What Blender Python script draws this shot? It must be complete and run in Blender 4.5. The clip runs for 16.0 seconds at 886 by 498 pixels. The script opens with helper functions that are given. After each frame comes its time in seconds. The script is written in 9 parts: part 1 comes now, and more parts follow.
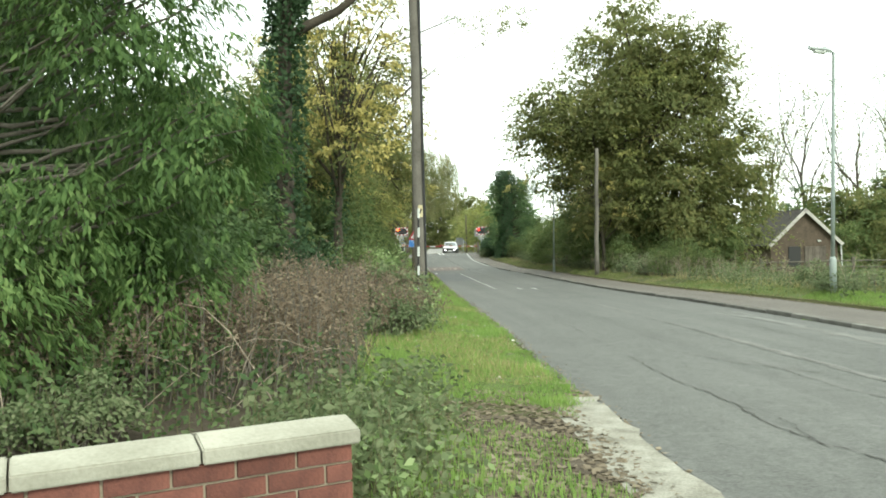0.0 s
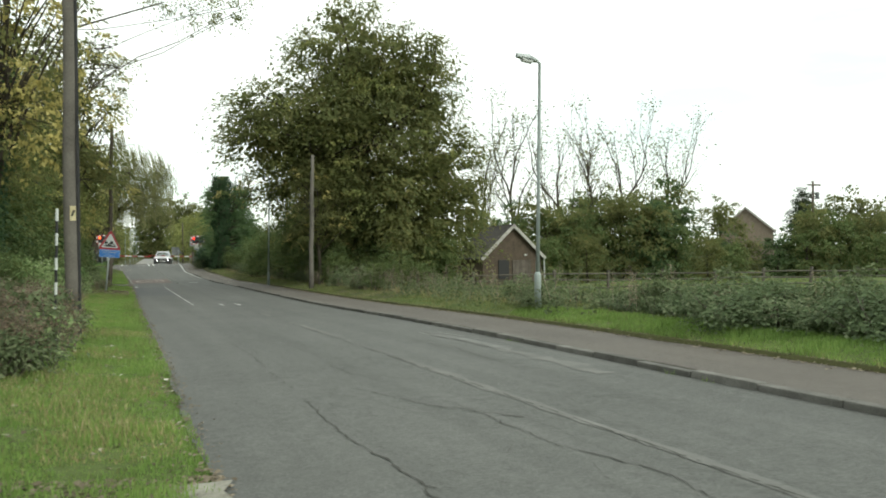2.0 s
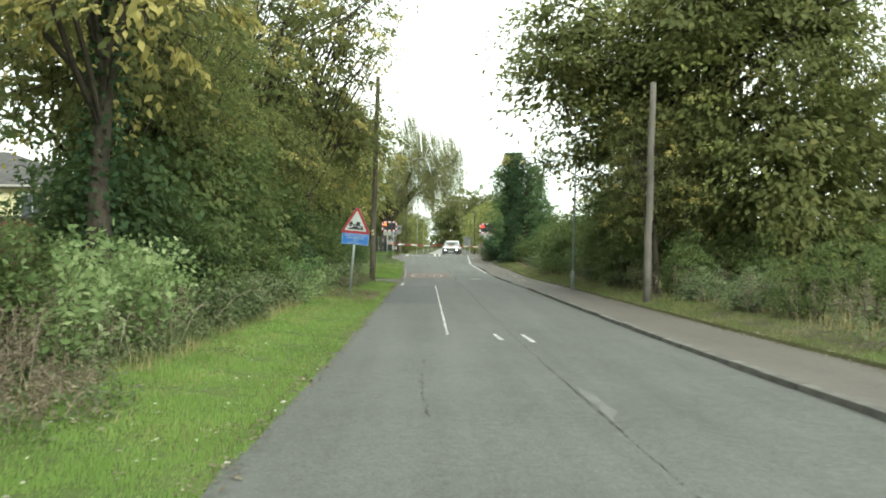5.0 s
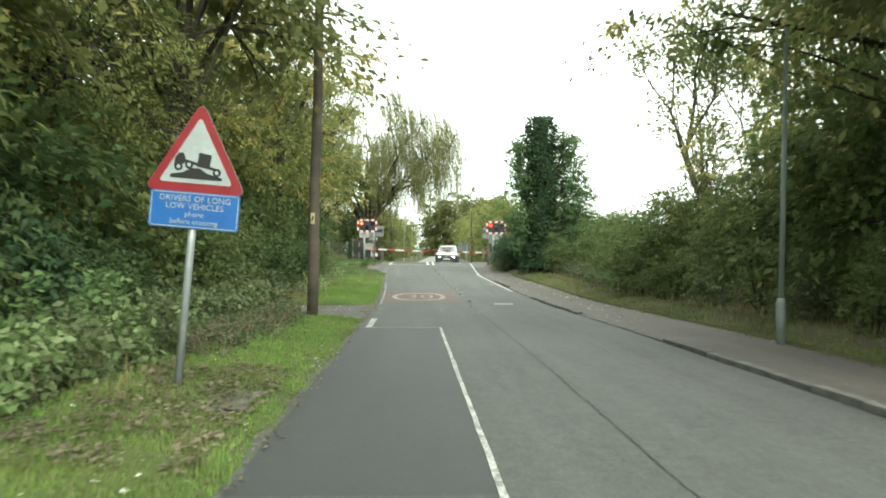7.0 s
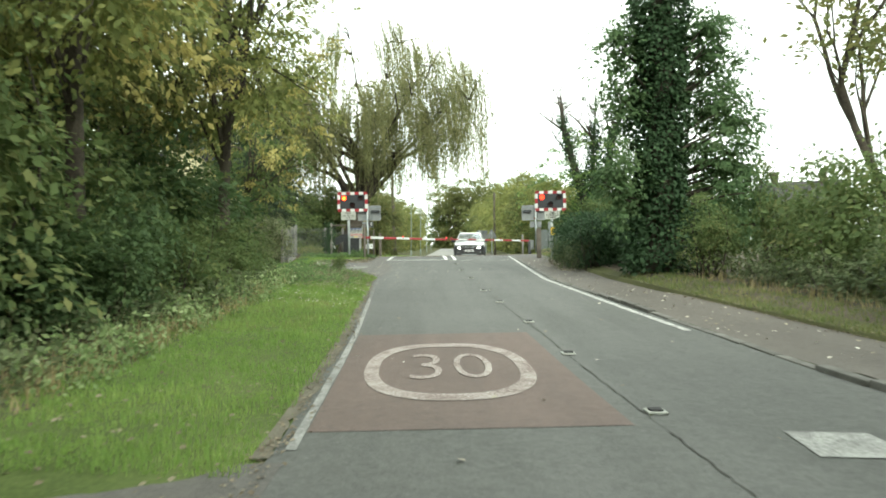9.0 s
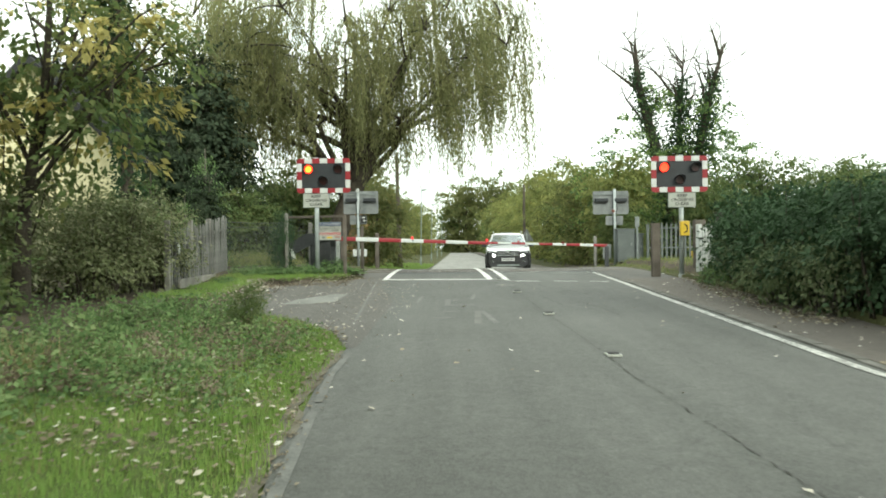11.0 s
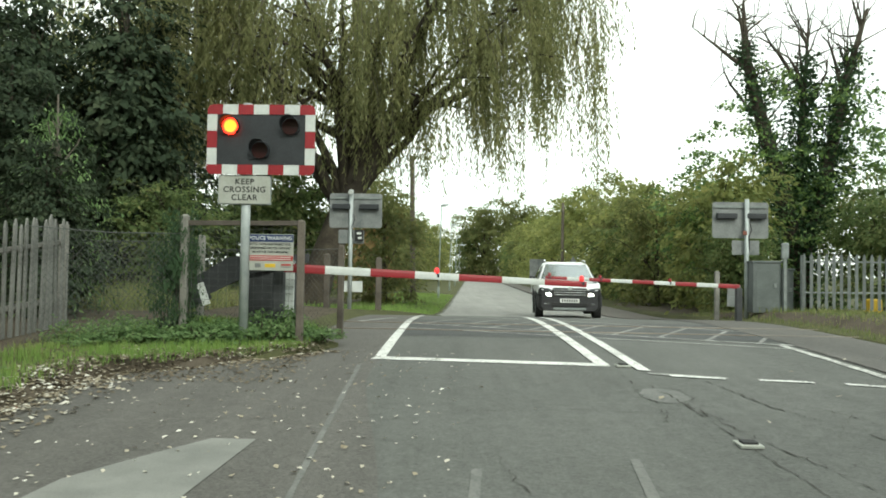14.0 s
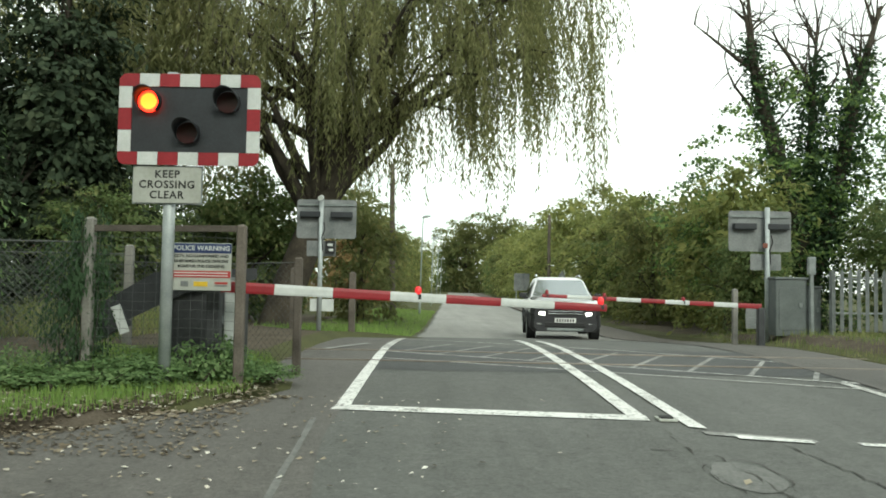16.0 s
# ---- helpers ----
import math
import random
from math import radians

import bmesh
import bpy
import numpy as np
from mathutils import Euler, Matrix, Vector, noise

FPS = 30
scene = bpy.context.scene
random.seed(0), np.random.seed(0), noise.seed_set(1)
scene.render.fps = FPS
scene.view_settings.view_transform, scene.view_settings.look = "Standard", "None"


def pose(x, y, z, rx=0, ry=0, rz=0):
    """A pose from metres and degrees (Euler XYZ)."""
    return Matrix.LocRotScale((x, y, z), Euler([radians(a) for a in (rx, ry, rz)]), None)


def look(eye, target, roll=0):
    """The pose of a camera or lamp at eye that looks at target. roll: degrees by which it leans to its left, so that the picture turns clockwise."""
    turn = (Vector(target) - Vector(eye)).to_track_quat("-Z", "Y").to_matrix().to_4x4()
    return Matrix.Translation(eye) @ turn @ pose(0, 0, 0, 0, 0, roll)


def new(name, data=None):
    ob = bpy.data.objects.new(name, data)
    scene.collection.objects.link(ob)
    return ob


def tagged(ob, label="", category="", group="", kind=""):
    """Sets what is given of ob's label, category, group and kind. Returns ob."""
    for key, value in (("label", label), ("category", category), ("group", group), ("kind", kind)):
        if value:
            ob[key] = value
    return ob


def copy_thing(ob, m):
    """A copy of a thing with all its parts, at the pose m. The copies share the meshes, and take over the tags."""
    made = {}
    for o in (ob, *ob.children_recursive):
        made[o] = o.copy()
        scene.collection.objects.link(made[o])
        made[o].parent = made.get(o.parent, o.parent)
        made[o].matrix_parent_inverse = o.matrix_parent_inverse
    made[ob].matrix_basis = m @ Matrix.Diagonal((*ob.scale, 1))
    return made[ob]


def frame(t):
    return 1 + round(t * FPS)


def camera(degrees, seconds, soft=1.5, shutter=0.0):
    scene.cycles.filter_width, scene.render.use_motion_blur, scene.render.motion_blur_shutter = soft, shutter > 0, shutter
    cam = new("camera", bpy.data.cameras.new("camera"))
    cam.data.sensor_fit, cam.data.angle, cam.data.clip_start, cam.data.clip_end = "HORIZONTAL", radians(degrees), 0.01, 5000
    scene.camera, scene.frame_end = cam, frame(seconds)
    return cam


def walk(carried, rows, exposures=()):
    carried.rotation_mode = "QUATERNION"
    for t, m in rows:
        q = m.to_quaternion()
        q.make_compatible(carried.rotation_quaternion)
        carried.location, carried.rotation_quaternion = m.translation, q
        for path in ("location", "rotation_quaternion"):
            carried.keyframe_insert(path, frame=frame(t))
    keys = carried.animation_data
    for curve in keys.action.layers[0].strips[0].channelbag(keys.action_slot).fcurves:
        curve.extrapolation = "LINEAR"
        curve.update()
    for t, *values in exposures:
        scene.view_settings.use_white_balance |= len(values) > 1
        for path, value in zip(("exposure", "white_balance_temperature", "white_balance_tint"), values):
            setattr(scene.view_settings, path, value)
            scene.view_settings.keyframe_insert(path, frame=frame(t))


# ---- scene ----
cam = camera(57.9, 16.0, soft=1.8, shutter=0.15)
PATH = [
    (0.0, look((0.063, -0.108, 1.268), (0.509, 9.882, 1.190), -1.40)),
    (0.5, look((0.117, 0.014, 1.275), (0.813, 9.990, 1.220), -1.44)),
    (1.0, look((0.270, 0.429, 1.276), (1.907, 10.294, 1.215), -1.37)),
    (1.5, look((0.631, 0.925, 1.266), (3.417, 10.529, 1.237), -1.32)),
    (2.0, look((1.045, 1.745, 1.266), (4.767, 11.026, 1.266), -0.69)),
    (2.5, look((1.504, 2.826, 1.248), (5.446, 12.016, 1.287), -0.19)),
    (3.0, look((1.951, 4.499, 1.246), (5.228, 13.946, 1.326), 0.29)),
    (3.5, look((2.331, 6.564, 1.211), (4.766, 16.263, 1.246), -0.09)),
    (4.0, look((2.603, 9.060, 1.181), (4.030, 18.958, 1.088), -0.20)),
    (4.5, look((2.661, 11.523, 1.171), (3.374, 21.497, 1.105), 0.03)),
    (4.7, look((2.694, 12.534, 1.168), (3.190, 22.521, 1.081), 0.29)),
    (5.1, look((2.708, 14.862, 1.142), (2.849, 24.861, 1.072), 0.46)),
    (5.5, look((2.668, 17.765, 1.087), (2.732, 27.765, 1.054), 0.48)),
    (5.9, look((2.604, 21.075, 1.018), (2.759, 31.073, 1.028), 0.39)),
    (6.3, look((2.547, 24.623, 0.949), (2.846, 34.619, 0.992), 0.26)),
    (6.8, look((2.534, 29.140, 0.884), (2.912, 39.132, 0.932), 0.14)),
    (7.0, look((2.583, 30.957, 0.871), (2.943, 40.950, 0.902), 0.12)),
    (7.5, look((2.585, 35.388, 0.822), (2.903, 45.383, 0.838), 0.06)),
    (8.0, look((2.585, 40.136, 0.784), (2.900, 50.131, 0.763), -0.57)),
    (8.5, look((2.558, 44.565, 0.748), (2.856, 54.560, 0.673), -0.57)),
    (9.0, look((2.496, 49.011, 0.671), (2.746, 59.008, 0.609), -0.92)),
    (9.2, look((2.496, 50.774, 0.686), (2.737, 60.771, 0.622), -1.30)),
    (9.6, look((2.433, 54.195, 0.667), (2.651, 64.193, 0.610), -1.53)),
    (10.0, look((2.331, 57.362, 0.677), (2.539, 67.362, 0.626), -1.47)),
    (10.4, look((2.214, 60.250, 0.706), (2.414, 70.253, 0.665), -1.20)),
    (10.8, look((2.103, 62.837, 0.746), (2.288, 72.841, 0.719), -0.82)),
    (11.3, look((2.011, 65.607, 0.799), (2.149, 75.613, 0.797), -0.33)),
    (11.5, look((2.005, 66.627, 0.828), (2.114, 76.632, 0.837), 0.02)),
    (12.0, look((1.937, 68.919, 0.868), (1.981, 78.925, 0.909), 0.28)),
    (12.5, look((1.865, 70.579, 0.908), (1.870, 80.586, 0.991), 0.38)),
    (13.0, look((1.791, 71.918, 0.942), (1.766, 81.923, 1.098), 0.51)),
    (13.5, look((1.747, 72.995, 0.964), (1.715, 82.999, 1.188), 0.68)),
    (14.0, look((1.704, 73.979, 1.007), (1.698, 83.981, 1.287), 0.90)),
    (14.5, look((1.681, 74.776, 1.023), (1.720, 84.776, 1.363), 0.99)),
    (15.0, look((1.674, 75.442, 1.042), (1.773, 85.441, 1.426), 1.00)),
    (15.5, look((1.675, 75.894, 1.052), (1.836, 85.888, 1.483), 1.03)),
    (16.0, look((1.682, 76.184, 1.072), (1.908, 86.177, 1.526), 1.02)),
]
EXPOSURE = [
    (0.0, 1.1, 6570, -4), (1.0, 1.0, 6570, -4), (1.5, 0.75, 6570, -4), (2.0, 0.3, 6570, -0.5), (3.0, -0.08, 6570, -0.5), (3.5, 0.05, 6570, -0.5),
    (4.0, 0.5, 6620, -3), (4.5, 0.9, 6570, -4), (7.5, 1.15, 6570, -4), (9.0, 1.12, 6570, -4), (11.5, 0.78, 6620, -4), (13.0, 0.68, 6570, -4), (14.5, 0.56, 6520, -4), (16.0, 0.44, 6520, -4),
]
walk(cam, PATH, EXPOSURE)

# ---- daylight: a bright overcast sky with a wide soft sun ----
world = bpy.data.worlds.new("overcast")
scene.world = world
world.use_nodes = True
wn, wl = world.node_tree.nodes, world.node_tree.links
wn.clear()
sky = wn.new("ShaderNodeTexSky")
sky.sky_type, sky.sun_disc = 'NISHITA', False
sky.sun_elevation, sky.sun_rotation = radians(32), radians(150)
coord = wn.new("ShaderNodeTexCoord")
cloud = wn.new("ShaderNodeTexNoise")
cloud.inputs["Scale"].default_value, cloud.inputs["Detail"].default_value = 2.4, 6
stretch = wn.new("ShaderNodeMapping")
stretch.inputs["Scale"].default_value = (1, 1, 4)
cover = wn.new("ShaderNodeValToRGB")
cover.color_ramp.elements[0].position, cover.color_ramp.elements[1].position = 0.30, 0.52
cover.color_ramp.elements[0].color = (0.62, 0.62, 0.62, 1)
cover.color_ramp.elements[1].color = (0.97, 0.97, 0.97, 1)
dim = wn.new("ShaderNodeMix")
dim.data_type, dim.blend_type = 'RGBA', 'MULTIPLY'
dim.inputs["Factor"].default_value = 1.0
dim.inputs["B"].default_value = (0.11, 0.125, 0.11, 1)
blend = wn.new("ShaderNodeMix")
blend.data_type = 'RGBA'
blend.inputs["B"].default_value = (1.0, 1.01, 1.0, 1)
back = wn.new("ShaderNodeBackground")
back.inputs["Strength"].default_value = 1.15
outw = wn.new("ShaderNodeOutputWorld")
wl.new(coord.outputs["Generated"], stretch.inputs["Vector"])
wl.new(stretch.outputs["Vector"], cloud.inputs["Vector"])
wl.new(cloud.outputs["Fac"], cover.inputs["Fac"])
wl.new(sky.outputs["Color"], dim.inputs["A"])
wl.new(cover.outputs["Color"], blend.inputs["Factor"])
wl.new(dim.outputs["Result"], blend.inputs["A"])
wl.new(blend.outputs["Result"], back.inputs["Color"])
wl.new(back.outputs["Background"], outw.inputs["Surface"])

sun = new("sun", bpy.data.lights.new("sun", 'SUN'))
sun.data.energy, sun.data.angle, sun.data.color = 1.3, radians(14), (1.0, 0.96, 0.9)
sun.matrix_world = look((0, 0, 40), (-9, 22, 24.5))

# ---- materials ----
def shader(name):
    m = bpy.data.materials.new(name)
    m.use_nodes = True
    return m, m.node_tree.nodes, m.node_tree.links, m.node_tree.nodes["Principled BSDF"]


def surface(name, dark, light, scale=6.0, rough=0.8, bump=0.2, metal=0.0, fine=80.0, grain=0.35, vary=0.0, low=0.35, high=0.68, relief=0.01):
    """Two scales of noise between two colours, with fine relief; vary: how far one piece differs from the next."""
    m, n, l, b = shader(name)
    tc = n.new("ShaderNodeTexCoord")
    big, small = n.new("ShaderNodeTexNoise"), n.new("ShaderNodeTexNoise")
    big.inputs["Scale"].default_value, big.inputs["Detail"].default_value = scale, 5
    small.inputs["Scale"].default_value, small.inputs["Detail"].default_value = fine, 3
    l.new(tc.outputs["Object"], big.inputs["Vector"])
    l.new(tc.outputs["Object"], small.inputs["Vector"])
    ramp = n.new("ShaderNodeValToRGB")
    ramp.color_ramp.elements[0].position, ramp.color_ramp.elements[1].position = low, high
    ramp.color_ramp.elements[0].color, ramp.color_ramp.elements[1].color = (*dark, 1), (*light, 1)
    mixf = n.new("ShaderNodeMix")
    mixf.inputs["Factor"].default_value = grain
    l.new(big.outputs["Fac"], mixf.inputs["A"])
    l.new(small.outputs["Fac"], mixf.inputs["B"])
    l.new(mixf.outputs["Result"], ramp.inputs["Fac"])
    col = ramp.outputs["Color"]
    if vary:
        info, hsv, mr = n.new("ShaderNodeObjectInfo"), n.new("ShaderNodeHueSaturation"), n.new("ShaderNodeMapRange")
        mr.inputs["To Min"].default_value, mr.inputs["To Max"].default_value = 1 - vary, 1 + vary
        l.new(info.outputs["Random"], mr.inputs["Value"])
        l.new(mr.outputs["Result"], hsv.inputs["Value"])
        l.new(col, hsv.inputs["Color"])
        col = hsv.outputs["Color"]
    l.new(col, b.inputs["Base Color"])
    b.inputs["Roughness"].default_value, b.inputs["Metallic"].default_value = rough, metal
    if rough >= 0.85:
        b.inputs["Specular IOR Level"].default_value = 0.2
    if bump:
        bp = n.new("ShaderNodeBump")
        bp.inputs["Strength"].default_value, bp.inputs["Distance"].default_value = bump, relief
        l.new(small.outputs["Fac"], bp.inputs["Height"])
        l.new(bp.outputs["Normal"], b.inputs["Normal"])
    return m


LEAF_DULL = 0.14


def leafy(name, stops, through_light=0.3, rough=0.55, gain=1.22):
    """Leaves: each its own colour out of the stops, with some light coming through."""
    m, n, l, b = shader(name)
    geo, ramp = n.new("ShaderNodeNewGeometry"), n.new("ShaderNodeValToRGB")
    while len(ramp.color_ramp.elements) < len(stops):
        ramp.color_ramp.elements.new(0.5)
    for e, (p, c) in zip(ramp.color_ramp.elements, stops):
        grey = 0.3 * c[0] + 0.6 * c[1] + 0.1 * c[2]
        e.position, e.color = p, (*((k + (grey - k) * LEAF_DULL) * gain for k in c), 1)
    tc, big = n.new("ShaderNodeTexCoord"), n.new("ShaderNodeTexNoise")
    big.inputs["Scale"].default_value, big.inputs["Detail"].default_value = 0.7, 3
    l.new(tc.outputs["Object"], big.inputs["Vector"])
    mixf = n.new("ShaderNodeMix")
    mixf.inputs["Factor"].default_value = 0.66
    l.new(geo.outputs["Random Per Island"], mixf.inputs["A"])
    l.new(big.outputs["Fac"], mixf.inputs["B"])
    l.new(mixf.outputs["Result"], ramp.inputs["Fac"])
    l.new(ramp.outputs["Color"], b.inputs["Base Color"])
    b.inputs["Roughness"].default_value = min(rough + 0.2, 0.85)
    b.inputs["Specular IOR Level"].default_value = 0.25
    tr, ms = n.new("ShaderNodeBsdfTranslucent"), n.new("ShaderNodeMixShader")
    l.new(ramp.outputs["Color"], tr.inputs["Color"])
    ms.inputs[0].default_value = through_light
    l.new(b.outputs["BSDF"], ms.inputs[1])
    l.new(tr.outputs["BSDF"], ms.inputs[2])
    l.new(ms.outputs["Shader"], n["Material Output"].inputs["Surface"])
    return m


def plain(name, colour, rough=0.5, metal=0.0, glow=0.0):
    m, n, l, b = shader(name)
    b.inputs["Base Color"].default_value = (*colour, 1)
    b.inputs["Roughness"].default_value, b.inputs["Metallic"].default_value = rough, metal
    if glow:
        b.inputs["Emission Color"].default_value, b.inputs["Emission Strength"].default_value = (*colour, 1), glow
    return m


def road_surface(name, dark, light, speck=0.35, gloss=0.78):
    """Worn asphalt: broad patches, streaks along the traffic, coarse stones and dust."""
    m, n, l, b = shader(name)
    tc = n.new("ShaderNodeTexCoord")

    def noise_at(stretch, scale, detail, rough=0.55):
        mp, nz = n.new("ShaderNodeMapping"), n.new("ShaderNodeTexNoise")
        mp.inputs["Scale"].default_value = stretch
        nz.inputs["Scale"].default_value, nz.inputs["Detail"].default_value, nz.inputs["Roughness"].default_value = scale, detail, rough
        l.new(tc.outputs["Object"], mp.inputs["Vector"])
        l.new(mp.outputs["Vector"], nz.inputs["Vector"])
        return nz.outputs["Fac"]

    def mix(a, c, f):
        mx = n.new("ShaderNodeMix")
        mx.inputs["Factor"].default_value = f
        l.new(a, mx.inputs["A"])
        l.new(c, mx.inputs["B"])
        return mx.outputs["Result"]
    broad = mix(noise_at((1, 1, 1), 0.45, 6, 0.65), noise_at((2.2, 0.10, 1), 1.0, 5), 0.55)
    stones = noise_at((1, 1, 1), 38, 4, 0.8)
    mixed = mix(mix(broad, noise_at((1, 1, 1), 9, 6, 0.75), 0.42), stones, speck)
    ramp = n.new("ShaderNodeValToRGB")
    ramp.color_ramp.elements[0].position, ramp.color_ramp.elements[1].position = 0.40, 0.61
    ramp.color_ramp.elements[0].color, ramp.color_ramp.elements[1].color = (*dark, 1), (*light, 1)
    l.new(mixed, ramp.inputs["Fac"])
    l.new(ramp.outputs["Color"], b.inputs["Base Color"])
    b.inputs["Roughness"].default_value = gloss
    bp = n.new("ShaderNodeBump")
    bp.inputs["Strength"].default_value, bp.inputs["Distance"].default_value = 0.6, 0.012
    l.new(stones, bp.inputs["Height"])
    l.new(bp.outputs["Normal"], b.inputs["Normal"])
    return m


M_ASPHALT = road_surface("asphalt", (0.055, 0.057, 0.051), (0.142, 0.144, 0.133), 0.45)
M_PATCH = road_surface("newer_asphalt", (0.036, 0.038, 0.038), (0.066, 0.068, 0.067), 0.35, 0.66)
M_GHOST = surface("ghost_of_old_paint", (0.092, 0.094, 0.087), (0.19, 0.191, 0.178), 5, 0.8, 0.3, fine=45, grain=0.5)
# far road: the strong light on it is put into a paler asphalt colour
M_FAR_ROAD = road_surface("bright_lit_asphalt", (0.15, 0.148, 0.136), (0.32, 0.312, 0.29))
M_DIRT = surface("pale_road_dirt", (0.09, 0.082, 0.062), (0.20, 0.185, 0.145), 3, 0.95, 0.5, fine=45, grain=0.5)
M_PALE_PATCH = surface("pale_repair", (0.125, 0.126, 0.118), (0.205, 0.205, 0.19), 2.5, 0.9, 0.3, fine=120)
M_CONCRETE_PATCH = surface("worn_concrete", (0.16, 0.152, 0.122), (0.36, 0.35, 0.30), 5, 0.9, 0.4, fine=60)
M_PAVEMENT = road_surface("pavement_tarmac", (0.070, 0.062, 0.052), (0.143, 0.126, 0.108))
M_LAYBY_PATCH = surface("pale_concrete_repair", (0.17, 0.172, 0.16), (0.27, 0.27, 0.25), 2.5, 0.9, 0.3, fine=120)
M_KERB = surface("kerb_concrete", (0.085, 0.083, 0.074), (0.205, 0.20, 0.183), 3, 0.9, 0.35, fine=70, vary=0.2)
M_CRACK = surface("crack_shadow", (0.042, 0.042, 0.037), (0.10, 0.10, 0.09), 9, 0.95, 0.2)
M_LINE = surface("road_paint", (0.15, 0.15, 0.14), (0.68, 0.68, 0.65), 4, 0.75, 0.2, fine=32, grain=0.6, low=0.36, high=0.50)
M_LINE_MID = surface("rubbed_road_paint", (0.17, 0.165, 0.155), (0.56, 0.56, 0.53), 5, 0.8, 0.25, fine=30, grain=0.6, low=0.40, high=0.56)
M_LINE_WORN = surface("worn_road_paint", (0.15, 0.15, 0.14), (0.38, 0.38, 0.36), 4, 0.8, 0.2, fine=40, grain=0.6, low=0.40, high=0.62)
M_LINE_RED = surface("red_stained_road_paint", (0.17, 0.125, 0.11), (0.43, 0.385, 0.355), 3, 0.8, 0.25, fine=35, grain=0.6, low=0.40, high=0.60)
M_RED_ROAD = road_surface("red_surfacing", (0.088, 0.068, 0.058), (0.17, 0.122, 0.104))
M_SOIL = surface("meadow_soil", (0.045, 0.046, 0.02), (0.10, 0.105, 0.042), 0.5, 0.95, 0.5, fine=25, grain=0.5)
M_PASTURE = surface("grazed_pasture", (0.055, 0.078, 0.022), (0.12, 0.155, 0.048), 0.6, 0.95, 0.5, fine=25, grain=0.5)
M_BARE = surface("leaf_litter_soil", (0.045, 0.035, 0.024), (0.12, 0.10, 0.075), 2, 0.95, 0.5, fine=40, grain=0.5)
M_TARMAC_DRIVE = road_surface("drive_tarmac", (0.056, 0.053, 0.047), (0.142, 0.134, 0.122), 0.5)
M_BRICK = surface("red_brick", (0.095, 0.042, 0.034), (0.19, 0.078, 0.058), 7, 0.85, 0.4, fine=90, vary=0.28)
M_MORTAR = surface("mortar", (0.25, 0.22, 0.16), (0.38, 0.34, 0.26), 9, 0.95, 0.4, fine=90)
M_COPING = surface("coping_stone", (0.215, 0.21, 0.165), (0.37, 0.36, 0.30), 3, 0.9, 0.3, fine=60, grain=0.28)
M_BARK = surface("bark", (0.035, 0.03, 0.024), (0.10, 0.085, 0.065), 3, 0.95, 0.7, fine=26, relief=0.03)
M_BARK_PALE = surface("pale_bark", (0.09, 0.08, 0.065), (0.2, 0.18, 0.15), 3, 0.95, 0.5, fine=26, relief=0.02)
M_POLE = surface("weathered_pole_wood", (0.085, 0.078, 0.067), (0.175, 0.162, 0.14), 2, 0.9, 0.5, fine=40)
M_POLE_DARK = surface("creosoted_pole_wood", (0.07, 0.06, 0.048), (0.155, 0.132, 0.106), 2, 0.9, 0.5, fine=40)
M_SIGN_GREEN = plain("sign_green", (0.28, 0.42, 0.06), 0.6)
M_WOOD_DARK = surface("dark_weathered_timber", (0.042, 0.038, 0.034), (0.095, 0.085, 0.075), 3, 0.9, 0.45, fine=50)
M_PALE = surface("dull_palisade_steel", (0.10, 0.115, 0.11), (0.19, 0.205, 0.20), 5, 0.65, 0.15, metal=0.2, fine=50, vary=0.12)
M_PICKET = surface("silvered_picket_wood", (0.09, 0.09, 0.084), (0.25, 0.25, 0.232), 2, 0.9, 0.45, fine=50, vary=0.3)
M_WOOD_GREY = surface("grey_weathered_timber", (0.13, 0.125, 0.11), (0.27, 0.26, 0.235), 3, 0.9, 0.45, fine=50, vary=0.2)
M_FENCE = surface("dark_fence_timber", (0.075, 0.068, 0.056), (0.165, 0.15, 0.125), 3, 0.9, 0.45, fine=50, vary=0.25)
M_WOOD_BROWN = surface("brown_weathered_timber", (0.07, 0.06, 0.05), (0.15, 0.13, 0.11), 3, 0.9, 0.45, fine=50, vary=0.2)
M_CONCRETE = surface("concrete_post", (0.15, 0.145, 0.13), (0.28, 0.27, 0.245), 4, 0.9, 0.35, fine=70)
M_GALV = surface("galvanised_steel", (0.30, 0.33, 0.33), (0.45, 0.48, 0.475), 6, 0.5, 0.1, metal=0.35, fine=60)
M_GALV_DULL = surface("dull_galvanised_steel", (0.14, 0.16, 0.155), (0.26, 0.28, 0.275), 5, 0.6, 0.15, metal=0.25, fine=50, vary=0.12)
M_LAMP_GREEN = surface("pale_green_column_paint", (0.21, 0.25, 0.235), (0.31, 0.35, 0.33), 4, 0.55, 0.1, fine=40)
M_CABINET = surface("grey_cabinet_paint", (0.075, 0.088, 0.085), (0.13, 0.145, 0.14), 3, 0.6, 0.1, fine=40)
M_BLACK = surface("matt_black_board", (0.012, 0.014, 0.017), (0.028, 0.032, 0.037), 4, 0.6, 0.05, fine=40)
M_DARK_METAL = surface("dark_housing", (0.02, 0.022, 0.024), (0.05, 0.052, 0.055), 4, 0.55, 0.1, fine=40)
M_RED = surface("red_reflective", (0.21, 0.010, 0.016), (0.29, 0.016, 0.024), 5, 0.45, 0.05, fine=50)
M_WHITE = surface("white_reflective", (0.46, 0.48, 0.46), (0.60, 0.62, 0.60), 5, 0.45, 0.05, fine=50)
M_SIGN_BACK = surface("sign_back_grey", (0.10, 0.11, 0.11), (0.24, 0.25, 0.245), 3, 0.6, 0.1, fine=30)
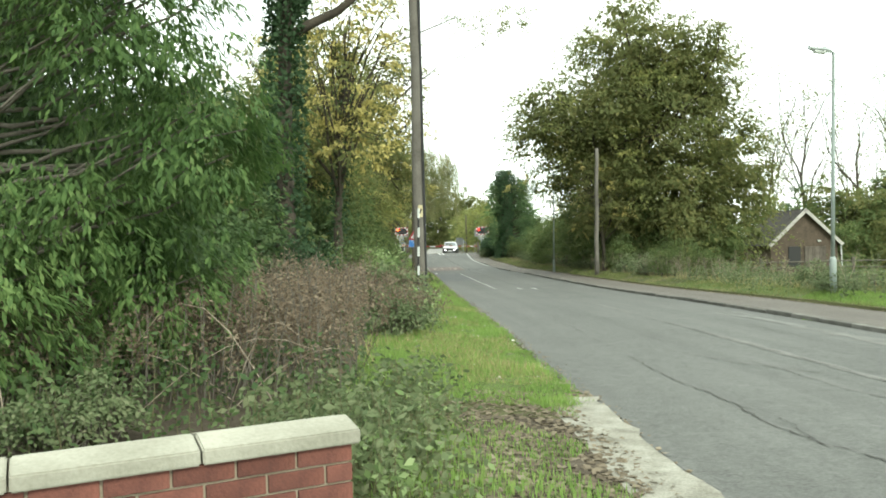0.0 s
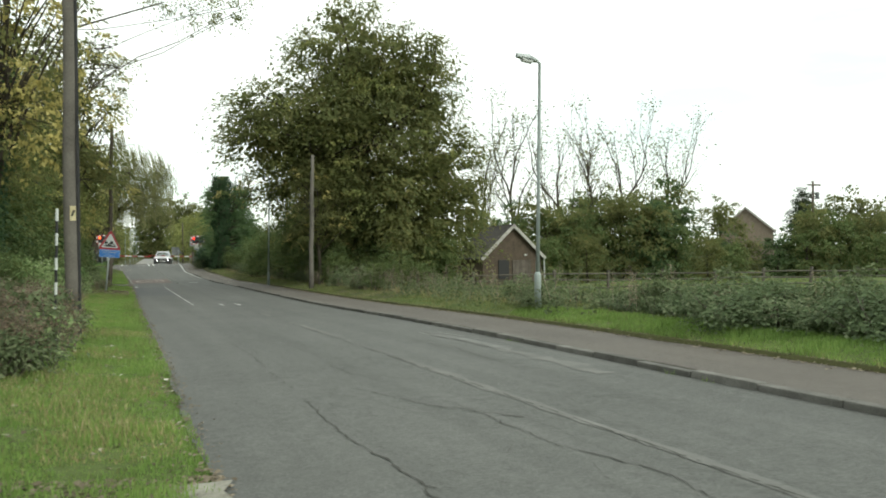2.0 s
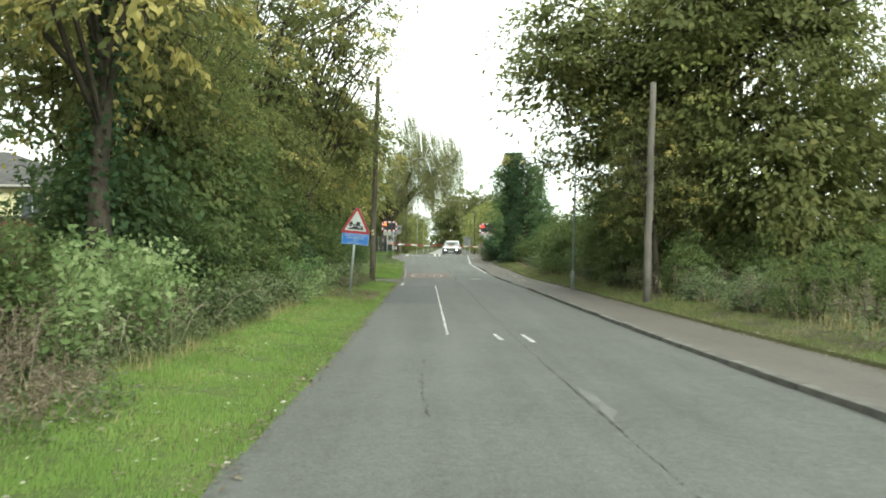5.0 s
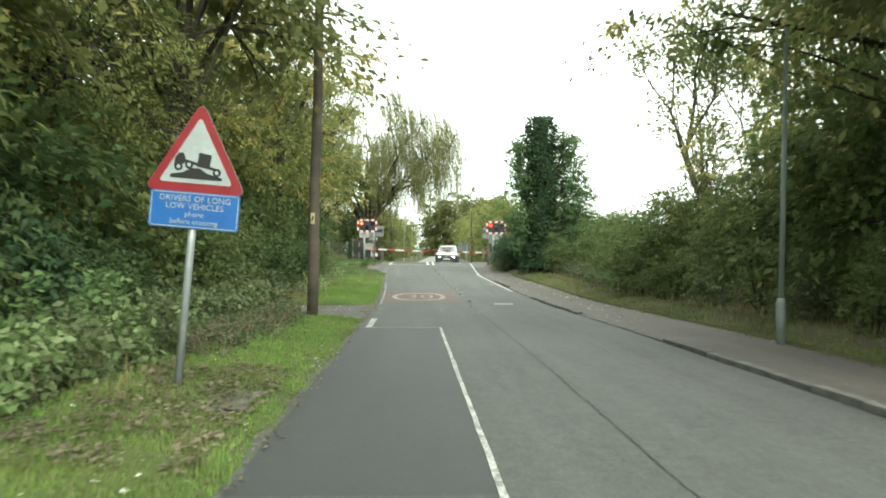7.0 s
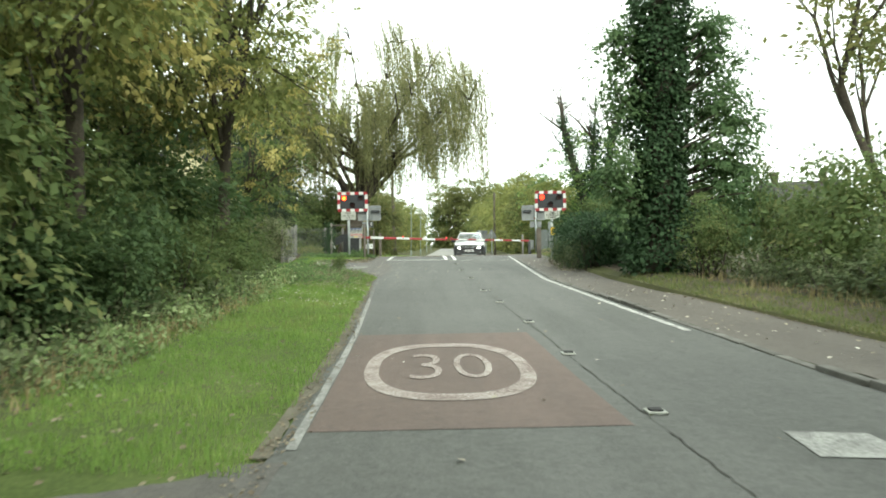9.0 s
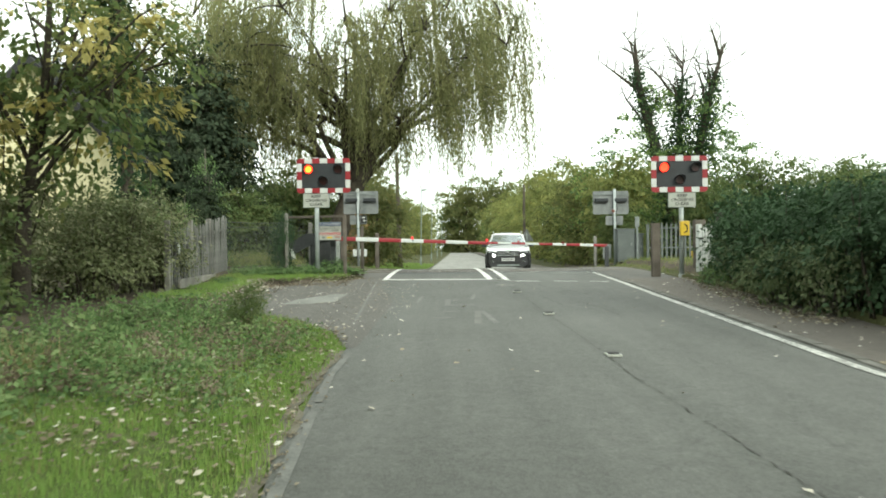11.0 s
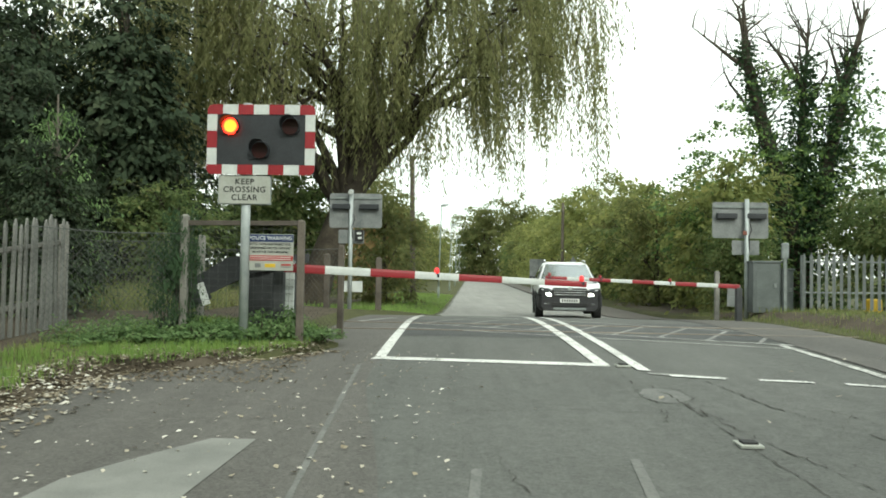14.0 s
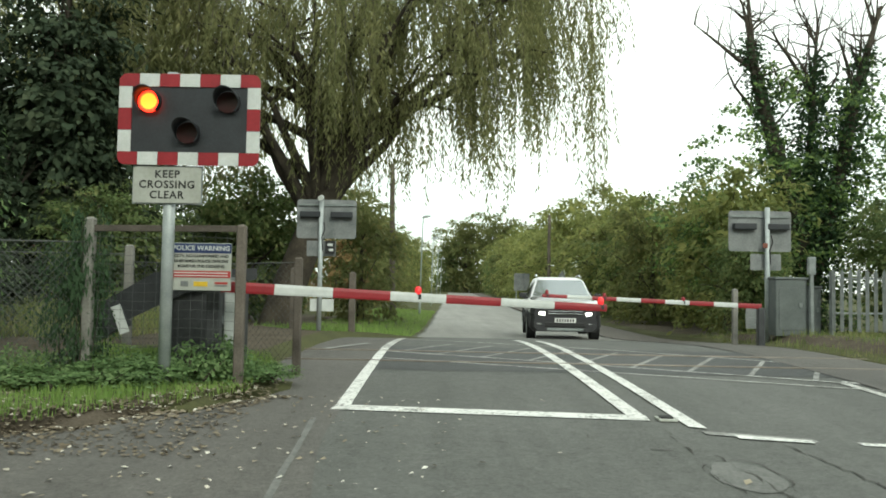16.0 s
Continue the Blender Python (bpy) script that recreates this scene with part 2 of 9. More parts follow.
M_SIGN_WHITE = surface("dulled_sign_white", (0.30, 0.34, 0.34), (0.42, 0.46, 0.45), 4, 0.5, 0.05, fine=30)
M_BLUE = surface("sign_blue", (0.012, 0.10, 0.34), (0.02, 0.14, 0.43), 3, 0.45, 0.05, fine=40)
M_NAVY = plain("sign_navy", (0.015, 0.03, 0.10), 0.5)
M_INK = plain("sign_black", (0.012, 0.012, 0.012), 0.6)
M_STRIPE = plain("sign_red_band", (0.36, 0.035, 0.035), 0.5)
M_YELLOW = surface("yellow_paint", (0.50, 0.33, 0.02), (0.68, 0.46, 0.04), 5, 0.5, 0.05, fine=50)
M_LIT = plain("lit_red_lens", (1.0, 0.028, 0.012), 0.4, glow=3.4)
M_CORE = plain("glowing_lamp_core", (1.0, 0.20, 0.02), 0.4, glow=3.0)
M_DULL_WHITE = surface("weathered_white_plate", (0.30, 0.31, 0.27), (0.42, 0.43, 0.39), 4, 0.6, 0.05, fine=30)
M_LENS_OFF = plain("unlit_lens", (0.03, 0.006, 0.006), 0.3)
M_RUBBER = surface("rubber", (0.012, 0.012, 0.012), (0.03, 0.03, 0.03), 8, 0.8, 0.1)
M_RAIL = surface("rail_steel", (0.10, 0.075, 0.055), (0.22, 0.19, 0.16), 5, 0.45, 0.2, metal=0.6)
M_CAR = surface("white_car_paint", (0.72, 0.73, 0.74), (0.8, 0.81, 0.82), 2, 0.25, 0.0)
M_CLAD = surface("dark_plastic", (0.015, 0.015, 0.017), (0.03, 0.03, 0.032), 8, 0.55, 0.05)
M_GLASS_DARK = plain("dark_car_glass", (0.03, 0.035, 0.04), 0.06)
M_SCREEN = plain("sky_reflecting_windscreen", (0.62, 0.65, 0.66), 0.08, 0.85)
M_CHROME = plain("chrome", (0.7, 0.71, 0.72), 0.2, 1.0)
M_HEAD = plain("lit_headlamp", (1.0, 0.98, 0.92), 0.3, glow=7.0)
M_PLATE = plain("number_plate_white", (0.7, 0.7, 0.68), 0.5)
M_RENDER = surface("cream_render", (0.60, 0.55, 0.33), (0.74, 0.69, 0.45), 2, 0.9, 0.2, fine=60)
M_SLATE = surface("roof_slate", (0.045, 0.045, 0.045), (0.10, 0.095, 0.09), 3, 0.85, 0.3, fine=30, vary=0.2)
M_TILE = surface("brown_roof_tile", (0.035, 0.032, 0.028), (0.075, 0.066, 0.058), 3, 0.85, 0.3, fine=30, vary=0.2)
M_SLATE_DARK = surface("black_slate", (0.012, 0.012, 0.012), (0.03, 0.03, 0.03), 3, 0.85, 0.3, fine=30)
M_COVER = surface("worn_concrete_cover", (0.10, 0.095, 0.078), (0.20, 0.19, 0.165), 4, 0.9, 0.3, fine=60)
M_BRICK_PALE = surface("pale_weathered_brick", (0.17, 0.135, 0.105), (0.27, 0.225, 0.18), 3, 0.9, 0.4, fine=14, grain=0.5)
M_BRICK_FAR = surface("old_brick_wall", (0.060, 0.047, 0.036), (0.125, 0.096, 0.072), 3, 0.9, 0.4, fine=14, grain=0.5)
M_BRICK_RED = surface("boundary_brick", (0.10, 0.05, 0.035), (0.19, 0.095, 0.065), 3, 0.9, 0.4, fine=14, grain=0.5)
M_BOARD = surface("bargeboard_paint", (0.28, 0.265, 0.24), (0.46, 0.44, 0.41), 4, 0.7, 0.1)
M_PLATE_Y = surface("yellowed_plate", (0.42, 0.36, 0.2), (0.6, 0.53, 0.33), 6, 0.6, 0.1)
M_LIT_ARM = plain("lit_red_arm_lamp", (0.70, 0.025, 0.03), 0.35, glow=0.45)
M_WIRE = plain("fence_wire", (0.10, 0.105, 0.10), 0.6, 0.4)

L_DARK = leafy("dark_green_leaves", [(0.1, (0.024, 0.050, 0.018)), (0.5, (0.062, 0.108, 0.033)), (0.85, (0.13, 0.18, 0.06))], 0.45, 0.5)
L_IVY = leafy("ivy_leaves", [(0.0, (0.017, 0.046, 0.017)), (0.6, (0.043, 0.090, 0.032)), (1.0, (0.115, 0.165, 0.080))], 0.3, 0.5, gain=1.0)
L_IVYSHOOT = leafy("ivy_shoot_leaves", [(0.0, (0.030, 0.070, 0.024)), (0.5, (0.075, 0.135, 0.045)), (0.9, (0.15, 0.21, 0.085))], 0.45, 0.45)
L_MID = leafy("mid_green_leaves", [(0.1, (0.045, 0.075, 0.02)), (0.5, (0.105, 0.152, 0.042)), (0.72, (0.175, 0.19, 0.055)), (0.9, (0.26, 0.225, 0.06))], 0.5)
L_BRIGHT = leafy("bright_green_leaves", [(0.2, (0.05, 0.095, 0.02)), (0.5, (0.14, 0.235, 0.045)), (0.72, (0.27, 0.37, 0.09))], 0.5)
L_DROOP = leafy("drooping_leaves", [(0.15, (0.032, 0.072, 0.018)), (0.5, (0.092, 0.178, 0.036)), (0.75, (0.19, 0.29, 0.07))], 0.4, 0.45, gain=0.88)
L_SAPLING = leafy("pale_green_sapling_leaves", [(0.2, (0.065, 0.11, 0.03)), (0.45, (0.16, 0.24, 0.075)), (0.68, (0.30, 0.38, 0.16)), (0.8, (0.46, 0.50, 0.30))], 0.45)
L_YELLOW = leafy("yellowing_leaves", [(0.15, (0.11, 0.115, 0.03)), (0.4, (0.28, 0.25, 0.065)), (0.62, (0.48, 0.41, 0.11)), (0.8, (0.62, 0.55, 0.2))], 0.55)
L_OLIVE = leafy("olive_autumn_leaves", [(0.1, (0.078, 0.094, 0.028)), (0.45, (0.126, 0.146, 0.042)), (0.7, (0.175, 0.172, 0.048)), (0.9, (0.25, 0.205, 0.058))], 0.55)
L_SYCAMORE = leafy("turning_sycamore_leaves", [(0.1, (0.075, 0.10, 0.025)), (0.45, (0.17, 0.20, 0.05)), (0.7, (0.28, 0.28, 0.07)), (0.9, (0.38, 0.33, 0.09))], 0.55)
L_WILLOW = leafy("willow_leaves", [(0.1, (0.09, 0.105, 0.036)), (0.5, (0.195, 0.205, 0.075)), (0.85, (0.32, 0.30, 0.12))], 0.6, gain=1.2)
L_RUST = leafy("rusty_autumn_leaves", [(0.0, (0.087, 0.065, 0.022)), (0.5, (0.203, 0.131, 0.043)), (1.0, (0.348, 0.217, 0.072))], 0.35)
L_RUSTWEED = leafy("rust_brown_dead_weeds", [(0.15, (0.058, 0.042, 0.028)), (0.5, (0.145, 0.106, 0.068)), (0.85, (0.30, 0.24, 0.165))], 0.3, 0.8)
L_WEED = leafy("dry_brown_weeds", [(0.15, (0.066, 0.051, 0.034)), (0.5, (0.165, 0.132, 0.086)), (0.85, (0.35, 0.30, 0.21))], 0.3, 0.8)
L_BRAMBLE = leafy("bramble_leaves", [(0.15, (0.045, 0.072, 0.028)), (0.5, (0.112, 0.148, 0.058)), (0.75, (0.165, 0.182, 0.092)), (0.9, (0.23, 0.165, 0.08))], 0.35)
L_BRIAR = leafy("dark_briar_leaves", [(0.1, (0.028, 0.048, 0.018)), (0.5, (0.068, 0.098, 0.038)), (0.75, (0.125, 0.145, 0.075)), (0.9, (0.22, 0.17, 0.09))], 0.4, 0.5, gain=1.8)
L_GRASS = leafy("verge_grass", [(0.0, (0.085, 0.150, 0.026)), (0.5, (0.178, 0.300, 0.050)), (0.85, (0.300, 0.390, 0.080)), (1.0, (0.46, 0.40, 0.16))], 0.4, gain=1.14)
L_ROUGH = leafy("rough_meadow_grass", [(0.0, (0.06, 0.085, 0.022)), (0.4, (0.12, 0.165, 0.04)), (0.62, (0.19, 0.20, 0.065)), (0.8, (0.32, 0.27, 0.13))], 0.35)
L_NETTLE = leafy("nettle_leaves", [(0.2, (0.05, 0.10, 0.03)), (0.5, (0.12, 0.205, 0.06)), (0.8, (0.22, 0.31, 0.115))], 0.4)
L_YEW = leafy("yew_needles", [(0.1, (0.012, 0.024, 0.012)), (0.5, (0.032, 0.052, 0.024)), (0.85, (0.075, 0.095, 0.045))], 0.25, 0.6, gain=1.05)
L_STRAW = leafy("dry_grass", [(0.0, (0.145, 0.131, 0.043)), (0.5, (0.290, 0.239, 0.102)), (1.0, (0.493, 0.406, 0.217))], 0.3)
L_FALLEN = leafy("fallen_leaves", [(0.15, (0.09, 0.065, 0.035)), (0.4, (0.27, 0.23, 0.155)), (0.6, (0.50, 0.47, 0.39)), (0.8, (0.68, 0.67, 0.61))], 0.1, 0.7)
L_FLOWER = leafy("pale_seed_heads", [(0.0, (0.050, 0.070, 0.025)), (0.5, (0.120, 0.140, 0.050)), (1.0, (0.420, 0.400, 0.270))], 0.3)


# ---- shaping tools ----
def mesh_from(name, verts, faces, material, smooth=False):
    me = bpy.data.meshes.new(name)
    me.from_pydata(verts, [], faces)
    me.materials.append(material)
    if smooth:
        me.polygons.foreach_set("use_smooth", [True] * len(me.polygons))
    me.update()
    return me


def triangles(name, verts, tris, material):
    """A mesh of many triangles from two arrays."""
    me = bpy.data.meshes.new(name)
    n = len(tris)
    me.vertices.add(len(verts))
    me.vertices.foreach_set("co", np.asarray(verts, np.float32).ravel())
    me.loops.add(n * 3)
    me.loops.foreach_set("vertex_index", np.asarray(tris, np.int32).ravel())
    me.polygons.add(n)
    me.polygons.foreach_set("loop_start", np.arange(0, n * 3, 3, dtype=np.int32))
    me.materials.append(material)
    me.update(calc_edges=True)
    return me


def thing(name, label, category, x=0, y=0, z=0, rz=0, group="", kind=""):
    ob = new(name)
    ob.empty_display_size = 0.2
    ob.matrix_basis = pose(x, y, z, 0, 0, rz)
    return tagged(ob, label, category, group, kind)


def part(name, shape, material, parent, label="", smooth=False, loc=None):
    """Links a bmesh or a mesh as one object under a thing or a part."""
    if isinstance(shape, bmesh.types.BMesh):
        me = bpy.data.meshes.new(name)
        shape.to_mesh(me)
        shape.free()
        me.materials.append(material)
    else:
        me = shape
    if smooth:
        me.polygons.foreach_set("use_smooth", [True] * len(me.polygons))
    ob = new(name, me)
    ob.parent = parent
    if loc:
        ob.location = loc
    return tagged(ob, label)


def solid(name, shape, material, label, category, x=0, y=0, z=0, rz=0, group="", kind=""):
    """A thing of one mesh."""
    ob = part(name, shape, material, None)
    ob.matrix_basis = pose(x, y, z, 0, 0, rz)
    return tagged(ob, label, category, group, kind)


def box(sx, sy, sz, at=(0, 0, 0), bevel=0.0, bm=None, turn=(0, 0, 0), taper=1.0):
    """A block with its middle at the given place."""
    bm = bm or bmesh.new()
    m = pose(*at, *turn) @ Matrix.Diagonal((sx, sy, sz, 1))
    made = bmesh.ops.create_cube(bm, size=1, matrix=Matrix.Identity(4))["verts"]
    if taper != 1.0:
        for v in made:
            if v.co.z > 0:
                v.co.x *= taper
                v.co.y *= taper
    for v in made:
        v.co = m @ v.co
    if bevel:
        edges = list({e for v in made for e in v.link_edges})
        bmesh.ops.bevel(bm, geom=edges, offset=bevel, segments=2, affect='EDGES', profile=0.6)
    return bm


def tube(points, radii, sides=8, bm=None, caps=True):
    """A round bar along points, with a radius at each."""
    bm = bm or bmesh.new()
    rings, pts = [], [Vector(p) for p in points]
    if not hasattr(radii, "__len__"):
        radii = [radii] * len(pts)
    side = None
    for i, p in enumerate(pts):
        d = (pts[min(i + 1, len(pts) - 1)] - pts[max(i - 1, 0)]).normalized()
        if side is None:
            side = d.orthogonal().normalized()
        side = (side - d * side.dot(d)).normalized()
        up = d.cross(side)
        rings.append([bm.verts.new(p + (side * math.cos(a) + up * math.sin(a)) * radii[i]) for a in (2 * math.pi * k / sides for k in range(sides))])
    for a, b in zip(rings, rings[1:]):
        for k in range(sides):
            bm.faces.new((a[k], a[(k + 1) % sides], b[(k + 1) % sides], b[k]))
    if caps:
        bm.faces.new(rings[0][::-1])
        bm.faces.new(rings[-1])
    return bm


def outline(points, depth, bm=None, plane="xz", at=(0, 0, 0)):
    """A flat plate with the given outline, pushed to a thickness along +y (xz) or +z (xy)."""
    bm = bm or bmesh.new()
    o = Vector(at)
    put = (lambda u, v, d: o + Vector((u, d, v))) if plane == "xz" else (lambda u, v, d: o + Vector((u, v, d)))
    a = [bm.verts.new(put(u, v, 0)) for u, v in points]
    b = [bm.verts.new(put(u, v, depth)) for u, v in points]
    bm.faces.new(a)
    bm.faces.new(b[::-1])
    n = len(points)
    for i in range(n):
        bm.faces.new((a[i], b[i], b[(i + 1) % n], a[(i + 1) % n]))
    bmesh.ops.recalc_face_normals(bm, faces=bm.faces[:])
    return bm


def rounded(w, h, r, steps=5, cx=0, cz=0):
    pts = []
    for qx, qz, a0 in ((1, 1, 0), (-1, 1, 90), (-1, -1, 180), (1, -1, 270)):
        for k in range(steps + 1):
            a = radians(a0 + 90 * k / steps)
            pts.append((cx + qx * (w / 2 - r) + r * math.cos(a), cz + qz * (h / 2 - r) + r * math.sin(a)))
    return pts


def lettering(text, size, material, parent, at, turn=(90, 0, 0), spread=1.0, squash=1.0, name="lettering", rise=0.0):
    """Words in the built-in font as a flat mesh, centred at the place."""
    cu = bpy.data.curves.new("words", 'FONT')
    cu.body, cu.size, cu.align_x, cu.align_y, cu.space_character = text, size, 'CENTER', 'CENTER', spread
    cu.extrude, cu.resolution_u, cu.offset = 0.001, 3, rise
    tmp = bpy.data.objects.new("words", cu)
    scene.collection.objects.link(tmp)
    me = bpy.data.meshes.new_from_object(tmp.evaluated_get(bpy.context.evaluated_depsgraph_get()))
    bpy.data.objects.remove(tmp)
    me.materials.clear()
    me.materials.append(material)
    ob = new(name, me)
    ob.parent = parent
    ob.matrix_basis = pose(*at, *turn) @ Matrix.Diagonal((squash, 1, 1, 1))
    return ob


# ---- the lie of the land ----
ROAD_Y = [-2000, -5, 5, 15, 25, 35, 45, 55, 65, 75, 84, 88, 92, 96, 104, 120, 2000]
ROAD_Z = [0.06, 0.04, -0.04, -0.13, -0.35, -0.45, -0.53, -0.68, -0.50, -0.24, 0.04, 0.12, 0.06, -0.26, -0.48, -0.55, -0.55]


def road_z(y):
    """The road's height along its length, eased over a few metres."""
    return float(np.mean(np.interp([y - 3, y - 1.5, y, y + 1.5, y + 3], ROAD_Y, ROAD_Z)))


def ease(a, b, x):
    u = min(max((x - a) / (b - a), 0), 1)
    return u * u * (3 - 2 * u)


ROAD_L, ROAD_R, PAVE_R = 1.5, 6.4, 7.95


def road_left(y):
    """The left edge of the carriageway, which widens at the crossing."""
    return ROAD_L - 0.62 * ease(77, 82.5, y) * (1 - 0.2 * ease(91, 97, y))


def layby_left(y):
    return float(np.interp(y, [72.6, 73.9, 74.5, 74.8, 75.0, 76.5, 77.1, 80.3, 81.6, 82.0, 82.8, 83.5, 84.0], [1.5, 1.13, 0.5, -0.3, -2.2, -2.2, -1.45, -1.58, -1.5, -1.08, -0.4, 0.2, 0.3]))


def ground_z(x, y):
    """The height of the ground beside the road."""
    z = road_z(y)
    side = ROAD_L - 0.5 * ease(93, 96, y)
    if x < side + 0.16:
        sunk = 0.0
        if 71.9 < y < 93.5:
            edge = layby_left(y) if y < 84.2 else -0.3
            sunk = ease(edge - 0.15, edge + 0.25, x) * ease(72.3, 72.7, y)
        sunk = max(sunk, ease(47.9, 48.9, y) * (1 - ease(53.0, 53.9, y)) * ease(-7.5, -6.5, x), (1 - ease(2.6, 3.2, y)) * ease(-5, -4.6, y))
        bank = 0.10 * ease(0, 1.6, side - x) + 0.12 * ease(2, 5, side - x)
        bank += 0.05 * noise.noise(Vector((x * 0.5, y * 0.5, 0))) * ease(0.5, 3, side - x)
        lip = 0.015 if x < side - 0.1 else -0.012
        z += (lip + bank) * (1 - sunk) - 0.06 * sunk
    elif x <= PAVE_R - 0.03:
        z -= 0.08
    else:
        low = ease(9.5, 14, x) * (1 - ease(64, 78, y))
        z += 0.11 + 0.12 * ease(0, 0.7, x - PAVE_R) * (1 - low) - 0.62 * low
        z += 0.06 * noise.noise(Vector((x * 0.3, y * 0.3, 5))) * ease(8.5, 11, x)
        if 82.8 < y < 94.5 and x < 8.4:
            z -= 0.1
    return z


# ---- ground, road, pavement ----
def spaced(*runs):
    vals = []
    for a, b, step in runs:
        vals += list(np.arange(a, b, step))
    return vals + [runs[-1][1]]


def build_ground():
    xs = spaced((-1500, -300, 300), (-300, -60, 40), (-60, -12, 6), (-12, -2, 0.7), (-2, 1.15, 0.3), (1.15, 1.36, 0.1))
    xs += [1.39, 1.42, 1.655, 1.665, 3.0, 5.0, 7.4, 7.915, 7.925] + spaced((8.0, 9.6, 0.3), (9.6, 16, 0.8), (16, 60, 6), (60, 300, 40), (300, 1500, 300))
    ys = spaced((-1500, -300, 300), (-300, -40, 40), (-40, -8, 4), (-8, 110, 0.8), (110, 200, 6), (200, 500, 50), (500, 1500, 250))
    verts = [(x, y, ground_z(x, y)) for y in ys for x in xs]
    w = len(xs)
    faces = [(j * w + i, j * w + i + 1, (j + 1) * w + i + 1, (j + 1) * w + i) for j in range(len(ys) - 1) for i in range(w - 1)]
    me = mesh_from("ground", verts, faces, M_SOIL, True)
    me.materials.append(M_BARE)
    me.materials.append(M_PASTURE)
    for p in me.polygons:
        x, y, _ = p.center
        if (0.3 < x < 1.6 and 2.4 < y < 6.0) or (-9 < x < -0.6 and -3 < y < 110) or (8.4 < x < 15 and 24 < y < 110):
            p.material_index = 1
        elif (9.6 < x < 90 and -20 < y < 62) or (-0.6 < x < 1.7 and 6 < y < 75) or (8.0 < x < 9.6 and 6 < y < 24):
            p.material_index = 2
    return tagged(new("ground", me), "rough grassy ground with bare leaf litter under the hedges", "ground", kind="structure")


build_ground()


def ribbon(name, ys, left, right, dz, material, cols=2):
    """A strip of surface that follows the road's height; left and right give x along y."""
    verts, faces = [], []
    for y in ys:
        a, b = left(y), right(y)
        verts += [(a + (b - a) * k / (cols - 1), y, road_z(y) + dz) for k in range(cols)]
    for j in range(len(ys) - 1):
        faces += [(j * cols + k, j * cols + k + 1, (j + 1) * cols + k + 1, (j + 1) * cols + k) for k in range(cols - 1)]
    return mesh_from(name, verts, faces, material)


def steps(a, b, step=0.5):
    n = max(1, int(math.ceil((b - a) / step)))
    return [a + (b - a) * k / n for k in range(n + 1)]


def wobble(y, amount, scale=1.3, seed=0.0):
    return amount * noise.noise(Vector((y * scale, seed, 3.7)))


def laid(name, me, label, category="road marking"):
    return tagged(new(name, me), label, category, kind="structure")


road_ys = steps(-60, 0, 3) + steps(0.8, 110, 0.8) + steps(113, 200, 3) + steps(210, 700, 30)
laid("road", ribbon("road", road_ys, lambda y: road_left(y) + wobble(y, 0.09) + wobble(y, 0.05, 5, 2),
     lambda y: ROAD_R + 0.012 + 0.25 * ease(80, 84, y) * (1 - ease(90, 97, y)), 0.0, M_ASPHALT, 8), "grey worn asphalt carriageway with cracks", "road")


def dropped(y):
    """How far the kerb is let down for a vehicle crossing."""
    return max(ease(64.0, 67.0, y), ease(42.6, 43.8, y) * (1 - ease(49.2, 50.0, y)), ease(56.2, 57.2, y) * (1 - ease(61.8, 62.8, y)))


def build_pavement():
    ys, cols, verts = steps(-60, 82.6, 0.6), 6, []
    for y in ys:
        a, b = ROAD_R + 0.12, PAVE_R + wobble(y, 0.12, 0.9, 8)
        verts += [(a + (b - a) * k / (cols - 1), y, road_z(y) + 0.064 - 0.049 * dropped(y) * (1 - ease(0, 0.7, k / (cols - 1)) * (1 - ease(64, 67, y)))) for k in range(cols)]
    faces = [(j * cols + k, j * cols + k + 1, (j + 1) * cols + k + 1, (j + 1) * cols + k) for j in range(len(ys) - 1) for k in range(cols - 1)]
    return mesh_from("pavement", verts, faces, M_PAVEMENT)


laid("pavement", build_pavement(), "brownish tarmac footway behind a concrete kerb", "pavement")
def far_pavement():
    ys, verts = steps(94.6, 300, 2.5), []
    for y in ys:
        up = 0.012 + 0.09 * ease(98, 106, y)
        verts += [(ROAD_R - 0.01, y, road_z(y) - 0.05), (ROAD_R + 0.01, y, road_z(y) + up), (ROAD_R + 0.12, y, road_z(y) + up), (PAVE_R, y, road_z(y) + up)]
    faces = [(j * 4 + k, j * 4 + k + 1, (j + 1) * 4 + k + 1, (j + 1) * 4 + k) for j in range(len(ys) - 1) for k in range(3)]
    return mesh_from("pavement", verts, faces, M_PAVEMENT)


laid("pavement", far_pavement(), "tarmac footway beyond the railway crossing", "pavement")
laid("drive", ribbon("drive", steps(48.0, 53.9, 0.3), lambda y: -7 + wobble(y, 0.2), lambda y: ROAD_L + 0.12, 0.005, M_TARMAC_DRIVE, 6), "worn tarmac side drive crossing the grass verge", "drive")
laid("drive", ribbon("drive", steps(-4, 2.9, 0.5), lambda y: -9, lambda y: ROAD_L + 0.12, 0.005, M_TARMAC_DRIVE, 4), "tarmac drive beside the brick wall", "drive")
laid("drive", ribbon("drive", steps(72.6, 84.2, 0.15), lambda y: layby_left(y) + wobble(y, 0.08, 2),
     lambda y: road_left(y) + 0.12, 0.005, M_TARMAC_DRIVE, 8), "tarmac lay-by strewn with fallen leaves before the crossing", "drive")
laid("drive", ribbon("drive", steps(84.2, 93.0, 0.4), lambda y: -0.25 + wobble(y, 0.1, 2), lambda y: road_left(y) + 0.1, 0.005, M_TARMAC_DRIVE, 3), "tarmac strip beside the crossing", "drive")
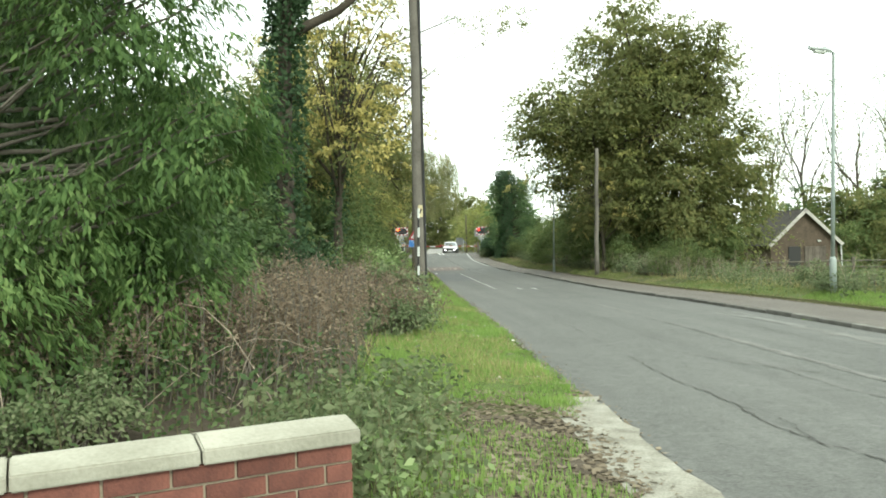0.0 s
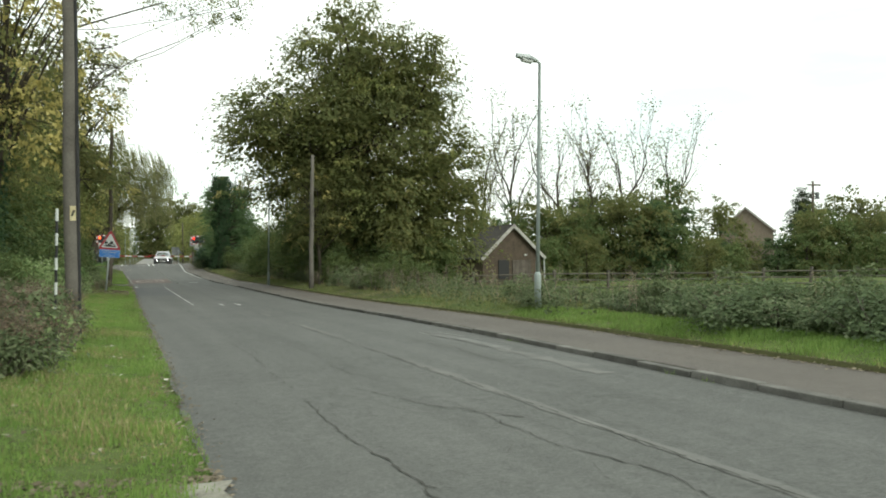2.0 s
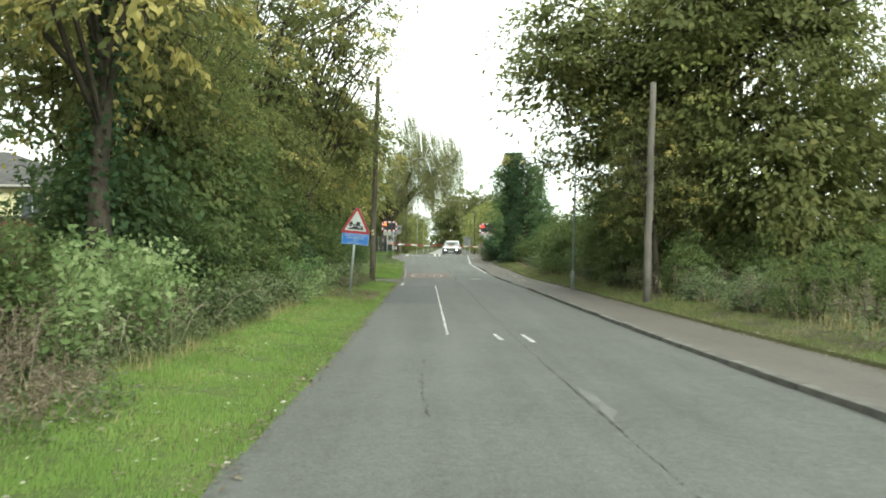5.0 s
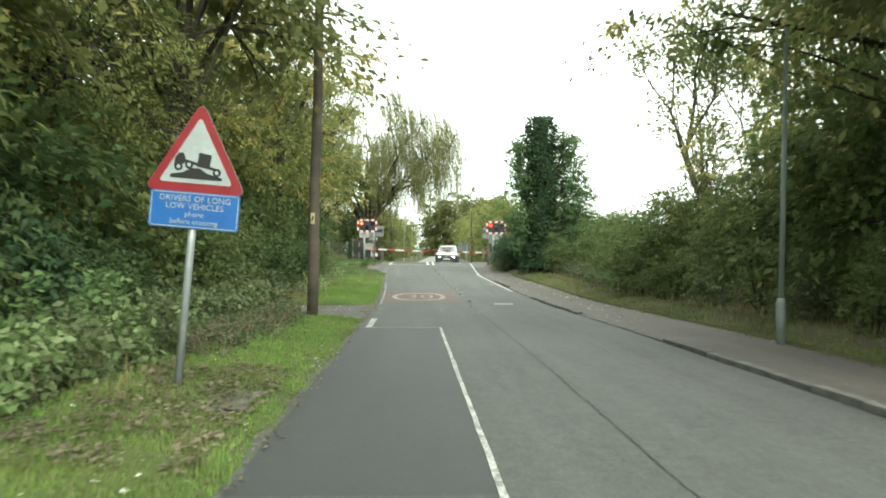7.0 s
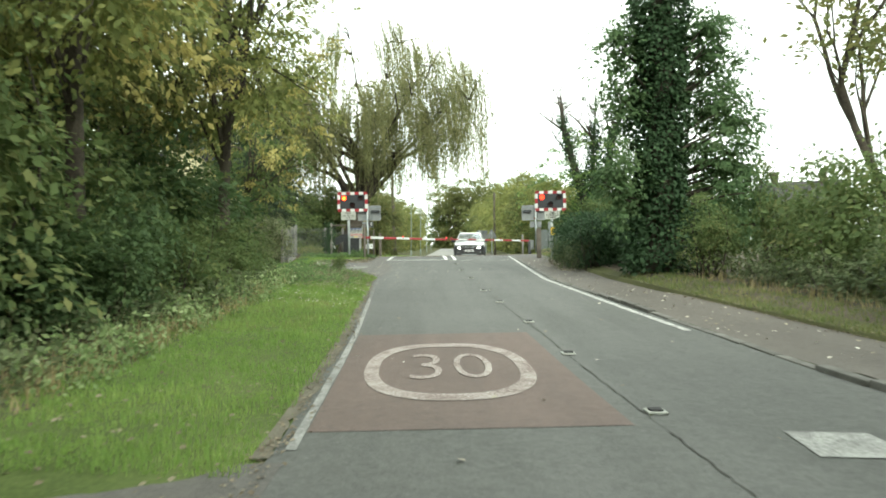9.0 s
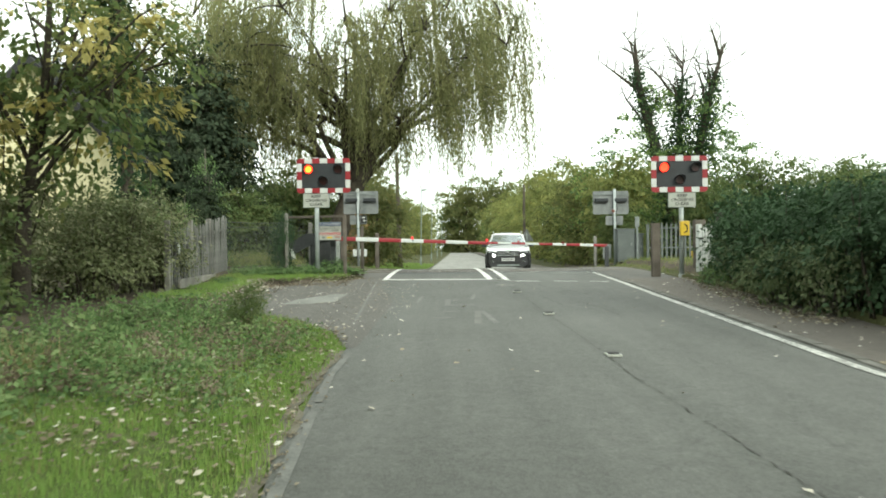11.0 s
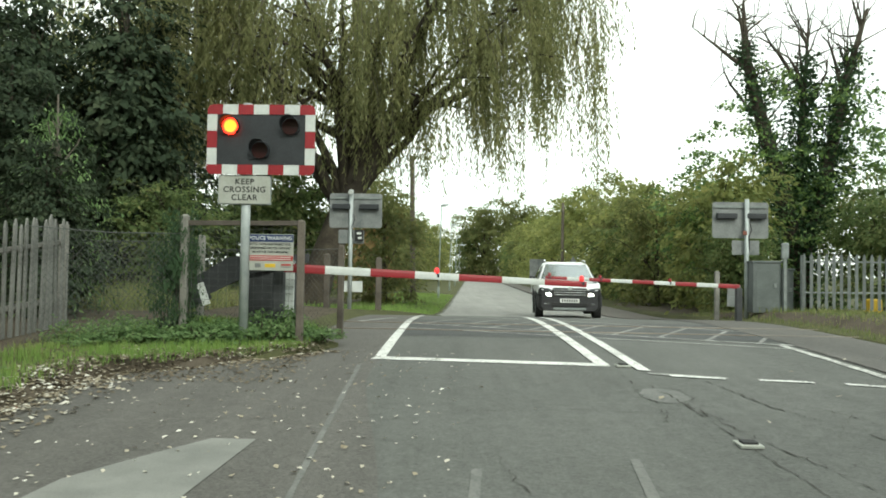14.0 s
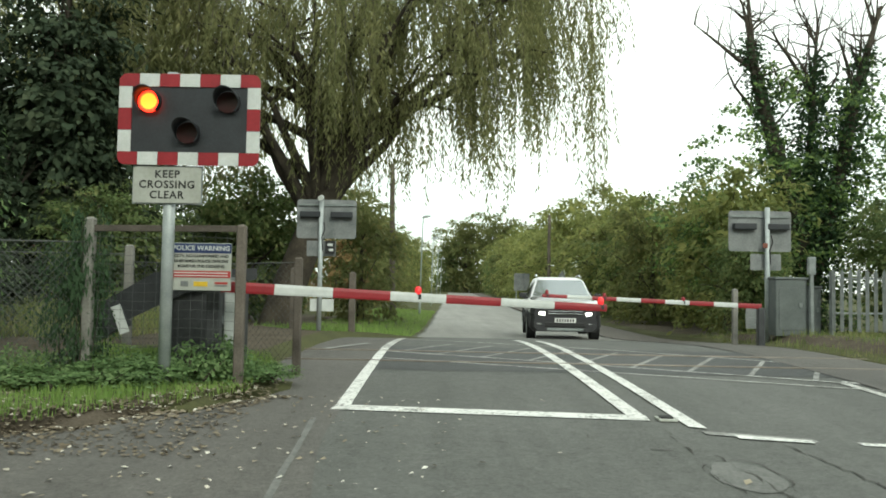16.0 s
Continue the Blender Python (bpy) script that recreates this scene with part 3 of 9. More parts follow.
laid("drive", ribbon("drive", steps(82.6, 94.5, 0.4), lambda y: ROAD_R + 0.05, lambda y: PAVE_R - 0.1, 0.012, M_TARMAC_DRIVE, 3), "tarmac strip beside the crossing", "drive")

# repairs and surfacing laid into the road
# not a repair: a paler sheet over the far road for its bright light
laid("road_patch", ribbon("road_patch", steps(95.5, 260, 2.0), lambda y: road_left(y) + 0.1 + wobble(y, 0.1), lambda y: ROAD_R - 0.1, 0.004, M_FAR_ROAD, 3), "asphalt beyond the crossing, coloured paler for the bright light on it", "road patch")
laid("road_edge", ribbon("road_edge", steps(54.0, 72.4, 0.11), lambda y: ROAD_L - 0.12 + wobble(y, 0.06, 3, 6), lambda y: ROAD_L + 0.02 + wobble(y, 0.06, 1.7, 1) + wobble(y, 0.05, 6, 2), 0.0075, M_DIRT, 3), "crumbled dirty edge of the road beside the verge", "road edge")
laid("road_patch", ribbon("road_patch", steps(35.3, 45.8), lambda y: ROAD_L + 0.06 + wobble(y, 0.05), lambda y: 3.06, 0.004, M_PATCH, 4), "darker newer asphalt trench repair in the lane", "road patch")
laid("road_patch", ribbon("road_patch", steps(54.7, 60.2), lambda y: 1.66, lambda y: 4.0, 0.004, M_RED_ROAD, 4), "faded red surfacing under the speed roundel", "road patch")
laid("road_patch", ribbon("road_patch", [77.35, 77.7, 78.2, 78.7, 79.15], lambda y: np.interp(y, [77.35, 77.7, 78.2, 78.7, 79.15], [-0.25, -0.2, -0.15, 0.1, 0.35]),
     lambda y: np.interp(y, [77.35, 77.7, 79.15], [0.1, 0.58, 0.64]), 0.010, M_LAYBY_PATCH, 4), "pale concrete repair in the lay-by", "road patch")
laid("road_patch", ribbon("road_patch", steps(3.2, 6.4, 0.2), lambda y: 1.10 + wobble(y, 0.16, 3, 1), lambda y: 1.56 + wobble(y, 0.1, 3, 5), 0.028, M_CONCRETE_PATCH, 3),
     "worn pale concrete edging at the drive mouth", "road patch")
laid("road_patch", ribbon("road_patch", steps(9.0, 14.4, 0.12), lambda y: 5.72 + wobble(y, 0.16, 2.2, 1) + wobble(y, 0.08, 9, 1), lambda y: 5.9 + wobble(y, 0.16, 2, 5) + wobble(y, 0.06, 8, 3) - 0.2 * ease(12.5, 14.4, y), 0.004, M_PALE_PATCH, 3), "pale scar in the asphalt", "road patch")
for ya, yb in ((3.6, 11.6), (14.6, 18.5), (20.5, 22.5)):
    laid("road_patch", ribbon("road_patch", steps(ya, yb, 0.1), lambda y: 4.20 + 0.01 * (12 - y) * (y < 12) + wobble(y, 0.04, 2, 1) + wobble(y, 0.02, 9, 1), lambda y: 4.20 + 0.01 * (12 - y) * (y < 12) + (0.11 + wobble(y, 0.05, 2, 5) + wobble(y, 0.02, 9, 4)) * ease(ya, ya + 0.5, y) * (1 - ease(yb - 0.8, yb, y)), 0.004, M_PALE_PATCH, 3), "pale scar along the joint in the asphalt", "road patch")


def crack(points, width, seed, material=None, label="dark crack in the asphalt", jag=1.0, unbroken=False):
    rnd = random.Random(seed)
    pts = []
    for (x0, y0), (x1, y1) in zip(points, points[1:]):
        n = max(2, int(math.hypot(x1 - x0, y1 - y0) / 0.065))
        for k in range(n):
            pts.append((x0 + (x1 - x0) * k / n + rnd.uniform(-0.024, 0.024) * jag, y0 + (y1 - y0) * k / n + rnd.uniform(-0.03, 0.03)))
    pts.append(points[-1])
    verts, faces = [], []
    for i, (x, y) in enumerate(pts):
        a, b = pts[max(i - 1, 0)], pts[min(i + 1, len(pts) - 1)]
        d = Vector((b[0] - a[0], b[1] - a[1]))
        d = d.normalized() if d.length > 1e-6 else Vector((0, 1))
        w = width * (rnd.uniform(0.12, 1.0) if unbroken else rnd.uniform(0.03, 0.62) ** 1.3) / 2 * (0.3 if i in (0, len(pts) - 1) else 1)
        verts += [(x - d.y * w, y + d.x * w, road_z(y) + 0.006), (x + d.y * w, y - d.x * w, road_z(y) + 0.006)]
    faces = [(2 * i, 2 * i + 1, 2 * i + 3, 2 * i + 2) for i in range(len(pts) - 1) if i < 2 or unbroken or rnd.random() > 0.2]
    return laid("road_crack", mesh_from("road_crack", verts, faces, material or M_CRACK), label, "crack")


crack([(4.3, 4.5), (4.27, 9), (4.18, 13.7), (4.17, 20), (4.15, 27), (4.12, 33)], 0.045, 1, label="dark open joint along the middle of the road", jag=0.4)
crack([(4.12, 33), (4.11, 35), (4.16, 41), (4.16, 50), (4.19, 58.5), (4.2, 66)], 0.022, 20, label="dark open joint along the middle of the road", jag=0.5, unbroken=True)
crack([(4.2, 66), (4.19, 72), (4.0, 76), (3.77, 81.2)], 0.036, 21, label="dark open joint along the middle of the road", jag=0.5)
crack([(2.57, 14.2), (2.62, 12.4), (2.56, 10.3), (2.6, 9.4)], 0.034, 16)
crack([(2.55, 8.9), (2.52, 8.0), (2.50, 7.3), (2.56, 6.6), (2.58, 6.0), (2.55, 5.4), (2.6, 4.8), (2.76, 4.3), (2.9, 3.2), (2.95, 2.2)], 0.021, 2, jag=1.0, unbroken=True)
crack([(2.58, 6.0), (2.7, 5.6), (2.68, 5.2), (2.6, 4.8)], 0.03, 18)
crack([(3.1, 9.4), (3.45, 8.15), (3.7, 7.8), (3.72, 6.8), (3.73, 6.4), (3.95, 5.6), (3.85, 4.9)], 0.016, 3, jag=1.0, unbroken=True)
crack([(3.45, 8.15), (3.9, 7.4), (4.2, 7.1)], 0.05, 19)
crack([(4.3, 8.6), (5.2, 7.6), (5.9, 7.0)], 0.03, 4)
crack([(2.66, 14.1), (2.72, 12.6), (2.8, 11.0), (2.74, 10.6)], 0.016, 5)
crack([(3.3, 11.2), (3.35, 10.2), (3.75, 9.7), (4.15, 9.2)], 0.03, 6)
crack([(2.71, 24.4), (2.66, 22.6), (2.74, 20.6)], 0.045, 7)
crack([(5.1, 13.2), (5.3, 11.8), (5.2, 10.4)], 0.03, 8)
crack([(2.0, 80.2), (2.6, 80.4), (3.3, 80.3), (4.0, 80.6)], 0.03, 9)
crack([(4.3, 82.0), (4.5, 80.6), (5.0, 79.2), (5.2, 78.2)], 0.045, 10)
crack([(3.7, 81.6), (3.9, 79.9), (4.2, 78.5), (4.4, 76.8)], 0.04, 11)
crack([(4.9, 80.6), (5.2, 79.6), (5.6, 78.9)], 0.04, 12)
crack([(2.2, 78.9), (2.35, 78.0), (2.25, 77.2)], 0.025, 13)
crack([(5.5, 46), (5.3, 44), (5.2, 41), (5.35, 38)], 0.03, 14)


rc = random.Random(77)
for k in range(46):
    x, y = (rc.uniform(2.2, 6.1), rc.uniform(2.5, 11)) if k < 26 else (rc.uniform(4.6, 6.0), rc.uniform(20, 46)) if k < 34 else (rc.uniform(2.0, 6.0), rc.uniform(70, 82.3))
    run, a = [(x, y)], rc.uniform(0.9, 2.2)
    for _ in range(rc.randint(3, 6)):
        a += rc.uniform(-0.6, 0.6)
        x, y = x + math.cos(a) * 0.35, y + math.sin(a) * 0.5
        run.append((min(max(x, 1.9), 6.2), y))
    crack(run, 0.011, 100 + k, label="fine crack in the old asphalt")


# ---- road markings ----
def long_line(x, ya, yb, width, material, label, dz=0.008, drift=0.0):
    return laid("road_marking", ribbon("road_marking", steps(ya, yb, 0.4), lambda y: x + drift * (y - ya) - width / 2 + wobble(y, 0.012, 4, x), lambda y: x + drift * (y - ya) + width / 2 + wobble(y, 0.012, 4, x + 9), dz, material), label)


def slab(corners, material, label, dz=0.008):
    """A painted bar with four corners, cut finely enough to follow the road."""
    a, b, c, d = (Vector(p) for p in corners)
    along, across = max((d - a).length, (c - b).length), max((b - a).length, (c - d).length)
    n, m = max(1, int(along / 0.4)), max(1, int(across / 0.4))
    verts = []
    for j in range(n + 1):
        p, q = a.lerp(d, j / n), b.lerp(c, j / n)
        verts += [(*p.lerp(q, k / m), 0) for k in range(m + 1)]
    verts = [(x, y, road_z(y) + dz) for x, y, _ in verts]
    faces = [(j * (m + 1) + k, j * (m + 1) + k + 1, (j + 1) * (m + 1) + k + 1, (j + 1) * (m + 1) + k) for j in range(n) for k in range(m)]
    return laid("road_marking", mesh_from("road_marking", verts, faces, material), label)


long_line(3.07, 27.4, 45.8, 0.045, M_LINE_MID, "thin white line along the trench repair", 0.010)
slab([(1.62, 45.78), (3.08, 45.74), (3.08, 45.80), (1.62, 45.84)], M_LINE_WORN, "thin pale line across the end of the trench repair", 0.010)
long_line(1.74, 45.9, 48.2, 0.12, M_LINE_MID, "white edge line", drift=0.0)
long_line(1.74, 49.4, 50.2, 0.10, M_PALE_PATCH, "broken white edge line")
long_line(1.72, 51.4, 52.4, 0.10, M_PALE_PATCH, "broken white edge line")
long_line(1.62, 54.2, 66.0, 0.07, M_LINE_WORN, "white edge line beside the grass", drift=-0.002)
long_line(1.6, 66.0, 69.6, 0.075, M_GHOST, "dirty worn edge line beside the grass", drift=-0.002)
long_line(1.6, 69.9, 72.2, 0.065, M_GHOST, "dirty worn edge line beside the grass", drift=-0.002)
long_line(6.22, 60.0, 85.2, 0.11, M_LINE_MID, "white edge line along the kerb", drift=0.003)
long_line(6.15, 47.2, 54.5, 0.05, M_GHOST, "worn edge line along the kerb")
long_line(6.15, 95, 180, 0.1, M_LINE_WORN, "edge line beyond the crossing")
slab([(4.86, 53.75), (5.42, 53.65), (5.46, 54.3), (4.94, 54.4)], M_LINE_WORN, "worn white lettering block on the road")
slab([(3.86, 26.7), (3.94, 26.7), (3.88, 27.6), (3.82, 27.6)], M_LINE_MID, "short white dash")
slab([(4.32, 26.4), (4.40, 26.4), (4.34, 27.6), (4.28, 27.6)], M_LINE_MID, "short white dash")
slab([(5.74, 13.4), (5.92, 13.6), (5.97, 11.5), (5.79, 11.3)], M_GHOST, "broad ghost of a rubbed-out line")
slab([(5.62, 14.3), (5.645, 14.3), (5.77, 13.0), (5.745, 13.0)], M_LINE_WORN, "thin worn line beside the scar in the asphalt")
slab([(5.92, 14.26), (5.945, 14.26), (6.06, 13.3), (6.035, 13.3)], M_LINE_WORN, "thin worn line beside the scar in the asphalt")

laid("cover_plate", ribbon("cover_plate", [37.5, 37.7, 37.95, 38.2, 38.4], lambda y: 0.2 + 0.5 * (38.2 - y) + wobble(y, 0.06, 4, 2), lambda y: 1.2 + wobble(y, 0.05, 3, 5), 0.058, M_COVER, 4), "worn concrete cover slab sunk in the verge by the sign", "cover")

# the crossing's box: stop line, edges and the double line
slab([(0.9, 82.98), (3.55, 82.74), (3.56, 82.97), (0.94, 83.21)], M_LINE, "white stop line before the barrier")
slab([(0.93, 83.0), (1.06, 83.0), (0.97, 88.6), (0.85, 88.6)], M_LINE, "white line at the side of the crossing", 0.012)
slab([(0.84, 88.6), (0.98, 88.6), (1.02, 92.4), (0.90, 92.4)], M_LINE_MID, "white line at the side of the crossing", 0.012)
slab([(3.40, 82.8), (3.55, 82.78), (3.27, 92.4), (3.14, 92.4)], M_LINE, "white double line in the middle of the crossing", 0.012)
slab([(3.79, 82.5), (3.92, 82.45), (3.67, 92.0), (3.55, 92.0)], M_LINE, "white double line in the middle of the crossing", 0.012)
slab([(3.85, 82.25), (4.6, 82.05), (4.6, 82.15), (3.85, 82.37)], M_LINE_WORN, "worn dash across the opposite lane")
slab([(4.05, 82.12), (4.56, 82.0), (4.56, 82.1), (4.05, 82.24)], M_LINE, "dash across the opposite lane", 0.010)
slab([(4.88, 81.97), (5.38, 81.88), (5.38, 81.98), (4.88, 82.07)], M_LINE, "dash across the opposite lane")
slab([(5.66, 81.82), (6.05, 81.68), (6.05, 81.78), (5.66, 81.92)], M_LINE, "dash across the opposite lane")
for ya, yb, w in ((87.95, 84.6, 0.07), (86.95, 84.2, 0.05), (91.6, 86.6, 0.08)):
    slab([(0.95, ya), (7.4, yb), (7.4, yb + w), (0.95, ya + w)], M_LINE_MID, "worn line of the crossing's hatched box", 0.009)
for k in range(9):
    x = 1.05 + k * 0.62
    y = 87.95 - 0.52 * (x - 0.95)
    slab([(x, y), (x + 0.07, y), (x + 0.97, y + 1.9), (x + 0.90, y + 1.9)], M_LINE_WORN, "worn diagonal of the crossing's hatched box", 0.0065)
slab([(6.3, 85.2), (7.9, 84.2), (7.95, 84.32), (6.35, 85.34)], M_LINE, "white line at the crossing's corner")
slab([(0.0, 88.1), (0.5, 89.4), (0.62, 89.35), (0.12, 88.05)], M_LINE_WORN, "worn white line on the crossing footway", 0.02)

# worn letters on the asphalt before the stop line
for cs in ([(2.50, 77.03), (2.59, 77.03), (2.59, 78.05), (2.5, 78.05)], [(2.5, 76.97), (3.02, 77.02), (3.02, 77.11), (2.5, 77.06)], [(2.59, 77.97), (2.74, 77.98), (2.74, 78.05), (2.59, 78.04)], [(2.93, 78.0), (3.0, 78.0), (3.06, 78.9), (3.0, 78.9)],
           [(3.19, 74.6), (3.27, 74.62), (3.12, 76.1), (3.05, 76.1)], [(2.49, 76.06), (2.75, 76.08), (2.75, 76.15), (2.49, 76.13)], [(2.33, 75.26), (2.62, 75.28), (2.62, 75.36), (2.33, 75.34)], [(1.5, 75.6), (1.58, 75.6), (1.72, 76.9), (1.66, 76.9)],
           [(2.0, 77.4), (2.06, 77.4), (2.1, 78.6), (2.04, 78.6)]):
    slab(cs, M_GHOST, "worn bar of an old road marking", 0.0045)
slab([(2.93, 74.55), (3.03, 74.55), (3.06, 76.2), (2.98, 76.2)], M_PALE_PATCH, "worn white bar of an old road letter")
long_line(1.33, 74.6, 82.6, 0.04, M_GHOST, "ghost of an old edge line before the stop line", drift=-0.062)
laid("road_patch", ribbon("road_patch", steps(80.72, 81.42, 0.07), lambda y: 3.72 - 0.2 * math.sqrt(max(0.0, 1 - ((y - 81.07) / 0.36) ** 2)) + wobble(y, 0.03, 6, 1), lambda y: 3.72 + 0.2 * math.sqrt(max(0.0, 1 - ((y - 81.07) / 0.36) ** 2)) + wobble(y, 0.03, 6, 4), 0.0045, M_GHOST, 3), "shallow worn pothole in the asphalt before the crossing", "road patch")
for k, run in enumerate(([(3.57, 82.4), (3.58, 81.6), (3.5, 81.1), (3.6, 80.6), (3.45, 79.8)], [(3.9, 81.5), (3.95, 81.0), (3.8, 80.5), (4.0, 79.9)], [(3.58, 81.6), (3.2, 81.8), (2.7, 81.7), (2.2, 81.9)], [(4.75, 79.2), (4.85, 78.6)], [(4.75, 77.5), (4.92, 76.2), (5.0, 75.4)])):
    crack(run, 0.038, 200 + k)


def roundel():
    """The speed roundel: a worn ring and the figures."""
    verts, faces, n = [], [], 48
    for k in range(n):
        a = 2 * math.pi * k / n
        for s in (1.0, 0.83):
            x = 2.78 + 0.87 * s * math.copysign(abs(math.cos(a)) ** 0.8, math.cos(a))
            y = 57.45 + (1.75 - (1 - s) * 1.7) * math.copysign(abs(math.sin(a)) ** 0.8, math.sin(a))
            verts.append((x, y, road_z(y) + 0.010))
    faces = [(2 * k, 2 * ((k + 1) % n), 2 * ((k + 1) % n) + 1, 2 * k + 1) for k in range(n)]
    ring = laid("road_roundel", mesh_from("road_roundel", verts, faces, M_LINE_RED), "worn white oval roundel with a painted 30", "road marking")
    words = lettering("30", 1.12, M_LINE_RED, ring, (2.8, 57.45, road_z(57.45) + 0.012), (math.degrees(math.atan2(road_z(58.4) - road_z(56.4), 2.0)), 0, 0), name="figures", rise=-0.014)
    words.matrix_basis = words.matrix_basis @ Matrix.Diagonal((0.87, 2.1, 1, 1))
    return ring


roundel()


def cat_eye(y, x):
    ob = thing("road_stud", "small iron reflecting road stud set in pale mastic", "road stud", x, y, road_z(y) + 0.004, group="studs along the middle of the road")
    part("casting", box(0.15, 0.18, 0.02, (0, 0, 0.008), 0.006), M_DULL_WHITE, ob)
    part("reflector", box(0.10, 0.10, 0.03, (0, 0, 0.018), 0.006), M_RUBBER, ob, "black rubber insert")
    return ob


stud = cat_eye(55.1, 4.27)
for y, x in ((58.2, 4.2), (61.4, 4.23), (64.8, 4.2), (67.6, 4.18), (71.9, 4.24), (75.6, 4.03), (79.3, 3.85), (82.8, 3.69)):
    copy_thing(stud, pose(x, y, road_z(y) + 0.004))

# rails across the road
for y in (86.6, 88.05):
    bm = box(60, 0.075, 0.05, (0, 0, 0), 0.008)
    rail = solid("rail", bm, M_RAIL, "steel rail set flush in the crossing", "rail", 4, y, road_z(y) - 0.008, kind="structure")
laid("crossing_deck", ribbon("crossing_deck", steps(85.7, 89.0, 0.3), lambda y: 0.3, lambda y: 7.7, 0.004, M_PATCH, 4), "dark level crossing deck panels", "road")


# ---- level crossing ----
def frame_blocks(w, h, border, across, down, depth, parent, y):
    """The red and white edge of a signal's board, block by block, red at the corners."""
    def block(x0, x1, z0, z1, k, corner=None):
        pts = [(x0, z0), (x1, z0), (x1, z1), (x0, z1)]
        if corner:
            cx, cz = corner
            sx, sz = (1 if cx > 0 else -1), (1 if cz > 0 else -1)
            r, px, pz = 0.07, (x1 if cx > 0 else x0), (z1 if cz > 0 else z0)
            arc = [(px - sx * r + sx * r * math.cos(a), pz - sz * r + sz * r * math.sin(a)) for a in (radians(90 * i / 4) for i in range(5))]
            pts = [p for p in pts if p != (px, pz)] + arc
            c = (sum(p[0] for p in pts) / len(pts), sum(p[1] for p in pts) / len(pts))
            pts.sort(key=lambda p: math.atan2(p[1] - c[1], p[0] - c[0]))
        part("red_block" if k % 2 == 0 else "white_block", outline(pts, depth, at=(0, y, 0)), M_RED if k % 2 == 0 else M_WHITE, parent)
    bw, bh = w / across, h / down
    for side in (-1, 1):
        z0, z1 = (h / 2 - border, h / 2) if side > 0 else (-h / 2, -h / 2 + border)
        for k in range(across):
            x0 = -w / 2 + k * bw
            block(x0 + 0.002, x0 + bw - 0.002, z0, z1, k, (k - 1, side) if k in (0, across - 1) else None)
        x0, x1 = (w / 2 - border, w / 2) if side > 0 else (-w / 2, -w / 2 + border)
        for k in range(1, down - 1):
            z = -h / 2 + k * (h - 2 * border) / (down - 2) + (border - (h - 2 * border) / (down - 2))
            block(x0, x1, z + 0.002, z + (h - 2 * border) / (down - 2) - 0.002, k)


def lamp_unit(parent, x, z, lens_mat, lit, core=True):
    """A lens with its deep hood."""
    n, r, bm = 20, 0.115, bmesh.new()
    rim = []
    for d, scale in ((0.0, 1.0), (1.0, 1.0), (1.0, 0.94), (0.0, 0.94)):
        row = []
        for k in range(n + 1):
            a = radians(-50 + 280 * k / n)
            reach = -0.03 - d * (0.20 * (0.35 + 0.65 * max(0, math.sin(a)) ** 0.7))
            row.append(bm.verts.new((x + r * scale * math.cos(a), reach, z + r * scale * math.sin(a))))
        rim.append(row)
    for a, b in zip(rim, rim[1:] + rim[:1]):
        for k in range(n):
            bm.faces.new((a[k], a[k + 1], b[k + 1], b[k]))
    hood = part("hood", bm, M_BLACK, parent, smooth=True)
    part("lens", outline([(x + 0.098 * math.cos(2 * math.pi * k / 24), z + 0.098 * math.sin(2 * math.pi * k / 24)) for k in range(24)], 0.02, at=(0, -0.05, 0)),
         lens_mat, parent, "lit red lens" if lit else "unlit lens")
    if lit and core:
        part("hot_core", outline([(x + 0.074 * math.cos(2 * math.pi * k / 24), z + 0.074 * math.sin(2 * math.pi * k / 24)) for k in range(24)], 0.004, at=(0, -0.056, 0)), M_CORE, parent, "glowing amber middle of the lens")


def keep_clear(parent, x, y, z):
    plate = part("instruction_plate", outline(rounded(0.62, 0.33, 0.02, 3, x, z), 0.012, at=(0, y, 0)), M_DULL_WHITE, parent, "white plate with black words")
    part("border", box(0.645, 0.008, 0.355, (x, y + 0.018, z), 0.003), M_GALV_DULL, plate)
    for k, word in enumerate(("KEEP", "CROSSING", "CLEAR")):
        lettering(word, 0.098, M_INK, plate, (x, y - 0.003, z + 0.095 - 0.095 * k), spread=1.12, rise=0.002)


def signal(x, y, top, post_dx, lit, tilt=0.0, turn=0):
    """A crossing signal: post, board with its edge, three lamps, the plate below."""
    g = road_z(y)
    ob = thing("crossing_signal", "crossing signal, red and white edged black board, lit red lamp", "signal", x, y, g, turn, group="crossing signals facing the road")
    h = top - g
    part("post", tube([(post_dx, 0.07, -0.1), (post_dx, 0.07, h + 0.03)], 0.055, 14), M_GALV, ob, smooth=True)
    part("base_collar", tube([(post_dx, 0.07, -0.02), (post_dx, 0.07, 0.10)], [0.10, 0.075], 14), M_GALV, ob)
    board = part("board", outline(rounded(1.29, 0.83, 0.07), 0.03), M_BLACK, ob, loc=(0, -0.02, h - 0.42))
    frame_blocks(1.30, 0.84, 0.118, 7, 5, 0.012, board, -0.012)
    lamp_unit(board, -0.36, 0.155, M_LIT if lit == 0 else M_LENS_OFF, lit == 0, x < 0)
    lamp_unit(board, 0.36, 0.155, M_LIT if lit == 1 else M_LENS_OFF, lit == 1)
    lamp_unit(board, 0.0, -0.13, M_LENS_OFF, False)
    for dz in (0.2, -0.2):
        part("bracket", box(0.5, 0.05, 0.05, (post_dx * 0.5, 0.03, h - 0.42 + dz), 0.004), M_GALV_DULL, ob)
    keep_clear(ob, post_dx, -0.01, h - 1.02)
    return ob


signal(-0.51, 83.42, 2.965, -0.19, 0)
signal(7.885, 82.7, 2.83, 0.06, 0)
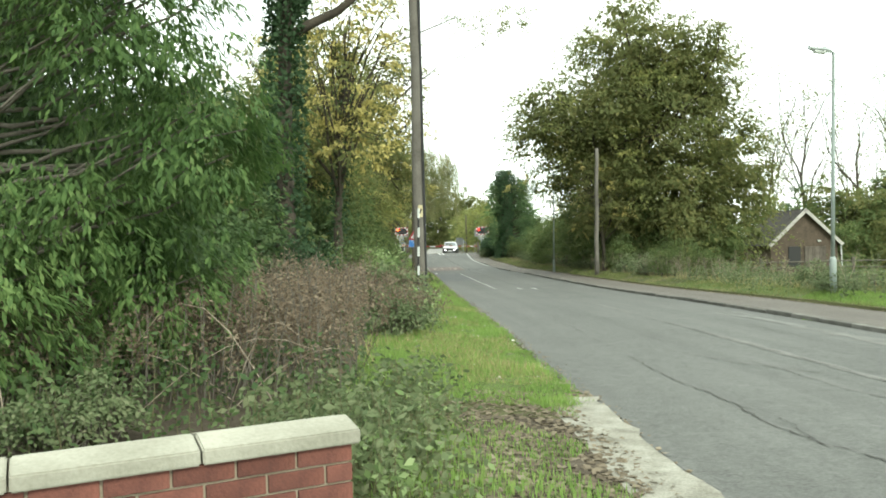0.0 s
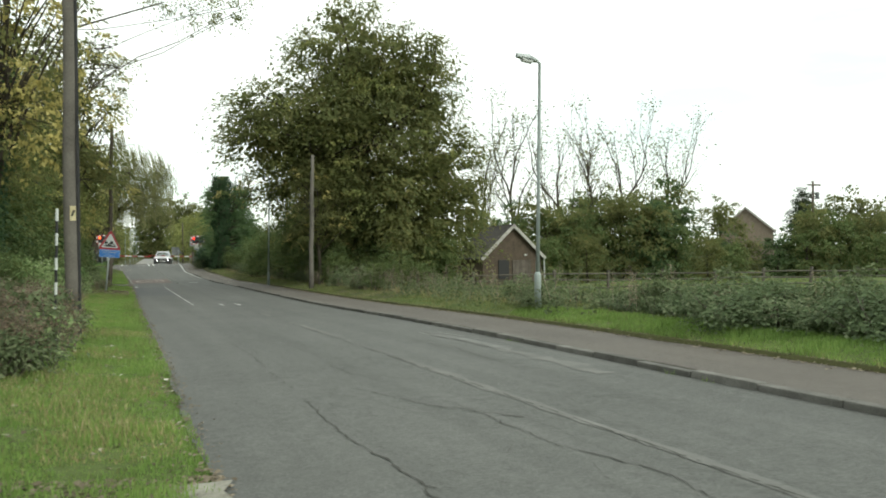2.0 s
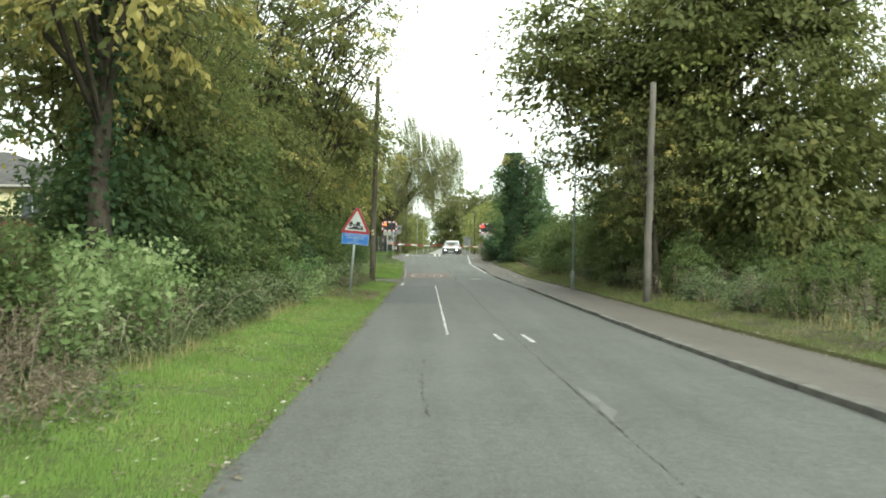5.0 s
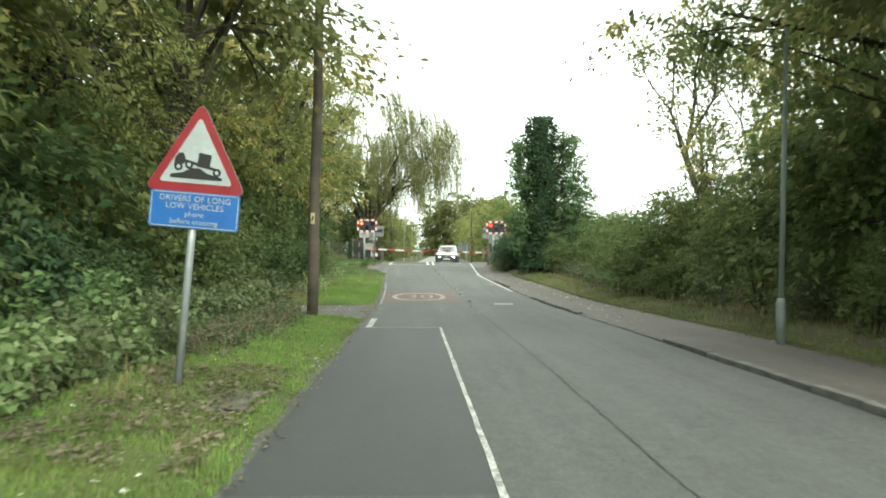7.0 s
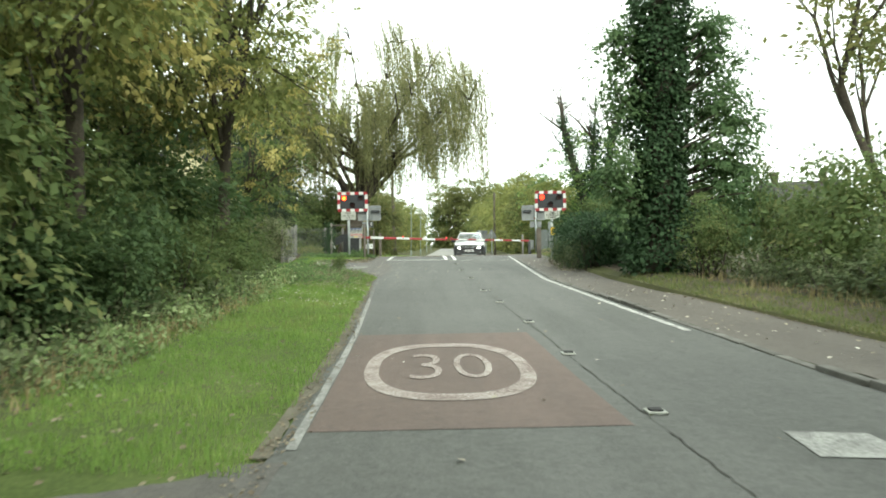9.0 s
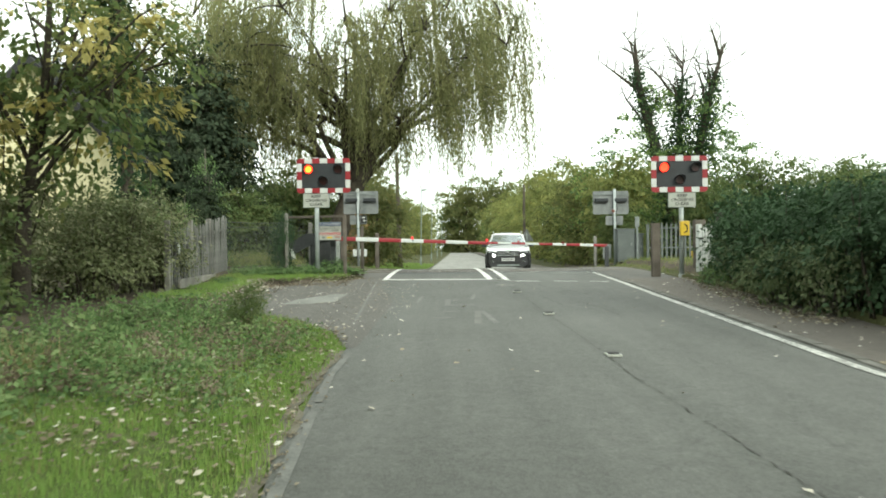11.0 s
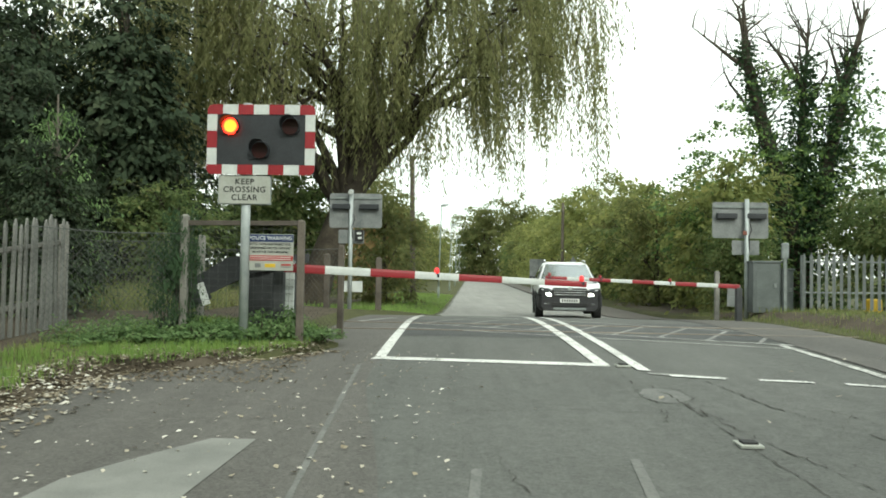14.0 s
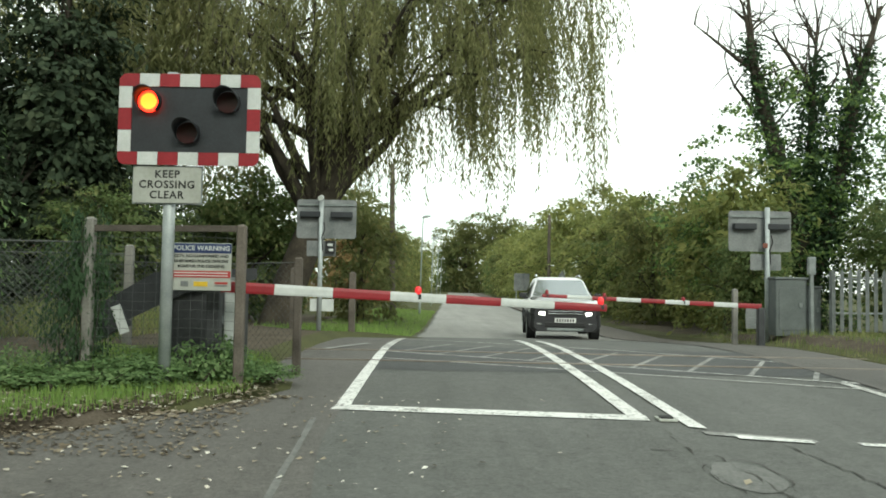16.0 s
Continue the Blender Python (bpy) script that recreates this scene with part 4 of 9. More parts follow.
# the telephone box on the right signal's post
phone = thing("telephone_box", "yellow telephone box strapped to the signal post", "telephone", 7.98, 82.66, road_z(82.7) + 1.02)
part("body", box(0.2, 0.14, 0.34, (0, -0.02, 0.13), 0.02), M_YELLOW, phone)
part("handset_mark", tube([(-0.03, -0.096, 0.03), (0.03, -0.096, 0.06), (0.045, -0.096, 0.13), (0.03, -0.096, 0.2), (-0.03, -0.096, 0.23)], 0.014, 6), M_INK, phone, "black handset symbol")


def signal_back(x, y, top, post_dx, extra, turn=180):
    """A signal that faces the other way: grey back, dark lamp housings, plates below."""
    g = road_z(y)
    h = top - g
    ob = thing("crossing_signal", "back of a level crossing signal, grey board with dark lamp housings", "signal", x, y, g, group="crossing signals facing away")
    part("post", tube([(post_dx, -0.08, -0.2), (post_dx, -0.08, h + 0.06)], 0.05, 12), M_GALV, ob, smooth=True)
    part("board", outline(rounded(1.27, 0.83, 0.06), 0.02, at=(0, 0, h - 0.42)), M_SIGN_BACK, ob)
    part("lamp_housing", box(0.46, 0.14, 0.13, (-0.33, -0.06, h - 0.33), 0.02), M_BLACK, ob)
    part("lamp_housing", box(0.46, 0.14, 0.13, (0.33, -0.06, h - 0.33), 0.02), M_BLACK, ob)
    part("stiffener", box(1.2, 0.03, 0.04, (0, -0.02, h - 0.12)), M_GALV_DULL, ob)
    part("instruction_plate", outline(rounded(0.62, 0.33, 0.02, 3, post_dx, h - 1.05), 0.012, at=(0, 0.0, 0)), M_SIGN_BACK, ob, "grey back of a plate")
    part("cable", tube([(post_dx + 0.06, -0.12, h - 0.5), (post_dx + 0.09, -0.14, h - 0.65), (post_dx + 0.03, -0.13, h - 0.8), (post_dx + 0.05, -0.12, h - 1.1)], 0.012, 6), M_RUBBER, ob)
    if extra:
        part("camera_head", tube([(post_dx, -0.12, h + 0.03), (post_dx, -0.26, h - 0.0)], 0.055, 10), M_WHITE, ob, "small white camera on top of the post")
        part("dark_plate", box(0.2, 0.02, 0.28, (post_dx + 0.2, -0.06, h - 1.02), 0.004), M_INK, ob, "black plate with pale marks")
        part("pale_mark", box(0.11, 0.006, 0.05, (post_dx + 0.2, -0.074, h - 0.97)), M_WHITE, ob)
        part("pale_mark", box(0.09, 0.006, 0.05, (post_dx + 0.22, -0.074, h - 1.08)), M_WHITE, ob)
        part("white_notice", box(0.5, 0.02, 0.26, (post_dx + 0.05, -0.05, h - 2.25), 0.004), M_WHITE, ob, "white notice low on the post")
    else:
        part("notice", box(0.3, 0.02, 0.5, (post_dx - 0.28, -0.06, h - 2.15), 0.004), M_SIGN_BACK, ob, "grey notice with faint rows of writing")
        for k in range(6):
            part("faint_row", box(0.22, 0.004, 0.02, (post_dx - 0.28, -0.073, h - 1.97 - 0.07 * k)), M_GALV_DULL, ob)
        part("rust_stain", box(0.1, 0.02, 0.1, (post_dx - 0.06, -0.13, h - 0.72), 0.01), M_BRICK, ob, "rusty clamp")
    return ob


signal_back(-0.78, 93.15, 2.86, -0.1, True)
signal_back(8.18, 92.55, 2.71, 0.12, False)


def barrier(x0, y0, z0, x1, y1, z1, bands, thick, lamps, label, lens=None):
    """A lowered barrier arm of alternating bands from its machine to its tip."""
    ob = thing("crossing_barrier", label, "barrier", x0, y0, z0)
    d = Vector((x1 - x0, y1 - y0, z1 - z0))
    yaw, dip = math.degrees(math.atan2(d.y, d.x)), -math.degrees(math.atan2(d.z, math.hypot(d.x, d.y)))
    n = d.length / bands
    for k in range(bands):
        t0, t1 = thick * (1 - 0.3 * k / bands), thick * (1 - 0.3 * (k + 1) / bands)
        bm = bmesh.new()
        prof = lambda t: [(-0.025, -t / 2 + 0.01), (0.025, -t / 2 + 0.01), (0.03, -t / 2 + 0.03), (0.03, t / 2 - 0.03), (0.025, t / 2), (-0.025, t / 2), (-0.03, t / 2 - 0.03), (-0.03, -t / 2 + 0.03)]
        a = [bm.verts.new((k * n + 0.001, u, v)) for u, v in prof(t0)]
        b = [bm.verts.new(((k + 1) * n - 0.001, u, v)) for u, v in prof(t1)]
        bm.faces.new(a[::-1]), bm.faces.new(b)
        for i in range(8):
            bm.faces.new((a[i], a[(i + 1) % 8], b[(i + 1) % 8], b[i]))
        seg = part("red_band" if k % 2 == 0 else "white_band", bm, M_RED if k % 2 == 0 else M_WHITE, ob)
        seg.matrix_basis = pose(0, 0, 0, 0, dip, yaw)
    part("pedestal", box(0.13, 0.13, z0 - ground_z(x0, y0) + 0.1, (0, 0.02, -(z0 - ground_z(x0, y0) + 0.1) / 2 - 0.02), 0.015), M_DARK_METAL, ob, "dark pedestal under the arm's pivot")
    for s in lamps:
        p = d * s + Vector((0, 0, thick * 0.35 + 0.04))
        lamp = part("arm_lamp", tube([(0, 0, -0.045), (0, 0, -0.01), (0, 0, 0.02), (0, 0, 0.035)], [0.033, 0.036, 0.03, 0.014], 10), lens or M_LIT_ARM, ob, "small red lamp on the arm", loc=p)
        part("lamp_base", box(0.07, 0.06, 0.05, (0, 0, -0.07), 0.006), M_CLAD, lamp)
    return ob



barrier(-0.38, 83.9, 1.02, 3.54, 84.6, 0.86, 7, 0.120, (0.50, 0.985), "lowered red and white level crossing barrier arm with red lamps")
barrier(7.85, 91.62, 0.77, 3.62, 91.3, 0.91, 9, 0.105, (0.36, 0.72, 0.98), "lowered far red and white barrier arm across the opposite lane", M_RED)


def machine(x, y, w, d, h, material, label, rz=0):
    ob = thing("barrier_machine", label, "barrier machine", x, y, ground_z(x, y) - 0.02, rz, group="barrier machines")
    part("housing", box(w, d, h, (0, 0, h / 2), 0.025), material, ob)
    part("lid", box(w + 0.05, d + 0.05, 0.05, (0, 0, h + 0.02), 0.015), material, ob)
    part("door", box(w * 0.8, 0.015, h * 0.75, (0, -d / 2 - 0.006, h * 0.48), 0.004), material, ob)
    part("lock", box(0.06, 0.03, 0.09, (w * 0.28, -d / 2 - 0.02, h * 0.55), 0.006), M_GALV_DULL, ob)
    return ob


near_machine = machine(-0.75, 85.0, 0.75, 0.6, 0.95, M_DARK_METAL, "dark barrier machine housing with a sloping counterweight arm", 6)
bm = outline([(-1.15, 0.62), (-0.5, 1.02), (0.55, 1.08), (0.55, 0.96), (-0.2, 0.80), (-0.95, 0.42)], 0.05, at=(0, -0.40, 0))
part("counterweight_arm", bm, M_DARK_METAL, near_machine)
part("counterweight", box(0.4, 0.16, 0.3, (-0.98, -0.38, 0.50), 0.02, turn=(0, -28, 0)), M_DARK_METAL, near_machine)
part("pale_label", box(0.10, 0.01, 0.30, (-0.82, -0.47, 0.52), turn=(0, -20, 0)), M_WHITE, near_machine, "pale label on the arm")
machine(8.62, 92.35, 0.62, 0.55, 1.12, M_CABINET, "grey painted barrier machine cabinet")
machine(9.05, 92.3, 0.35, 0.35, 0.95, M_CABINET, "small grey equipment cabinet", 0)
# white marker post beside the near machine
m_post = thing("marker_post", "white painted marker post beside the barrier machine", "post", -0.33, 84.3, ground_z(-0.33, 84.3))
part("post", box(0.11, 0.05, 0.98, (0, 0, 0.49), 0.006), M_WHITE, m_post)
part("lid", box(0.13, 0.07, 0.03, (0, 0, 0.99), 0.006), M_GALV_DULL, m_post)


def timber_post(x, y, h, w, material, label, lean=(0, 0), pointed=True, cat="post"):
    ob = thing("post", label, cat, x, y, ground_z(x, y) - 0.1)
    bm = bmesh.new()
    a = w / 2
    rows = [(a, 0), (a, h + 0.1 - (0.5 * a if pointed else 0)), (a * 0.45 if pointed else a * 0.9, h + 0.1)]
    rings = [[bm.verts.new((sx * r + lean[0] * z / (h + 0.1), sy * r + lean[1] * z / (h + 0.1), z)) for sx, sy in ((-1, -1), (1, -1), (1, 1), (-1, 1))] for r, z in rows]
    for p, q in zip(rings, rings[1:]):
        for k in range(4):
            bm.faces.new((p[k], p[(k + 1) % 4], q[(k + 1) % 4], q[k]))
    bm.faces.new(rings[-1]), bm.faces.new(rings[0][::-1])
    bmesh.ops.bevel(bm, geom=[e for e in bm.edges if abs(e.verts[0].co.z - e.verts[1].co.z) > 0.3], offset=0.012, segments=1, affect='EDGES')
    part("shaft", bm, material, ob)
    return ob


timber_post(-0.03, 83.53, 1.47, 0.085, M_WOOD_BROWN, "brown weathered timber post at the barrier")
timber_post(0.22, 85.0, 1.36, 0.085, M_WOOD_BROWN, "brown weathered timber post behind the barrier")
timber_post(-1.48, 83.62, 1.50, 0.09, M_WOOD_GREY, "grey timber fence post wrapped in ivy")
timber_post(-1.25, 85.6, 1.30, 0.10, M_CONCRETE, "pale concrete fence post")
timber_post(-2.15, 86.2, 1.25, 0.10, M_CONCRETE, "pale concrete fence post")
timber_post(-0.25, 93.6, 1.3, 0.14, M_WOOD_BROWN, "weathered timber post beyond the railway")
timber_post(-1.55, 93.7, 1.35, 0.14, M_WOOD_BROWN, "weathered timber post beyond the railway")
timber_post(7.42, 83.1, 1.36, 0.19, M_WOOD_BROWN, "thick weathered timber gate post", pointed=False)
timber_post(8.62, 83.65, 1.12, 0.25, M_WOOD_BROWN, "thick weathered timber gate post", pointed=False)
timber_post(7.55, 92.2, 1.2, 0.10, M_CONCRETE, "concrete post beside the far signal")
slim = timber_post(8.98, 92.0, 1.25, 0.07, M_GALV_DULL, "slim grey steel post with a rounded head", pointed=False)
part("rounded_head", box(0.16, 0.08, 0.36, (0, 0, 0), 0.03), M_GALV_DULL, slim, loc=(0, 0, 1.45))

# top rail and wires between the posts by the signal
rail_ob = thing("wire_fence", "rusty wire fence panel with a timber top rail between posts", "fence", -1.48, 83.62, ground_z(-1.48, 83.62))
part("top_rail", box(1.42, 0.05, 0.06, (0.72, -0.03, 1.40), 0.006, turn=(0, -0.4, -3)), M_WOOD_BROWN, rail_ob)
for k in range(13):
    z = 0.30 + 0.085 * k
    part("wire", tube([(0.02, -0.02, z), (0.5, 0.0, z - 0.012), (1.0, -0.04, z + 0.01), (1.43, -0.08, z - 0.01)], 0.0026, 4), M_WIRE, rail_ob)
for k in range(12):
    part("wire", tube([(0.1 + 0.11 * k, -0.02 - 0.004 * k, 0.25), (0.1 + 0.11 * k, -0.02 - 0.004 * k, 1.38)], 0.0018, 4), M_WIRE, rail_ob)


# ---- police notice ----
notice = thing("notice_board", "white police warning notice with a navy heading and red band", "sign", -0.405, 83.55, 0)
part("panel", box(0.56, 0.012, 0.44, (0, 0, 1.205), 0.004), M_DULL_WHITE, notice)
head = part("heading_band", box(0.555, 0.004, 0.088, (0, -0.008, 1.375)), M_NAVY, notice)
lettering("POLICE WARNING", 0.062, M_WHITE, head, (0, -0.013, 1.375), spread=1.05, squash=0.98, rise=0.0012)
for k, row in enumerate(("CCTV, NON-UNIFORMED AND", "UNIFORMED POLICE OFFICERS", "MONITOR THIS CROSSING")):
    lettering(row, 0.037, M_INK, notice, (0, -0.009, 1.302 - 0.047 * k), spread=1.0, squash=0.98, rise=0.001)
band = part("red_band", box(0.55, 0.004, 0.062, (0, -0.008, 1.135)), M_STRIPE, notice)
for k in range(2):
    part("writing_bar", box(0.5, 0.003, 0.008, (0, -0.012, 1.148 - 0.026 * k)), M_WHITE, band)
part("yellow_mark", box(0.13, 0.004, 0.045, (0.0, -0.008, 1.045), 0.001), M_YELLOW, notice)
part("grey_mark", box(0.07, 0.004, 0.05, (-0.15, -0.008, 1.045)), M_SIGN_BACK, notice)
part("red_mark", box(0.12, 0.004, 0.02, (0.19, -0.008, 1.055)), M_STRIPE, notice)
part("grey_mark", box(0.12, 0.004, 0.012, (0.19, -0.008, 1.03)), M_SIGN_BACK, notice)


# ---- fences ----
def picket(h, w=0.075, t=0.022):
    return outline([(-w / 2, 0), (w / 2, 0), (w / 2, h - 0.06), (0, h), (-w / 2, h - 0.06)], t)


def picket_fence():
    ob = thing("picket_fence", "grey weathered pointed picket fence along the lay-by, partly overgrown", "fence", -2.42, 77.0, 0)
    shapes = []
    for k in range(4):
        me = bpy.data.meshes.new("picket")
        bm = picket(1.0 + 0.02 * k, 0.046 + 0.006 * k)
        bm.to_mesh(me), bm.free()
        me.materials.append(M_PICKET)
        shapes.append(me)
    rnd = random.Random(4)
    y = 78.35
    while y < 83.75:
        x = np.interp(y, [78.35, 83.75], [-2.42, -2.98])
        p = part("picket", rnd.choice(shapes), None, ob)
        g = ground_z(x, y)
        p.matrix_basis = pose(x + 2.42, y - 77.0, g + 0.02, rnd.uniform(-2, 2), rnd.uniform(-3, 3), 90 + rnd.uniform(-5, 5)) @ Matrix.Diagonal((1, 1, np.interp(y, [78.35, 83.75], [0.98, 1.3]) + rnd.uniform(-0.03, 0.03), 1))
        y += 0.142 + rnd.uniform(-0.02, 0.025)
    for z0, z1 in ((0.3, 0.36), (0.75, 1.05)):
        part("rail", tube([(-0.05, 1.35, ground_z(-2.4, 78.4) + z0), (-0.62, 6.75, ground_z(-2.98, 83.75) + z1)], 0.035, 6), M_WOOD_GREY, ob)
    part("gravel_board", box(0.04, 3.2, 0.17, (-0.06, 3.0, ground_z(-2.5, 80.0) + 0.06), 0.006, turn=(0, 0, 5.9)), M_WOOD_GREY, ob, "pale gravel board along the foot")
    for y in (78.3, 80.1, 81.9, 83.75):
        x = np.interp(y, [78.35, 83.75], [-2.42, -2.98])
        part("fence_post", box(0.09, 0.09, 1.3, (x + 2.42 - 0.07, y - 77, ground_z(x, y) + 0.62), 0.008), M_WOOD_GREY, ob)
    return ob


picket_fence()
solid("tag", box(0.09, 0.02, 0.17, (0, 0, 0.085), 0.02), M_WHITE, "small pale oval tag nailed to a picket", "tag", -2.37, 78.55, ground_z(-2.4, 78.5) + 0.66, 90)


def chain_link(x0, y0, x1, y1, z0, z1, pitch=0.058):
    ob = thing("chain_link_fence", "sagging chain-link fence with a top wire", "fence", x0, y0, z0)
    length, h = math.hypot(x1 - x0, y1 - y0), z1 - z0
    u = Vector(((x1 - x0) / length, (y1 - y0) / length, 0))
    nrm = Vector((-u.y, u.x, 0))
    verts, faces = [], []
    r = 0.0017

    def bar(a, b, off):
        d = (b - a).normalized()
        s = d.cross(nrm) * r
        i = len(verts)
        o = nrm * off
        verts.extend([a - s + o, a + s + o, b + s + o, b - s + o, a + nrm * r * 2 + o, b + nrm * r * 2 + o])
        faces.extend([(i, i + 1, i + 2, i + 3), (i, i + 4, i + 5, i + 3), (i + 1, i + 4, i + 5, i + 2)])
    s = -h
    while s < length:
        for sign, off in ((1, 0.0), (-1, 0.004)):
            a0, a1 = max(s, 0), min(s + h, length)
            if a1 - a0 > 0.02:
                za, zb = (a0 - s, a1 - s) if sign > 0 else (h - (a0 - s), h - (a1 - s))
                bar(u * a0 + Vector((0, 0, za)), u * a1 + Vector((0, 0, zb)), off)
        s += pitch * 1.41
    part("wire_mesh", mesh_from("wire_mesh", [tuple(v) for v in verts], faces, M_WIRE), None, ob)
    part("top_wire", tube([(0, 0, h), tuple(u * length * 0.5 + Vector((0, 0, h - 0.03))), tuple(u * length + Vector((0, 0, h)))], 0.006, 5), M_WIRE, ob)
    return ob


chain_link(-2.66, 82.2, -1.5, 83.6, 0.1, 1.42)
chain_link(-5.2, 84.5, -2.1, 86.2, 0.1, 1.4)
chain_link(-2.1, 86.2, 0.15, 85.1, 0.2, 1.3)


def palisade(x0, y0, x1, y1, h, label):
    ob = thing("palisade_fence", label, "fence", x0, y0, 0)
    n = int(math.hypot(x1 - x0, y1 - y0) / 0.155)
    bm = outline([(-0.034, 0), (0.034, 0), (0.034, h - 0.09), (0.0, h), (-0.034, h - 0.09)], 0.012)
    for v in bm.verts:
        v.co.y += 0.012 * (abs(v.co.x) / 0.034)
    me = bpy.data.meshes.new("pale")
    bm.to_mesh(me), bm.free()
    me.materials.append(M_PALE)
    ang = math.degrees(math.atan2(y1 - y0, x1 - x0))
    for k in range(n + 1):
        x, y = (x1 - x0) * k / n, (y1 - y0) * k / n
        p = part("pale", me, None, ob)
        p.matrix_basis = pose(x, y, ground_z(x0 + x, y0 + y) + 0.08, 0, 0, ang)
    for z in (0.35, h - 0.2):
        part("rail", tube([(0, 0.03, ground_z(x0, y0) + z + 0.08), (x1 - x0, y1 - y0 + 0.03, ground_z(x1, y1) + z + 0.08)], 0.022, 4), M_GALV_DULL, ob)
    for s in (0.0, 0.5, 1.0):
        part("fence_post", box(0.06, 0.1, h + 0.05, ((x1 - x0) * s, (y1 - y0) * s + 0.09, ground_z(x0 + (x1 - x0) * s, y0) + h / 2), 0.004), M_GALV_DULL, ob)
    return ob


palisade(9.3, 91.75, 14.0, 91.4, 1.22, "grey galvanised steel palisade fence beside the railway")

solid("grit_box", box(0.3, 0.26, 0.34, (0, 0, 0.17), 0.03), M_YELLOW, "small yellow box on the ground behind the palisade", "box", 11.05, 92.3, ground_z(11.05, 92.3))

gate = thing("wicket_gate", "white painted picket wicket gate beside an ivy-clad post", "gate", 8.18, 82.35, ground_z(8.2, 82.3), 27)
part("hanging_stile", box(0.11, 0.09, 1.1, (0.055, 0, 0.55), 0.012), M_WHITE, gate)
for k in range(7):
    part("picket", outline([(-0.028, 0.1), (0.028, 0.1), (0.028, 0.98 + 0.03 * (k % 2)), (0, 1.05 + 0.03 * (k % 2)), (-0.028, 0.98 + 0.03 * (k % 2))], 0.02, at=(0.165 + 0.085 * k, -0.035, 0)), M_WHITE, gate)
for z in (0.3, 0.85):
    part("rail", box(0.62, 0.035, 0.075, (0.41, 0.01, z), 0.006), M_WHITE, gate)
part("latch", box(0.14, 0.03, 0.03, (0.06, -0.06, 0.78), 0.004), M_INK, gate, "black latch")
timber_post(8.42, 81.55, 1.3, 0.15, M_WOOD_DARK, "dark timber post smothered in ivy beside the white gate", pointed=False)
board = thing("notice_board", "small white notice with green and red bands on a post", "notice", 8.95, 82.0, ground_z(8.95, 82.0), 0)
part("post", box(0.07, 0.05, 1.25, (0, 0.04, 0.62), 0.006), M_GALV_DULL, board)
panel = part("panel", box(0.34, 0.02, 0.52, (0, 0, 1.0), 0.006), M_WHITE, board)
part("green_band", box(0.34, 0.006, 0.09, (0, -0.014, 1.2)), M_SIGN_GREEN, panel, "yellow-green band")
part("red_band", box(0.28, 0.006, 0.05, (0, -0.014, 1.04)), M_RED, panel, "red band")
for z in (1.12, 0.94, 0.86):
    part("text_bar", box(0.26, 0.006, 0.03, (0, -0.014, z)), M_GALV_DULL, panel, "grey line of small print")


